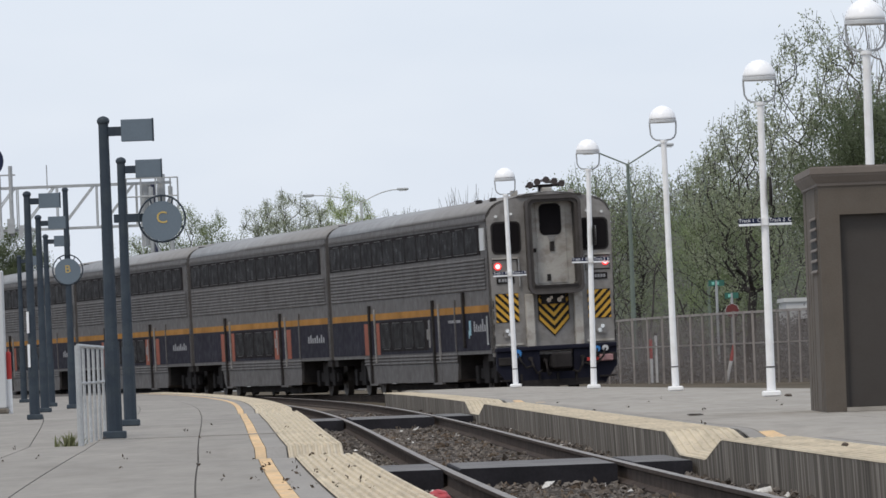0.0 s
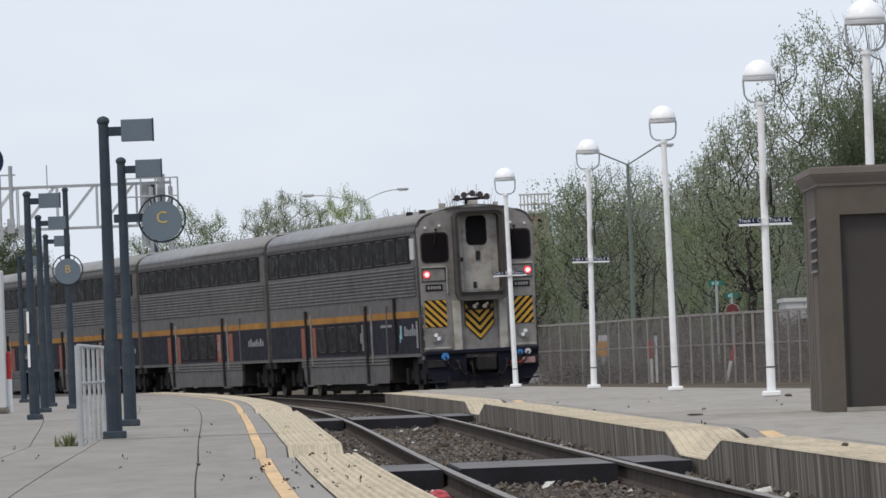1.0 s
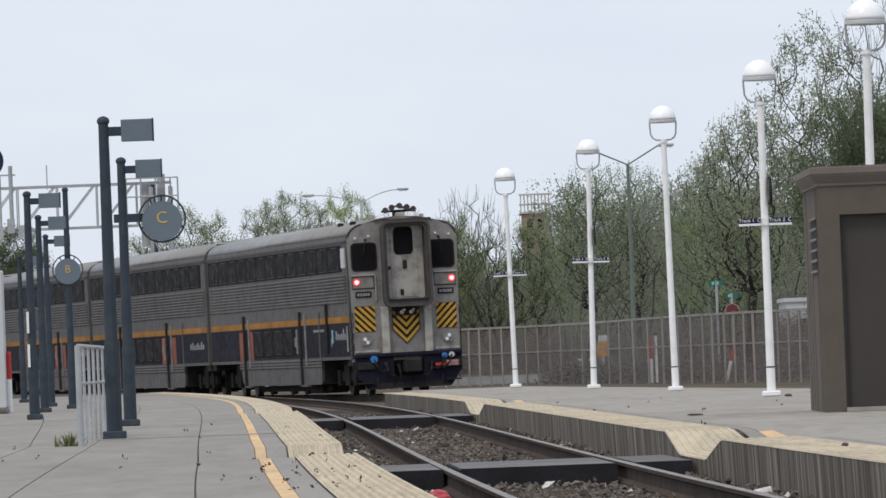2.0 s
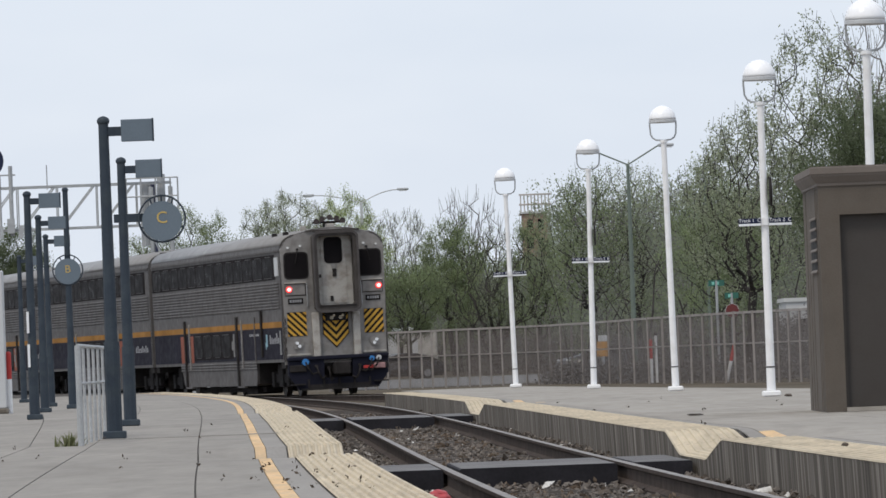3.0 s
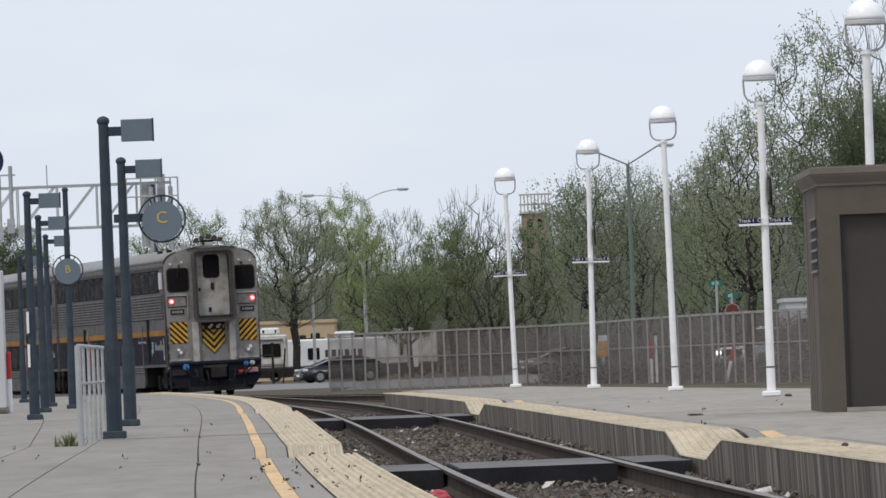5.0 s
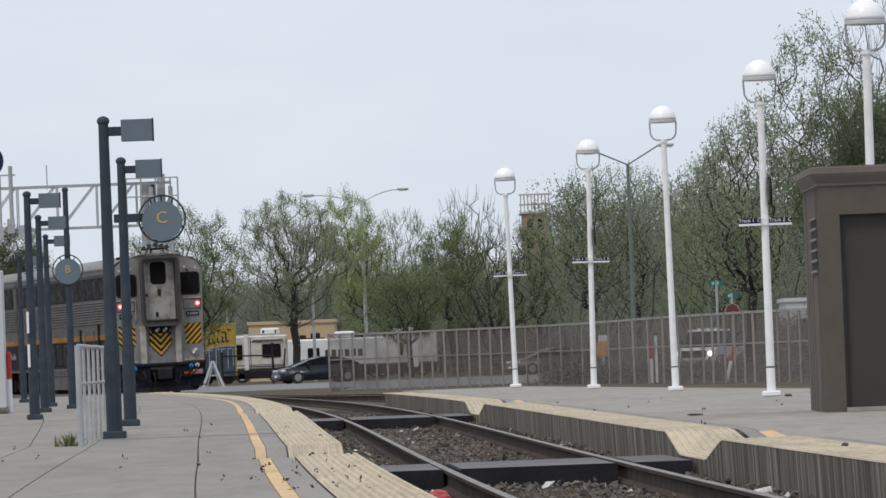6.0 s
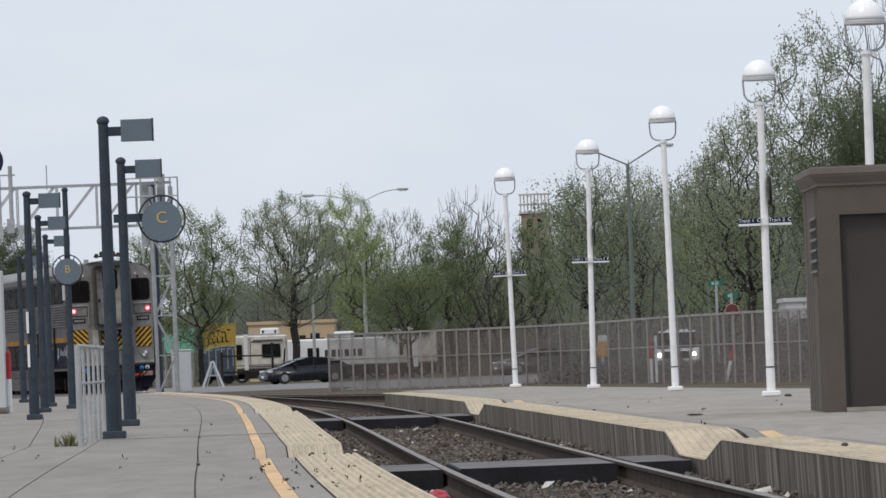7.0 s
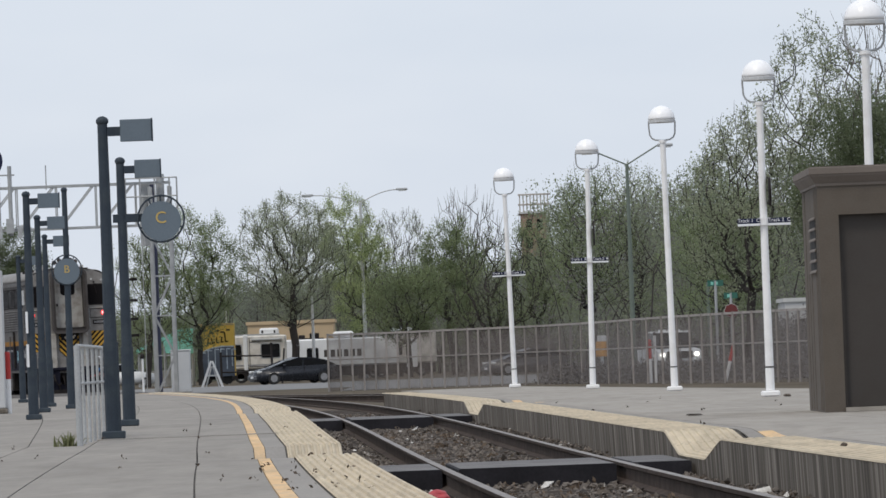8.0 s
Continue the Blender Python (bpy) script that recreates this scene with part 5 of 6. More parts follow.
rv = camper(pose(-11.85, 440, -0.12), 3.7, 2.95, "cream motorhome with side window and roof air unit, parked")
for a, b, c, d in ((0.3, 1.45, 1.55, 2.40), (-1.35, -0.95, 1.45, 2.4)):
    w = part("window", prisms([rounded(a, b, c, d, 0.08, 2)], -1.225, -1.2), M_GLASS, rv, "dark side window")
    part("window_frame", prisms([rounded(a - 0.06, b + 0.06, c - 0.06, d + 0.06, 0.1, 2)], -1.212, -1.2), M_GALV, w)
part("awning", boxes((-0.3, 1.6, -1.32, -1.2, 2.62, 2.74), bev=0.03), M_GALV, rv, "rolled awning")
part("roof_unit", boxes((0.2, 1.4, -0.5, 0.5, 2.95, 3.40), bev=0.10), M_CARWHITE, rv, "white roof air conditioner")
part("unit_grille", boxes((0.32, 0.44, -0.515, -0.5, 3.08, 3.26), (1.1, 1.2, -0.515, -0.5, 3.08, 3.26)), M_UNDER, rv)
part("side_column", boxes((-0.82, -0.56, -1.3, -1.2, 0.8, 3.02), bev=0.03), M_CARWHITE, rv, "white upright door post")
part("body_line", boxes((-0.5, 1.72, -1.212, -1.2, 0.98, 1.03), (-0.45, -0.41, -1.212, -1.2, 1.03, 2.8), (-0.45, 0.25, -1.212, -1.2, 2.52, 2.57)), M_DIAPH, rv, "dark body line")
part("roof_rail", boxes((-1.5, 1.5, -1.0, -0.95, 2.95, 3.05)), M_GALV, rv)
part("stripe", boxes((-1.6, 1.6, -1.21, -1.2, 1.05, 1.15)), M_TEXTWHITE, rv)

van = camper(pose(-6.75, 447, -0.12), 7.5, 2.62, "white motorhome van with a dark window, parked behind the fence", paint=M_CARWHITE)
w = part("window", prisms([rounded(-2.1, -1.35, 1.30, 2.05, 0.08, 2)], -1.225, -1.2), M_GLASS, van, "dark side window")
part("roof_rack", boxes((-2.8, -1.0, -0.6, 0.6, 2.62, 2.70), (-2.6, -2.2, -0.5, 0.5, 2.70, 2.9), (-1.9, -1.3, -0.4, 0.4, 2.70, 3.0), bev=0.03), M_UNDER, van, "loaded dark roof rack")
part("roof_box", boxes((-0.4, 0.9, -0.6, 0.6, 2.62, 3.05), bev=0.1), M_CARWHITE, van, "white roof box")
part("lettering", boxes(*[(-1.0 + i * 0.42, -0.72 + i * 0.42, -1.215, -1.2, 1.45, 1.9) for i in range(6)]), M_DIAPH, van, "dark grey lettering as plain bars")

van2 = camper(pose(-2.9, 452, -0.12), 4.6, 2.9, "pale camper van parked behind the mesh fence")
part("window", prisms([rounded(-1.3, 0.1, 1.4, 2.25, 0.1, 2)], -1.225, -1.2), M_GLASS, van2, "dark side window")
dr = part("door", prisms([rounded(0.35, 1.05, 0.6, 2.45, 0.08, 2)], -1.23, -1.2), M_CARWHITE, van2, "white side door")
part("door_handle", boxes((0.42, 0.5, -1.26, -1.23, 1.45, 1.52)), M_UNDER, dr)
part("roof_dish", lathe(bmesh.new(), [(0.0, 2.9), (0.1, 2.95), (0.1, 3.3), (0.42, 3.5), (0.40, 3.55), (0.0, 3.4)], 14), M_GALV, van2, "grey satellite dish")
part("roof_unit", boxes((-0.6, 0.8, -0.5, 0.5, 2.9, 3.15), bev=0.06), M_CARWHITE, van2)

box_ = empty("box_truck_body", pose(-13.85, 430, -0.12), "yellow box body with dark sprayed marks and blue-grey lower half", "container")
part("body", boxes((-1.25, 0.92, -1.2, 1.2, 0.5, 3.72), bev=0.04), M_YELLOWBOX, box_, "yellow sheet-metal body")
part("top_rail", boxes((-1.25, 0.92, -1.225, -1.2, 3.62, 3.70)), M_TAN, box_)
part("painted_patch", prisms([[(-1.2, 0.5), (0.90, 0.5), (0.90, 2.28), (0.2, 2.30), (-0.4, 2.22), (-0.9, 2.05), (-1.2, 1.8)]], -1.225, -1.2), M_NAVYPAINT, box_, "dark blue-grey sprayed patch")
for x0, z0, z1 in ((-1.1, 1.25, 1.95), (-0.72, 0.9, 2.08), (-0.3, 1.0, 2.14), (0.05, 0.85, 2.15), (0.42, 0.95, 2.16), (0.74, 1.1, 2.12)):
    part("paint_outline", boxes((x0, x0 + 0.06, -1.235, -1.226, z0, z1), (x0, x0 + 0.27, -1.235, -1.226, z1 - 0.02, z1 + 0.05)), M_PALEPAINT, box_, "pale sprayed outline")
part("paint_edge", prisms([[(-1.2, 1.80), (-0.9, 2.05), (-0.4, 2.22), (0.2, 2.30), (0.9, 2.28), (0.9, 2.35), (0.2, 2.37), (-0.42, 2.29), (-0.93, 2.11), (-1.2, 1.88)]], -1.24, -1.226), M_PALEPAINT, box_, "pale sprayed outline")
for i, (h, lean, zz) in enumerate(((0.36, 0.03, 0.0), (0.34, -0.04, 0.02), (0.36, 0.0, 0.04), (0.36, 0.05, 0.06), (0.60, -0.05, 0.08))):
    a = -0.72 + i * 0.27
    part("paint_mark", prisms([[(a, 2.50 + zz), (a + 0.07, 2.50 + zz), (a + 0.07 + lean, 2.50 + h + zz), (a + lean, 2.5 + h + zz)], [(a, 2.50 + zz), (a + 0.2, 2.52 + zz), (a + 0.2, 2.58 + zz), (a, 2.57 + zz)]], -1.235, -1.221), M_HAZB, box_, "dark sprayed mark as a plain bar")
for a, z in ((-0.55, 3.12), (-0.2, 3.24), (0.1, 3.16), (0.45, 3.28)):
    part("paint_mark", boxes((a, a + 0.24, -1.235, -1.221, z, z + 0.09)), M_DIAPH, box_, "dark sprayed mark as a plain bar")
part("chassis", boxes((-1.2, 0.7, -1.0, 1.0, 0.3, 0.5)), M_UNDER, box_)
for x in (-0.9, 0.4):
    part("wheel", tubes(((x, -1.1, 0.32), (x, -0.9, 0.32), 0.32), n=16), M_TYRE, box_)
    part("wheel", tubes(((x, 0.9, 0.32), (x, 1.1, 0.32), 0.32), n=16), M_TYRE, box_)

def canopy():
    """A small open stall: sloping teal sheet roof on thin posts, with a hanging end sheet."""
    t = empty("canopy", pose(-16.3, 432, -0.12), "teal sheet canopy on thin posts beside the lot", "canopy")
    part("roof", prisms([[(-2.75, 2.05), (-2.70, 2.32), (0.02, 3.50), (0.80, 3.50), (0.80, 3.40), (0.02, 3.32)]], -1.3, 1.3), M_TEAL, t, "sloping teal sheet roof")
    part("end_sheet", boxes((0.0, 0.78, -1.33, -1.30, 1.98, 3.46)), M_TEAL, t, "hanging teal sheet")
    part("front_sheet", prisms([[(-1.1, 2.95), (-0.05, 3.35), (-0.05, 2.0), (-0.9, 2.05)]], -1.33, -1.30), M_TEAL, t, "hanging teal sheet")
    for x in (-2.6, -1.0, 0.7):
        for y in (-1.2, 1.2):
            part("post", tubes(((x, y, 0), (x, y, 2.1 if x < -2 else 2.8 if x < 0 else 3.4), 0.05), n=8), M_GALV, t)
    part("counter", boxes((-1.9, 0.6, 0.4, 0.9, 0, 1.0), bev=0.02), M_RVWHITE, t)


canopy()


def hatchback():
    """A small parked white car; its nose points along +x of its own space."""
    th = empty("hatchback", pose(-19.35, 424, -0.112), "white hatchback car parked beside the canopy", "car")
    prof = [(-1.85, 0.25), (-1.92, 0.75), (-1.80, 1.0), (0.75, 0.98), (1.72, 0.82), (1.88, 0.55), (1.82, 0.25)]
    bm = prisms([prof], -0.82, 0.82)
    bmesh.ops.bevel(bm, geom=list(bm.edges), offset=0.05, segments=2, affect="EDGES")
    part("body", bm, M_CARWHITE, th, "white bodywork", True)
    part("cabin_glass", prisms([[(-1.75, 0.98), (-1.55, 1.40), (-0.1, 1.44), (0.75, 0.97)]], -0.68, 0.68), M_GLASS, th, "dark windows")
    part("roof", prisms([[(-1.58, 1.40), (-1.5, 1.46), (-0.1, 1.48), (-0.02, 1.43)]], -0.70, 0.70), M_CARWHITE, th)
    for x in (-1.2, 1.18):
        for y in (-0.76, 0.76):
            t = part("wheel", tubes(((x, y - 0.1, 0.31), (x, y + 0.1, 0.31), 0.31), n=18), M_TYRE, th)
            part("rim", tubes(((x, y - 0.11, 0.31), (x, y + 0.11, 0.31), 0.19), n=14), M_GALV, t)
    part("headlight", boxes((1.66, 1.84, -0.75, -0.45, 0.62, 0.75), bev=0.02), M_LAMPGLASS, th)


hatchback()

navy = empty("tall_post", pose(-12.1, 295, -0.12), "tall dark navy post beside the signal bridge", "post")
part("shaft", tubes(((0, 0, 0.1), (0, 0, 8.9), 0.15, 0.12), n=12), M_NAVYPOST, navy)
part("foot", boxes((-0.24, 0.24, -0.24, 0.24, 0, 0.1), bev=0.02), M_NAVYPOST, navy)
mk = empty("marker_post", pose(-13.0, 300, -0.12), "white marker post with a dark cap beside the road", "post")
part("shaft", tubes(((0, 0, 0), (0, 0, 1.55), 0.05), n=10), M_WHITE, mk)
part("cap", lathe(bmesh.new(), [(0.09, 1.55), (0.10, 1.66), (0.05, 1.74)], 10), M_UNDER, mk)
pp = empty("utility_pole", pose(-13.52, 300, -0.12), "pale grey utility pole with dark brackets", "pole")
part("shaft", tubes(((0, 0, 0), (0, 0, 5.6), 0.09, 0.07), n=10), M_CABINET, pp)
for z in (2.5, 3.2, 4.0, 4.9):
    part("bracket", boxes((0.06, 0.42, -0.06, 0.06, z, z + 0.12)), M_UNDER, pp)

gate = empty("pipe_gate", pose(-9.95, 400, -0.12), "dark steel pipe gate standing before the motorhomes", "gate")
for x in (-2.9, 0.0):
    part("post", tubes(((x, 0, 0), (x, 0, 1.9 if x < -1 else 2.35), 0.07), n=8), M_UNDER, gate)
part("rail", tubes(((-2.9, 0, 1.68), (0.0, 0, 1.62), 0.045), n=8), M_UNDER, gate)
part("rail", tubes(((-2.9, 0, 0.75), (0.0, 0, 0.72), 0.045), n=8), M_UNDER, gate)
part("stay", tubes(((0.55, 0, 0.0), (0.72, 0, 2.0), 0.05), n=8), M_UNDER, gate)

tanb = empty("flat_roofed_building", pose(-10.4, 472, -0.12), "long low tan building with a flat roof", "building")
part("wall", boxes((-2.9, 2.9, 0, 8, 0, 3.8)), M_TAN, tanb)
part("parapet", boxes((-3.0, 3.0, -0.1, 8.1, 3.8, 4.02)), M_TAN, tanb)
for i in range(4):
    part("window", boxes((-2.5 + i * 1.4, -1.7 + i * 1.4, -0.03, 0.0, 1.2, 2.6)), M_GLASS, tanb)

whb = empty("flat_roofed_building", pose(19.4, 362, -0.12), "pale white flat-roofed building beyond the trees", "building")
part("wall", boxes((-1.8, 8, 0, 8, 0, 3.3)), M_PALEBLDG, whb)
part("parapet", boxes((-1.9, 8.1, -0.1, 8.1, 3.3, 3.5)), M_PALEBLDG, whb)
for i in range(4):
    part("window", boxes((-1.3 + i * 2.2, -0.2 + i * 2.2, -0.03, 0.0, 1.2, 2.4)), M_GLASS, whb)

brk = empty("brick_building", pose(7.9, 600, -0.12), "tall brick building with a pale slatted frame on its roof", "building")
part("wall", boxes((-1.0, 1.15, 0, 8, 0, 13.2)), M_BRICK, brk)
for z in (8.6, 10.2, 11.8):
    for i in range(2):
        part("window", boxes((-0.6 + i * 0.9, -0.1 + i * 0.9, -0.05, 0.0, z, z + 0.9)), M_GLASS, brk)
part("roof_slab", boxes((-1.2, 1.5, -0.2, 8.2, 13.2, 13.35)), M_PALEBLDG, brk)
part("downpipe", tubes(((1.25, -0.1, 0), (1.25, -0.1, 13.2), 0.14), n=8), M_CABINET, brk, "white downpipe")
for i in range(9):
    x = -1.1 + i * 0.30
    part("louvre_post", boxes((x - 0.05, x + 0.05, 0, 0.12, 13.35, 14.85)), M_PALEWOOD, brk)
for z in (13.9, 14.75):
    part("frame_beam", boxes((-1.25, 1.5, -0.08, 0.15, z, z + 0.14)), M_PALEWOOD, brk)


def street_lamp(m, h, arms, label, material, r=0.10):
    """Tall road lamp; arms are (reach, rise)."""
    th = empty("street_lamp", m, label, "street lamp")
    part("pole", tubes(((0, 0, 0), (0, 0, h), r, r * 0.6), n=10), material, th)
    for reach, rise, curve in arms:
        bm = bmesh.new()
        pts = []
        for i in range(7):
            t = i / 6
            pts.append((reach * t, 0, h + rise * (t if not curve else math.sin(t * math.pi / 2))))
        for p, q in zip(pts, pts[1:]):
            tube(bm, p, q, 0.036, n=6)
        arm = part("arm", bm, material, th)
        e, s = pts[-1], math.copysign(1, reach)
        hd = boxes((min(e[0], e[0] + s * 0.75), max(e[0], e[0] + s * 0.75), -0.13, 0.13, e[2] - 0.06, e[2] + 0.09), bev=0.04)
        head = part("lamp_head", hd, M_GALV, arm, "grey cobra lamp head")
        part("lens", boxes((min(e[0] + s * 0.15, e[0] + s * 0.65), max(e[0] + s * 0.15, e[0] + s * 0.65), -0.09, 0.09, e[2] - 0.11, e[2] - 0.06)), M_LAMPGLASS, head)
    return th


street_lamp(pose(8.85, 330, -0.12), 9.85, ((-1.45, 0.65, 0), (1.45, 0.85, 0)), "green-grey street lamp with two raised arms", M_STREETPOLE, 0.13)
street_lamp(pose(-5.13, 449.5, -0.12), 11.25, ((2.32, 0.77, 1), (-3.0, 0.58, 1)), "pale street lamp with two long curved arms", M_CABINET, 0.14)
street_lamp(pose(-8.1, 430, -0.12), 5.2, (), "plain white pole by the road", M_WHITE, 0.12)
street_lamp(pose(-13.4, 430, -0.12), 6.3, (), "plain thin grey pole by the road", M_CABINET, 0.07)
street_lamp(pose(13.0, 345, -0.12), 10.2, ((0.9, 0.15, 0),), "thin grey street lamp with a short arm", M_STREETPOLE, 0.09)


def street_sign(m, plates, label):
    th = empty("street_sign", m, label, "street sign")
    part("post", tubes(((0, 0, 0), (0, 0, max(p[0] for p in plates) + 0.2), 0.05), n=8), M_GALV, th)
    for z, w in plates:
        p = part("name_plate", boxes((-w / 2, w / 2, -0.03, 0.0, z, z + 0.22)), M_GREENSIGN, th, "green street name plate")
        part("lettering", boxes(*[(-w / 2 + 0.12 + i * 0.16, -w / 2 + 0.22 + i * 0.16, -0.036, -0.031, z + 0.05, z + 0.16) for i in range(int((w - 0.2) / 0.16))]), M_TEAL, p, "pale lettering as plain bars")
    return th


street_sign(pose(9.89, 255, -0.12), ((3.31, 0.58),), "green street name sign on a grey post")
st = street_sign(pose(10.43, 255, -0.12), ((2.84, 0.5),), "green street name plate over a red stop sign")
part("stop_plate", tubes(((0, -0.06, 2.40), (0, -0.10, 2.40), 0.25), n=8), M_STOPRED, st, "red eight-sided stop plate")
part("stop_rim", tubes(((0, -0.05, 2.40), (0, -0.065, 2.40), 0.262), n=8), M_SIGNTXT, st, "white rim")

b_ = bollard(pose(6.66, 229, -0.12), "white and red crossing post behind the fence")
b_.scale = (1, 1, 1.2)
b_ = empty("marker_post", pose(6.86, 230, -0.12), "slim white marker post behind the fence", "post")
part("shaft", tubes(((0, 0, 0), (0, 0, 1.55), 0.045), n=10), M_WHITE, b_)
part("cap", lathe(bmesh.new(), [(0.05, 1.55), (0.05, 1.63), (0.02, 1.66)], 10), M_UNDER, b_)
bollard(pose(8.62, 217, -0.12, 0, 14, 0), "leaning red and white marker post behind the fence")
ar = empty("sign_board", pose(6.2, 280, -0.12), "amber warning board on a post", "sign")
part("post", tubes(((0, 0, 0), (0, 0, 1.3), 0.04), n=6), M_GALV, ar)
part("board", boxes((-0.22, 0.22, -0.04, -0.01, 0.9, 1.5)), M_AMBER, ar)

cb = empty("utility_box", pose(6.35, 285, -0.12), "pale grey utility box on a post behind the fence", "utility box")
part("post", tubes(((0, 0, 0), (0, 0, 1.17), 0.05), n=8), M_GALV, cb)
part("box", boxes((-0.19, 0.19, -0.12, 0.12, 1.15, 1.75), bev=0.02), M_CABINET, cb, "pale grey metal box")

# ---- trees ----
def leaf_quads(rng, centres, per, spread, size):
    """Many small leaves scattered round the centres."""
    c = np.repeat(np.array(centres), per, axis=0)
    n = len(c)
    d = rng.normal(size=(n, 3))
    d /= np.linalg.norm(d, axis=1)[:, None]
    c = c + d * (spread * rng.random(n) ** 0.6)[:, None] * np.array((1, 1, 0.8))
    a = rng.normal(size=(n, 3))
    a /= np.linalg.norm(a, axis=1)[:, None]
    b = np.cross(a, rng.normal(size=(n, 3)))
    b /= np.linalg.norm(b, axis=1)[:, None]
    s = (size * rng.uniform(0.6, 1.35, n))[:, None]
    v = np.stack((c - a * s, c - b * s * 0.5, c + a * s, c + b * s * 0.5), axis=1).reshape(-1, 3)
    f = np.arange(4 * n).reshape(-1, 4)
    return v, f


def limbs(rng, h, w, trunk_h, r0, n, lean):
    """A trunk that forks into limbs which reach out to points spread through an uneven crown. Returns tapered segments and twig nodes."""
    cz, rz, rx = (h + trunk_h * 0.75) / 2, (h - trunk_h * 0.75) / 2, w / 2
    lobes = [(Vector(rng.normal(size=3)).normalized(), rng.uniform(-0.30, 0.24)) for _ in range(9)]
    pts = []
    while len(pts) < n:
        d = Vector(rng.normal(size=3)).normalized()
        k = 1 + sum(a * max(0.0, d.dot(l)) ** 4 for l, a in lobes)
        r = rng.random() ** 0.42 * min(1.12, k)
        pts.append((d.x * r * rx * (1.0 if d.z > -0.3 else 0.8), d.y * r * rx, cz + d.z * r * rz))
    pts = np.array(pts)
    top = Vector((lean * trunk_h, 0, trunk_h))
    nodes, par = [Vector((0, 0, -0.2))], [-1]
    for i in range(1, 5):
        nodes.append(Vector((lean * trunk_h * i / 4 + rng.normal() * 0.04, rng.normal() * 0.04, trunk_h * i / 4)))
        par.append(i - 1)
    order = np.argsort(np.linalg.norm(pts - np.array(top), axis=1))
    arr = np.zeros((n * 4 + 8, 3))
    cost = np.zeros(n * 4 + 8)
    for i, p in enumerate(nodes):
        arr[i] = p
        cost[i] = 50 if i < 3 else 0
    for j in order:
        p = pts[j]
        m = len(nodes)
        d = np.linalg.norm(arr[:m] - p, axis=1) + 0.30 * cost[:m] + np.maximum(0, arr[:m, 2] - p[2] + 0.55 * np.hypot(arr[:m, 0] - p[0], arr[:m, 1] - p[1])) * 1.6
        i = int(np.argmin(d))
        q, e = Vector(arr[i]), Vector(p)
        gap = (e - q).length
        last = i
        for t in (0.4, 0.75, 1.0):
            c = q.lerp(e, t) + Vector((0, 0, -0.06 * gap * math.sin(math.pi * t))) + Vector(rng.normal(size=3)) * 0.022 * gap * (t < 1)
            nodes.append(c)
            par.append(last)
            k = len(nodes) - 1
            arr[k] = c
            cost[k] = cost[i] + gap * t
            last = k
    load = [0.0] * len(nodes)
    for k in range(len(nodes) - 1, 0, -1):
        if load[k] == 0:
            load[k] = 1.0
        load[par[k]] += load[k]
    big = load[1]
    rad = [max(0.012, r0 * (l / big) ** 0.52) for l in load]
    segs = [(nodes[par[k]], nodes[k], min(rad[par[k]], rad[k] * 1.35), rad[k]) for k in range(1, len(nodes))]
    ends = [tuple(nodes[k]) for k in range(1, len(nodes)) if load[k] < 3.5]
    return segs, ends


def seg_mesh(segs, n_big=7):
    vs, fs = [], []
    for p, q, r1, r2 in segs:
        n = n_big if r1 > 0.06 else 3
        d = (q - p).normalized()
        a = d.orthogonal().normalized()
        b = d.cross(a)
        k = len(vs)
        for c, r in ((p, r1), (q, r2)):
            for i in range(n):
                t = 2 * math.pi * i / n
                vs.append(c + r * (math.cos(t) * a + math.sin(t) * b))
        for i in range(n):
            fs.append((k + i, k + (i + 1) % n, k + n + (i + 1) % n, k + n + i))
    return vs, fs


def tree(x, y, h, w, seed, leaf=M_LEAF_MID, per=8, size=0.09, cl=0.5, trunk=0.28, bark=M_BARK, n=170, r=0.17, label="", base=-0.12, shoots=0.45, shoot_r=0.012):
    """A tree of height h and crown width w; per: leaves on each twig node."""
    rng = np.random.default_rng(seed)
    segs, ends = limbs(rng, h - 0.2, w * 0.96, h * trunk, r, n, rng.normal() * 0.06)
    th = empty("tree", pose(x, y, base), label, "tree")
    for e in ends[::2]:
        p = Vector(e)
        d = Vector((p.x * 0.10 + rng.normal() * 0.16, p.y * 0.10 + rng.normal() * 0.16, 1)).normalized()
        segs.append((p, p + d * shoots * rng.uniform(0.5, 1.2), shoot_r, shoot_r * 0.4))
    v, f = seg_mesh(segs)
    quick("trunk", v, f, bark, th, "bare dark trunk and branches")
    if per:
        v, f = leaf_quads(rng, np.array(ends), int(per * 2.9), cl * 1.08, size * 0.62)
        quick("crown", v.tolist(), f.tolist(), leaf, th, "loose leafy crown")
    return th


fresh, mid, dark = "tree in fresh spring leaf, thin crown", "green leafy tree with an uneven crown", "dark green dense tree"
tree(-14.9, 425, 10.9, 6.8, 11, M_LEAF_MID, 15, 0.085, 0.5, n=300, label="young green tree beside the road", trunk=0.28)
tree(-9.2, 428, 12.3, 8.4, 12, M_LEAF_GREY, 11, 0.075, 0.45, n=560, r=0.24, label="broad tree in thin fresh leaf with a forked dark trunk", trunk=0.36, shoot_r=0.018)
tree(-5.6, 450, 12.5, 5.4, 13, M_LEAF_FRESH, 15, 0.08, 0.45, n=360, label="bright yellow-green spring tree", trunk=0.3, shoot_r=0.016)
tree(-3.0, 455, 11.1, 6.8, 14, M_LEAF_GREY, 4, 0.06, 0.45, n=800, label="nearly bare spring tree with fine twigs", trunk=0.25, shoots=0.5, shoot_r=0.018)
tree(-2.2, 425, 7.4, 5.4, 31, M_LEAF_MID, 11, 0.09, 0.55, n=260, label="low bushy green tree behind the fence", trunk=0.36)
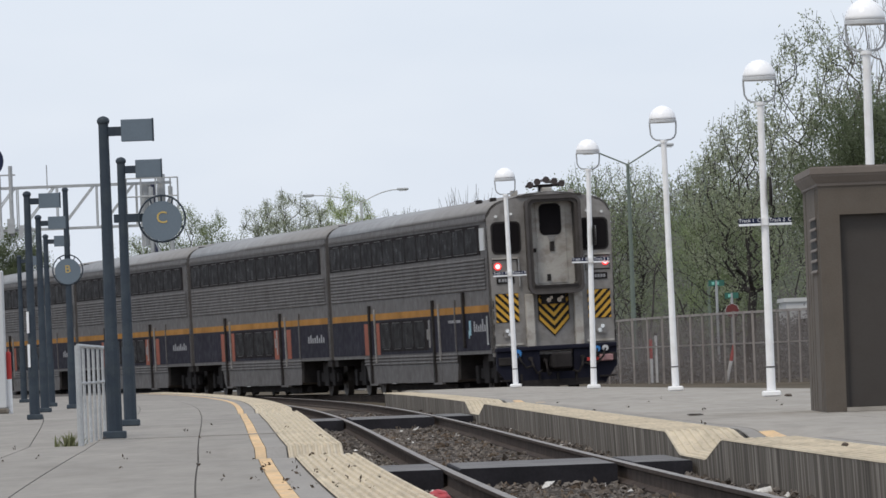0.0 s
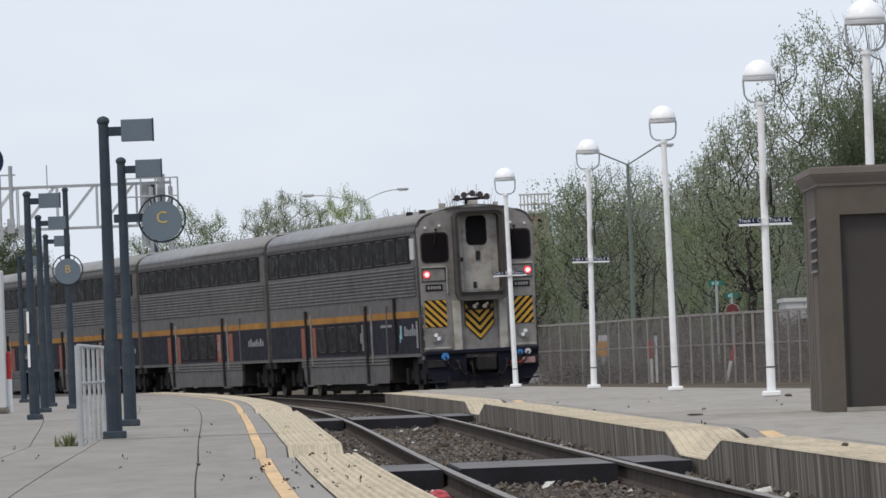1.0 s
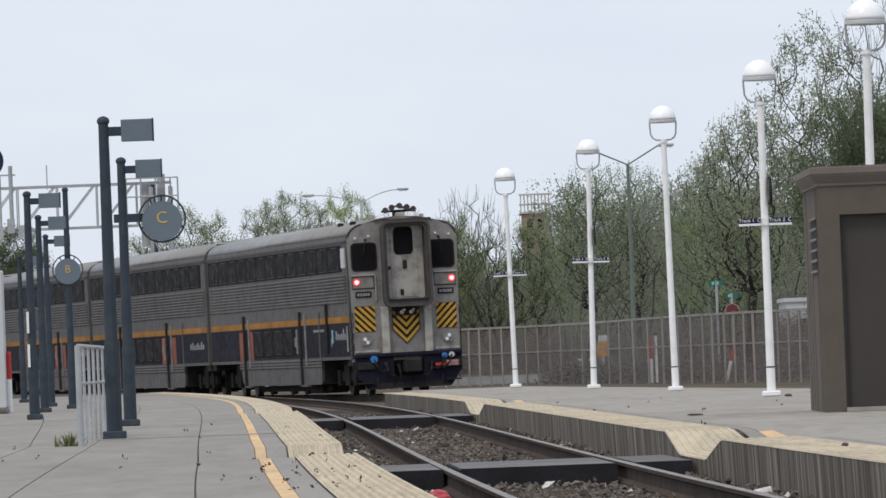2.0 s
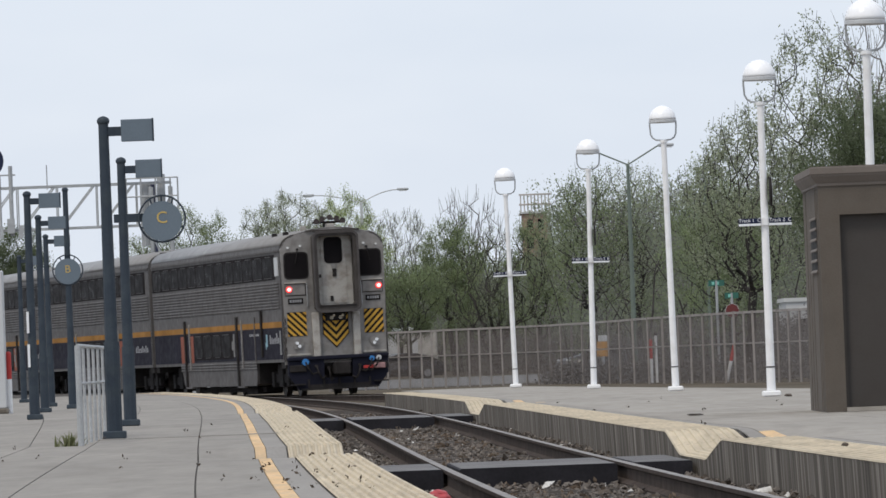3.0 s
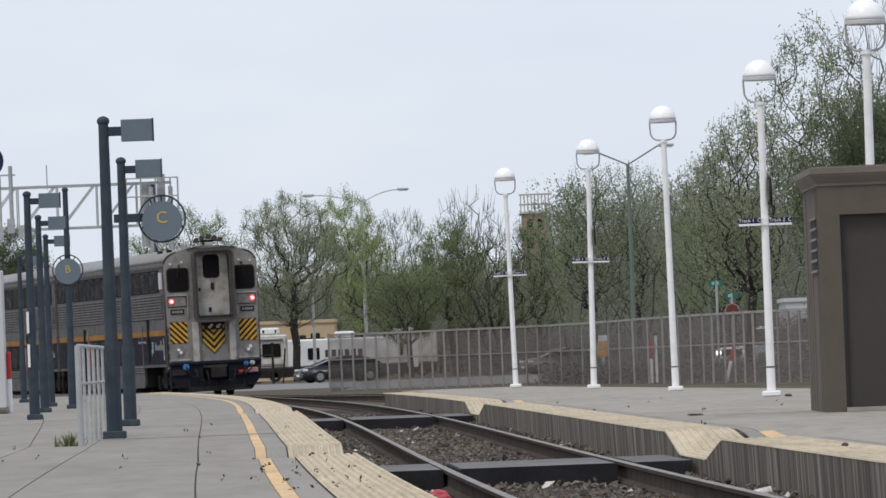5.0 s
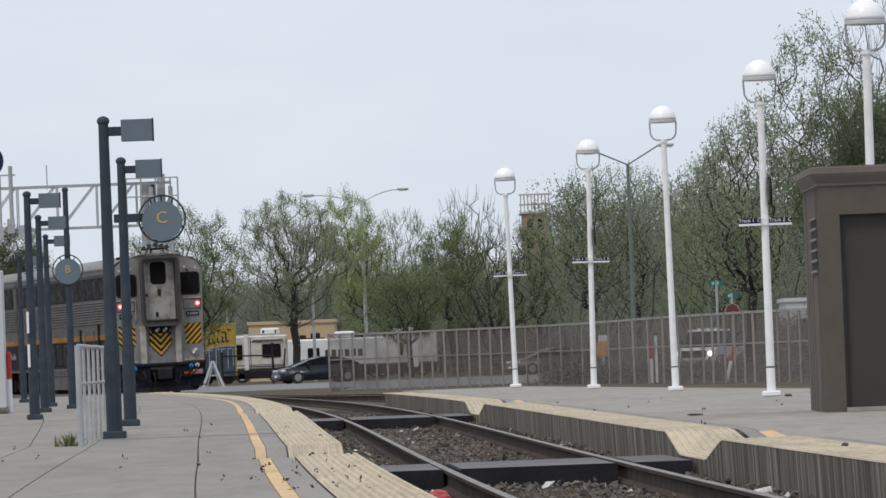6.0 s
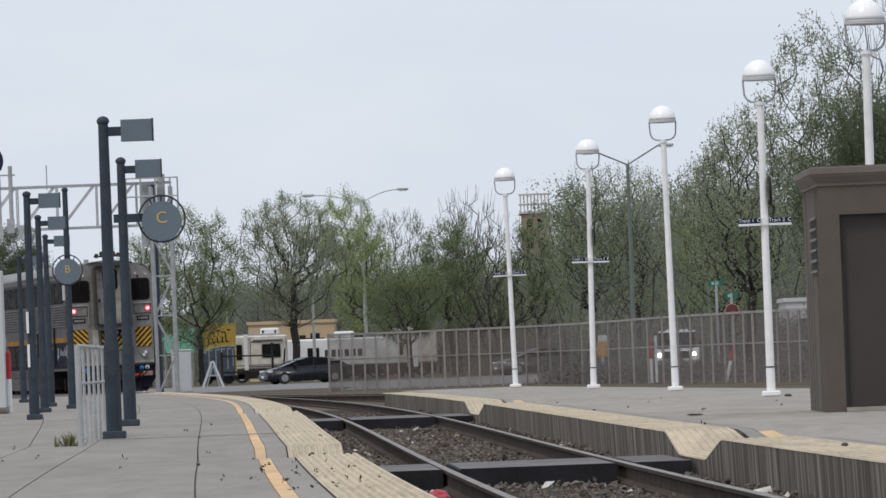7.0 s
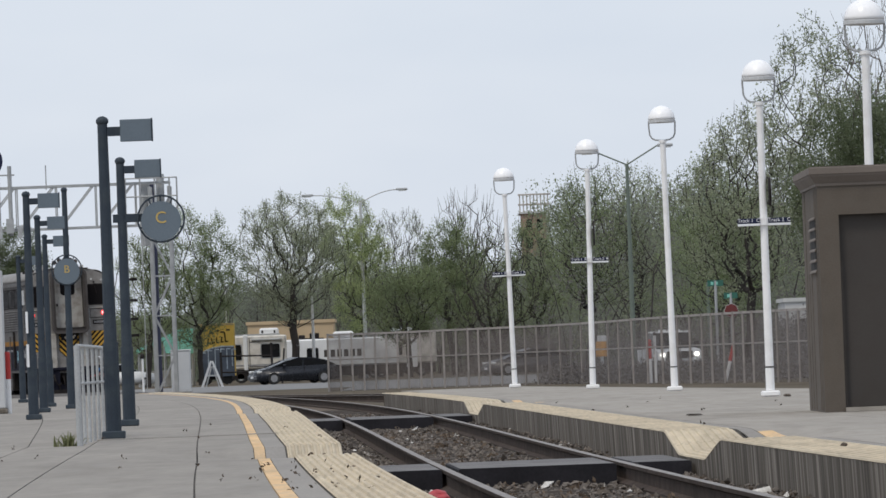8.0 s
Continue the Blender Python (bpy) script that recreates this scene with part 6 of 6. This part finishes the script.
tree(0.5, 440, 10.3, 5.2, 15, M_LEAF_MID, 14, 0.085, 0.5, n=300, label=mid, trunk=0.3)
tree(1.7, 452, 11.7, 6.0, 16, M_LEAF_BROWN, 0, n=420, bark=M_BARKMID, label="bare tree with upright branches", trunk=0.3, r=0.22, shoots=1.0, shoot_r=0.018)
tree(3.0, 420, 9.2, 6.2, 17, M_LEAF_MID, 4, 0.075, 0.45, n=300, label="dark thin-leaved tree spreading from low limbs", trunk=0.12, r=0.26, shoot_r=0.02)
tree(5.7, 425, 10.6, 5.0, 18, M_LEAF_MID, 8, 0.085, 0.55, n=280, label=mid, trunk=0.2)
tree(8.2, 385, 12.0, 6.8, 19, M_LEAF_MID, 7, 0.085, 0.55, n=380, label=mid, trunk=0.3, r=0.24)
tree(10.9, 395, 12.4, 6.2, 20, M_LEAF_GREY, 4, 0.075, 0.45, n=380, label=fresh, trunk=0.3, r=0.22)
tree(13.6, 350, 11.5, 6.0, 21, M_LEAF_MID, 8, 0.085, 0.55, n=320, label=mid, trunk=0.25)
tree(12.6, 305, 8.6, 5.8, 22, M_LEAF_MID, 9, 0.08, 0.55, n=320, label=mid, trunk=0.25)
tree(14.75, 268, 14.1, 5.6, 23, M_LEAF_GREY, 4, 0.10, 0.42, n=520, label="tall thin-crowned tree with pale leaves and open gaps", trunk=0.3, shoot_r=0.014)
tree(11.3, 264, 10.6, 5.4, 24, M_LEAF_GREY, 5, 0.085, 0.42, n=420, label="thin-crowned tree in pale spring leaf", trunk=0.3)
tree(14.7, 232, 10.4, 6.4, 25, M_LEAF_DARK, 48, 0.07, 0.8, n=380, label="dark green dense tree beside the kiosk", trunk=0.15)
tree(15.6, 238, 14.2, 3.6, 26, M_LEAF_BROWN, 1, 0.05, 0.4, n=320, label="bare brown-twigged tree behind the kiosk", trunk=0.3, bark=M_BARKPALE, shoots=1.3)
tree(-17.9, 420, 10.0, 4.6, 27, M_LEAF_MID, 8, 0.08, 0.5, n=260, label="green leafy tree beyond the signal bridge", trunk=0.3)
tree(-26.6, 430, 10.6, 6.0, 28, M_LEAF_DARK, 38, 0.085, 0.65, n=340, label="dark tree beyond the signal bridge", trunk=0.2)


# a belt of shrubs and trees far behind, uncountable
def woods():
    rng = np.random.default_rng(5)
    th = empty("far_woods", Matrix.Identity(4), "thick belt of shrubs and trees far behind the fence", "woods", "", "stuff")

    def spot():
        x = rng.uniform(-36, 38)
        y = rng.uniform(500, 580) if x < 8 else rng.uniform(370, 540)
        x *= y / 480
        k = min(1.0, max(0.0, (x * 480 / y - 4) / 8))
        low = 0.62 if x * 480 / y < -17.2 else 1.0
        return x, y, (7.6 + 2.9 * k) * low

    for mat_, n, lo, hi in ((M_WOODSDARK, 330, 0.0, 0.94), (M_WOODS, 270, 0.1, 1.0), (M_LEAF_BROWN, 90, 0.0, 0.95)):
        cs = []
        for i in range(n):
            x, y, top = spot()
            for j in range(12):
                cs.append((x + rng.normal() * 1.4, y + rng.normal() * 1.0, max(0.1, top * hi * (lo + (1 - lo) * rng.random() ** 0.75))))
        v, f = leaf_quads(rng, cs, 92, 1.35, 0.078)
        quick("foliage", v.tolist(), f.tolist(), mat_, th)
    # the dense mass deep inside the belt: an uneven hedge of thick growth
    vs, fs = [], []
    nx_, nz_ = 170, 14
    for i in range(nx_ + 1):
        x = -52 + 104 * i / nx_
        h = (5.2 if x < -21 else 7.2 if x < 8 else min(10.5, 7.2 + 0.4 * (x - 8))) * (1 + 0.22 * noise.noise((x * 0.35, 0, 5)) + 0.12 * noise.noise((x * 1.3, 0, 2)))
        for j in range(nz_ + 1):
            z = h * j / nz_
            vs.append((x + 0.5 * noise.noise((x, z, 1)), 588 + 5.0 * (j / nz_) ** 2 + 2.2 * noise.noise((x * 0.5, z * 0.5, 7)) + 0.8 * noise.noise((x * 1.7, z * 1.7, 4)), z - 0.2))
    for i in range(nx_):
        for j in range(nz_):
            a = i * (nz_ + 1) + j
            fs.append((a, a + nz_ + 1, a + nz_ + 2, a + 1))
    quick("undergrowth", vs, fs, M_WOODSDARK, th, "dense dark growth", True)
    segs = []
    for i in range(500):
        x, y, top = spot()
        y -= 8
        p = Vector((x, y, -0.1))
        d = Vector((rng.normal() * 0.15, 0, 1)).normalized()
        r = rng.uniform(0.04, 0.10)
        for k in range(5):
            q = p + d * top / 5 * rng.uniform(0.7, 1.05)
            segs.append((p, q, r, r * 0.75))
            if k > 1:
                segs.append((q, q + Vector((rng.normal(), rng.normal() * 0.5, 1.2)), r * 0.5, r * 0.2))
            p, r = q, r * 0.75
            d = (d + Vector(rng.normal(size=3)) * 0.22).normalized()
    v, f = seg_mesh(segs, 5)
    quick("stems", v, f, M_BARK, th)


woods()


def brush():
    """Dry grass and brush along the foot of the fence, on both sides of it."""
    rng = np.random.default_rng(9)
    low, high = [], []
    for i in range(1500):
        x = rng.uniform(3.5, 17)
        y = 250 - 5.2 * max(0, x - 3.5) + rng.uniform(-3, 22)
        low.append((x, y, rng.uniform(-0.15, 0.45)))
    for i in range(300):
        x = rng.uniform(1.0, 22) if i < 180 else rng.uniform(12.8, 20)
        if 8.0 < x < 12.6:
            y = rng.uniform(318, 360)
        else:
            y = rng.uniform(392, 414) if x < 8 else rng.uniform(232, 310)
        for k in range(4):
            high.append((x + rng.normal() * 0.5, y, rng.uniform(-0.1, 1.9)))
    v, f = leaf_quads(rng, low, 14, 0.4, 0.07)
    tagged(quick("dry_brush", v.tolist(), f.tolist(), M_LEAF_BROWN), "dry brown grass and brush along the fence", "brush", kind="stuff")
    v, f = leaf_quads(rng, high, 75, 0.7, 0.05)
    tagged(quick("shrubs", v.tolist(), f.tolist(), M_LEAF_BROWN), "brown leafless shrubs behind the fence", "shrubs", kind="stuff")


brush()

# ---- paving pieces ----
def pave(side, edge, zf, y0, y1, parent, back):
    y = y0
    while y < y1:
        n = 1.22 if 30 < y < 130 else 2.44
        if side > 0 and y > 156:
            break
        tactile(side, edge, y, min(y + n, y1), zf, parent)
        y += n
    # where the dark strip, the painted line and the slabs begin, from the edge
    d0, d1, d2 = (0.50, 0.69, 0.785) if side < 0 else (0.665, 0.80, 0.93)
    y = y0
    step = 6.1 if side < 0 else 3.05
    while y < y1:
        b = min(y + step, y1)
        if side > 0 and y > 155:
            patch("slab", side, edge + d2, back, y, b, zf, M_CONC_L if side < 0 else M_CONC, parent, -0.003, cols=6)
            y += step
            continue
        e0, e1, e2 = ((lambda v, d=d: edge + d + swell(v)) if side < 0 else edge + d for d in (d0, d1, d2))
        patch("edge_strip", side, e0, e1, y, b, zf, M_KERB, parent, -0.002)
        painted = side < 0 or any(p - 3.5 < y < q + 1 for p, q in DIPS)
        patch("yellow_line" if painted else "edge_course", side, e1, e2, y, b, zf, M_LINE if painted else M_CONC, parent, 0.0, cols=1, gap=0.0)
        bk = back(y)
        if bk < 6.4:
            patch("slab", side, edge + d2, back, y, b, zf, M_CONC_L if side < 0 else M_CONC, parent, -0.003, cols=6)
        else:
            cuts = [e2, lambda y: 2.83 + 0.0045 * max(0.0, y - 55), lambda y: 3.95 + 0.004 * max(0.0, y - 66), lambda y: 4.62 + 0.024 * max(0.0, y - 71)] if side < 0 else [edge + d2, edge + 2.4, edge + 4.4]
            for p, q in zip(cuts, cuts[1:]):
                patch("slab", side, p, q, y, b, zf, M_CONC_L if side < 0 else M_CONC, parent, -0.003, cols=4)
            patch("slab", side, cuts[-1], back, y, b, zf, M_CONC_L if side < 0 else M_CONC, parent, -0.003, cols=2)
        y += step


pave(-1, L_EDGE, zl, -10.4, 222.0, left_pf, lambda y: 16.0)
pave(1, R_EDGE, zr, -14.0, 168.0, right_pf, platform_back)
xl = near_track(75)
# low concrete ridge across the platform at y = 75
part("slab_lip", boxes((xl - 4.0, xl - L_EDGE - 0.5, 75.0, 75.3, 0.18, 0.208), bev=0.004), M_KERB, left_pf, "low raised ridge across the platform")
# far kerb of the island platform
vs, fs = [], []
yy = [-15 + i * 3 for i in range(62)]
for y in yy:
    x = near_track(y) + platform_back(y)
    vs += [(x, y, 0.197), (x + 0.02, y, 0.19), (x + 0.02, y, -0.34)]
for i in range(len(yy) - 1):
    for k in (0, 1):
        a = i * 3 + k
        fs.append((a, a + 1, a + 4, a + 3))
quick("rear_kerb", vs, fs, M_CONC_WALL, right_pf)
x = near_track(168)
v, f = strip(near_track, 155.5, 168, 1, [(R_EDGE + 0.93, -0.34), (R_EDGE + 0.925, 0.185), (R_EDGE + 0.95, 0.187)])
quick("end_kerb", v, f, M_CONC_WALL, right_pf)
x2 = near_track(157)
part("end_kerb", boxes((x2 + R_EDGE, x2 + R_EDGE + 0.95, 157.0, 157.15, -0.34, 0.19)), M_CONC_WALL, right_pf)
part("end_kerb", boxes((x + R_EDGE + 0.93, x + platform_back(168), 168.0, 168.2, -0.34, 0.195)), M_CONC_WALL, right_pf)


# loose ballast stones, uncountable
def stones():
    rng = np.random.default_rng(3)
    oct_v = np.array([(1, 0, 0), (-1, 0, 0), (0, 1, 0), (0, -1, 0), (0, 0, 1), (0, 0, -1)], float)
    oct_f = [(0, 2, 4), (2, 1, 4), (1, 3, 4), (3, 0, 4), (2, 0, 5), (1, 2, 5), (3, 1, 5), (0, 3, 5)]
    for name, n, lo, hi, mt, lb in (("ballast_stones", 30000, 0.010, 0.036, M_STONE_ISL, "loose crushed stones between the rails"), ("pale_stones", 420, 0.012, 0.04, M_STONE_PALE, "scattered pale stones and paper litter in the ballast")):
        vs, fs = [], []
        for i in range(n):
            y = 38 + 110 * rng.random() ** 1.5
            if any(a - 0.05 < y < b + 0.05 for a, b in CROSSINGS):
                continue
            o = rng.uniform(-1.52, 1.29)
            if abs(abs(o) - 0.7525) < 0.07:
                continue
            s = rng.uniform(lo, hi) * (1 + 0.6 * (rng.random() < 0.08))
            v = oct_v * s * rng.uniform(0.5, 1.3, (6, 1)) + rng.normal(size=(6, 3)) * s * 0.18
            a = rng.uniform(0, 6.28)
            c, sn = math.cos(a), math.sin(a)
            t = rng.uniform(-0.6, 0.6)
            rot = np.array(((c, -sn, 0), (sn, c, t), (0, -t, 0.75)))
            heap = 0.05 * noise.noise((o * 1.3, y * 0.35, 3.0)) + 0.28 * max(0, abs(o) - 1.0)
            v = v @ rot.T + np.array((near_track(y) + o, y, -0.185 + heap + rng.uniform(-0.01, 0.015)))
            k = len(vs)
            vs += v.tolist()
            fs += [(p + k, q + k, r + k) for p, q, r in oct_f]
        tagged(quick(name, vs, fs, mt), lb, "stones", kind="stuff")
    cs = []
    for i in range(900):
        y = 40 + 100 * rng.random() ** 1.4
        if any(a - 0.05 < y < b + 0.05 for a, b in CROSSINGS):
            continue
        o = rng.choice((rng.normal() * 0.12 - 1.25, rng.normal() * 0.12 + 1.05, rng.uniform(-0.6, 0.6)))
        cs.append((near_track(y) + o, y, -0.165))
    v, f = leaf_quads(rng, cs, 7, 0.07, 0.028)
    tagged(quick("dry_leaves", v.tolist(), f.tolist(), M_DEBRIS2), "dry brown leaves and twigs caught along the rails", "leaves", kind="stuff")


M_DEBRIS2 = leaf_mat("dry_leaf_litter", (0.05, 0.033, 0.022), (0.27, 0.20, 0.14), 0.8)
M_STONE_ISL = leaf_mat("crushed_stone", (0.035, 0.027, 0.021), (0.36, 0.31, 0.265), 0.85)
stones()


def litter():
    rng = np.random.default_rng(8)
    cs = []
    for i in range(46):
        y = 40 + 22 * rng.random() ** 1.3 if i < 32 else 45 + 50 * rng.random()
        o = -(L_EDGE + (0.05 + 1.05 * rng.random() if i < 34 else rng.uniform(0.8, 3.2)))
        cs.append((near_track(y) + o, y, zl(o, y) + 0.012))
    for i in range(14):
        y = 50 + 60 * rng.random()
        o = R_EDGE + rng.uniform(0.3, 4.0)
        cs.append((near_track(y) + o, y, zr(o, y) + 0.012))
    v, f = leaf_quads(rng, cs, 4, 0.035, 0.016)
    tagged(quick("dead_leaves", v.tolist(), f.tolist(), M_DEBRIS), "scattered dead leaves on the platform paving", "leaves", kind="stuff")


litter()


def weed(x, y, seed, h, label):
    rng = np.random.default_rng(seed)
    vs, fs = [], []
    for i in range(70):
        a, l = rng.uniform(0, 6.28), rng.uniform(0.4, 1.0) * h
        d = Vector((math.cos(a) * rng.uniform(0.1, 0.9), math.sin(a) * rng.uniform(0.1, 0.9), 1)).normalized()
        s = Vector((-math.sin(a), math.cos(a), 0)) * 0.008
        p = Vector((rng.normal() * 0.05, rng.normal() * 0.05, 0))
        k = len(vs)
        m = p + d * l * 0.6
        vs += [p - s, p + s, m + s, m - s, m + (d + Vector((math.cos(a), math.sin(a), -0.2)) * 0.6) * l * 0.4]
        fs += [(k, k + 1, k + 2, k + 3), (k + 3, k + 2, k + 4)]
    ob = quick("weed", vs, fs, M_WEED)
    ob.location = (x, y, 0.19)
    return tagged(ob, label, "weed")


weed(-3.80, 70.2, 4, 0.19, "small weed tuft growing from a platform joint")

bag = bmesh.new()
bmesh.ops.create_icosphere(bag, subdivisions=3, radius=0.085)
for v_ in bag.verts:
    v_.co *= 1 + 0.45 * noise.noise(v_.co * 14)
    v_.co.z *= 0.6
b = part("litter_bag", bag, M_BAG)
b.location = (near_track(52.5) - 1.02, 52.5, -0.10)
tagged(b, "crumpled red plastic bag lying on the ballast", "litter")
cup = part("paper_cup", lathe(bmesh.new(), [(0.035, -0.06), (0.045, 0.06), (0.047, 0.065), (0.04, 0.066)], 14), M_STONE_PALE)
cup.matrix_basis = pose(2.19, 49.6, -0.11, 0, 84, 12)
tagged(cup, "crushed white paper cup lying by the kerb", "litter")


def scrap(x, y, w, l, h, seed, material, label):
    """A crumpled bit of rubbish: an uneven little heap of folds."""
    rng = np.random.default_rng(seed)
    bm = bmesh.new()
    bmesh.ops.create_icosphere(bm, subdivisions=2, radius=1.0)
    for v in bm.verts:
        k = rng.uniform(0.65, 1.15)
        v.co = Vector((v.co.x * w * k, v.co.y * l * k, max(0.0, v.co.z * k * 0.7 + 0.45) * h))
    me = bpy.data.meshes.new("litter_scrap")
    bm.to_mesh(me)
    me.materials.append(material)
    ob = new("litter_scrap", me)
    ob.matrix_basis = pose(x, y, 0.203)
    tagged(ob, label, "litter")


scrap(2.77, 49.24, 0.025, 0.07, 0.03, 1, M_DEBRIS, "crumpled brown paper scrap lying on the platform edge")
scrap(2.69, 76.94, 0.10, 0.16, 0.02, 2, M_TIE, "flat dark stick of litter lying on the platform")
scrap(4.87, 100.54, 0.06, 0.2, 0.035, 3, M_DEBRIS, "small heap of dead leaves beside the lamp post")

# ---- motion ----
def arc_table():
    ys = [150 + 0.25 * i for i in range(1240)]
    s, out = 0.0, []
    px, py = far_track(ys[0]), ys[0]
    for y in ys:
        x = far_track(y)
        s += math.hypot(x - px, y - py)
        out.append((s, x, y))
        px, py = x, y
    return out


ARC = arc_table()
ARC_S = np.array([a[0] for a in ARC])
ARC_X = np.array([a[1] for a in ARC])
ARC_Y = np.array([a[2] for a in ARC])
S0 = float(np.interp(168.9, ARC_Y, ARC_S))
SPEED, PITCH = 11.52, 26.15


def progress(t):
    """Arc length of the train's rear end at time t: nearly steady speed."""
    return S0 + SPEED * t + float(np.interp(t, (0.0, 0.5, 1.0, 1.5, 2.2, 3.0, 4.5, 6.0, 8.0), (0.40, 0.17, -0.10, -0.22, -0.05, 0.20, 0.22, 0.14, 0.12)))


def car_pose(s):
    """Pose of a car whose rear end is at arc length s: its two truck centres on the track, leaning into the curve."""
    a = np.array([np.interp(s + 3.2, ARC_S, ARC_X), np.interp(s + 3.2, ARC_S, ARC_Y)])
    b = np.array([np.interp(s + 22.9, ARC_S, ARC_X), np.interp(s + 22.9, ARC_S, ARC_Y)])
    d = (b - a) / np.linalg.norm(b - a)
    p = a - d * 3.2
    return pose(float(p[0]), float(p[1]), 0.0, 0, -0.9, math.degrees(math.atan2(-d[0], d[1])))


def sedan_nose(t):
    return float(np.interp(t, (0.0, 3.0, 4.5, 5.2, 5.8, 6.5, 7.0, 7.5, 8.0), (-0.6, -5.2, -7.6, -8.6, -9.34, -9.88, -10.22, -10.52, -10.76)))


def pickup_row(t):
    x = float(np.interp(t, (0.0, 3.0, 4.3, 4.7, 5.8, 6.5, 7.0, 7.5, 8.0), (30.0, 18.2, 13.5, 12.7, 10.82, 10.05, 9.83, 9.80, 10.0)))
    a = float(np.interp(t, (0.0, 4.3, 4.7, 5.8, 6.5, 7.5, 8.0), (112, 120, 130, 158, 172, 182, 188)))
    d = pose(0, 0, 0, 0, 0, a) @ Vector((0, 2.65, 0))
    return pose(x - d.x, 300.0 - d.y, -0.112, 0, 0, a)


def motions():
    times = [0.5 * i for i in range(17)]
    for k, car in enumerate([CAB] + COACHES):
        walk(car, [(t, car_pose(progress(t) + k * PITCH)) for t in times])
    walk(SEDAN, [(t, pose(sedan_nose(t) + 2.45, 380.0, -0.112, 0, 0, 110)) for t in (0.0, 3.0, 4.5, 5.2, 5.8, 6.5, 7.0, 7.5, 8.0)])
    behind = ((0.0, 8.6), (3.0, 6.0), (3.5, 5.3), (4.0, 4.65), (4.6, 4.2), (5.8, 3.4), (7.0, 2.5), (8.0, 2.0))
    walk(SEDAN_BEHIND, [(t, pose(x + 2.35, 380.0, -0.112, 0, 0, 110)) for t, x in behind])
    walk(PICKUP, [(t, pickup_row(t)) for t in (0.0, 3.0, 4.3, 4.7, 5.2, 5.8, 6.5, 7.0, 7.5, 8.0)])
    step = 0.05
    for car in [CAB] + COACHES:
        for tr in car.children:
            if tr.name.startswith("truck"):
                for w in tr.children:
                    y = w.location.y
                    walk(w, [(i * step, pose(0, y, 0.455, -math.degrees(SPEED * i * step / 0.455), 0, 0)) for i in range(161)])


motions()
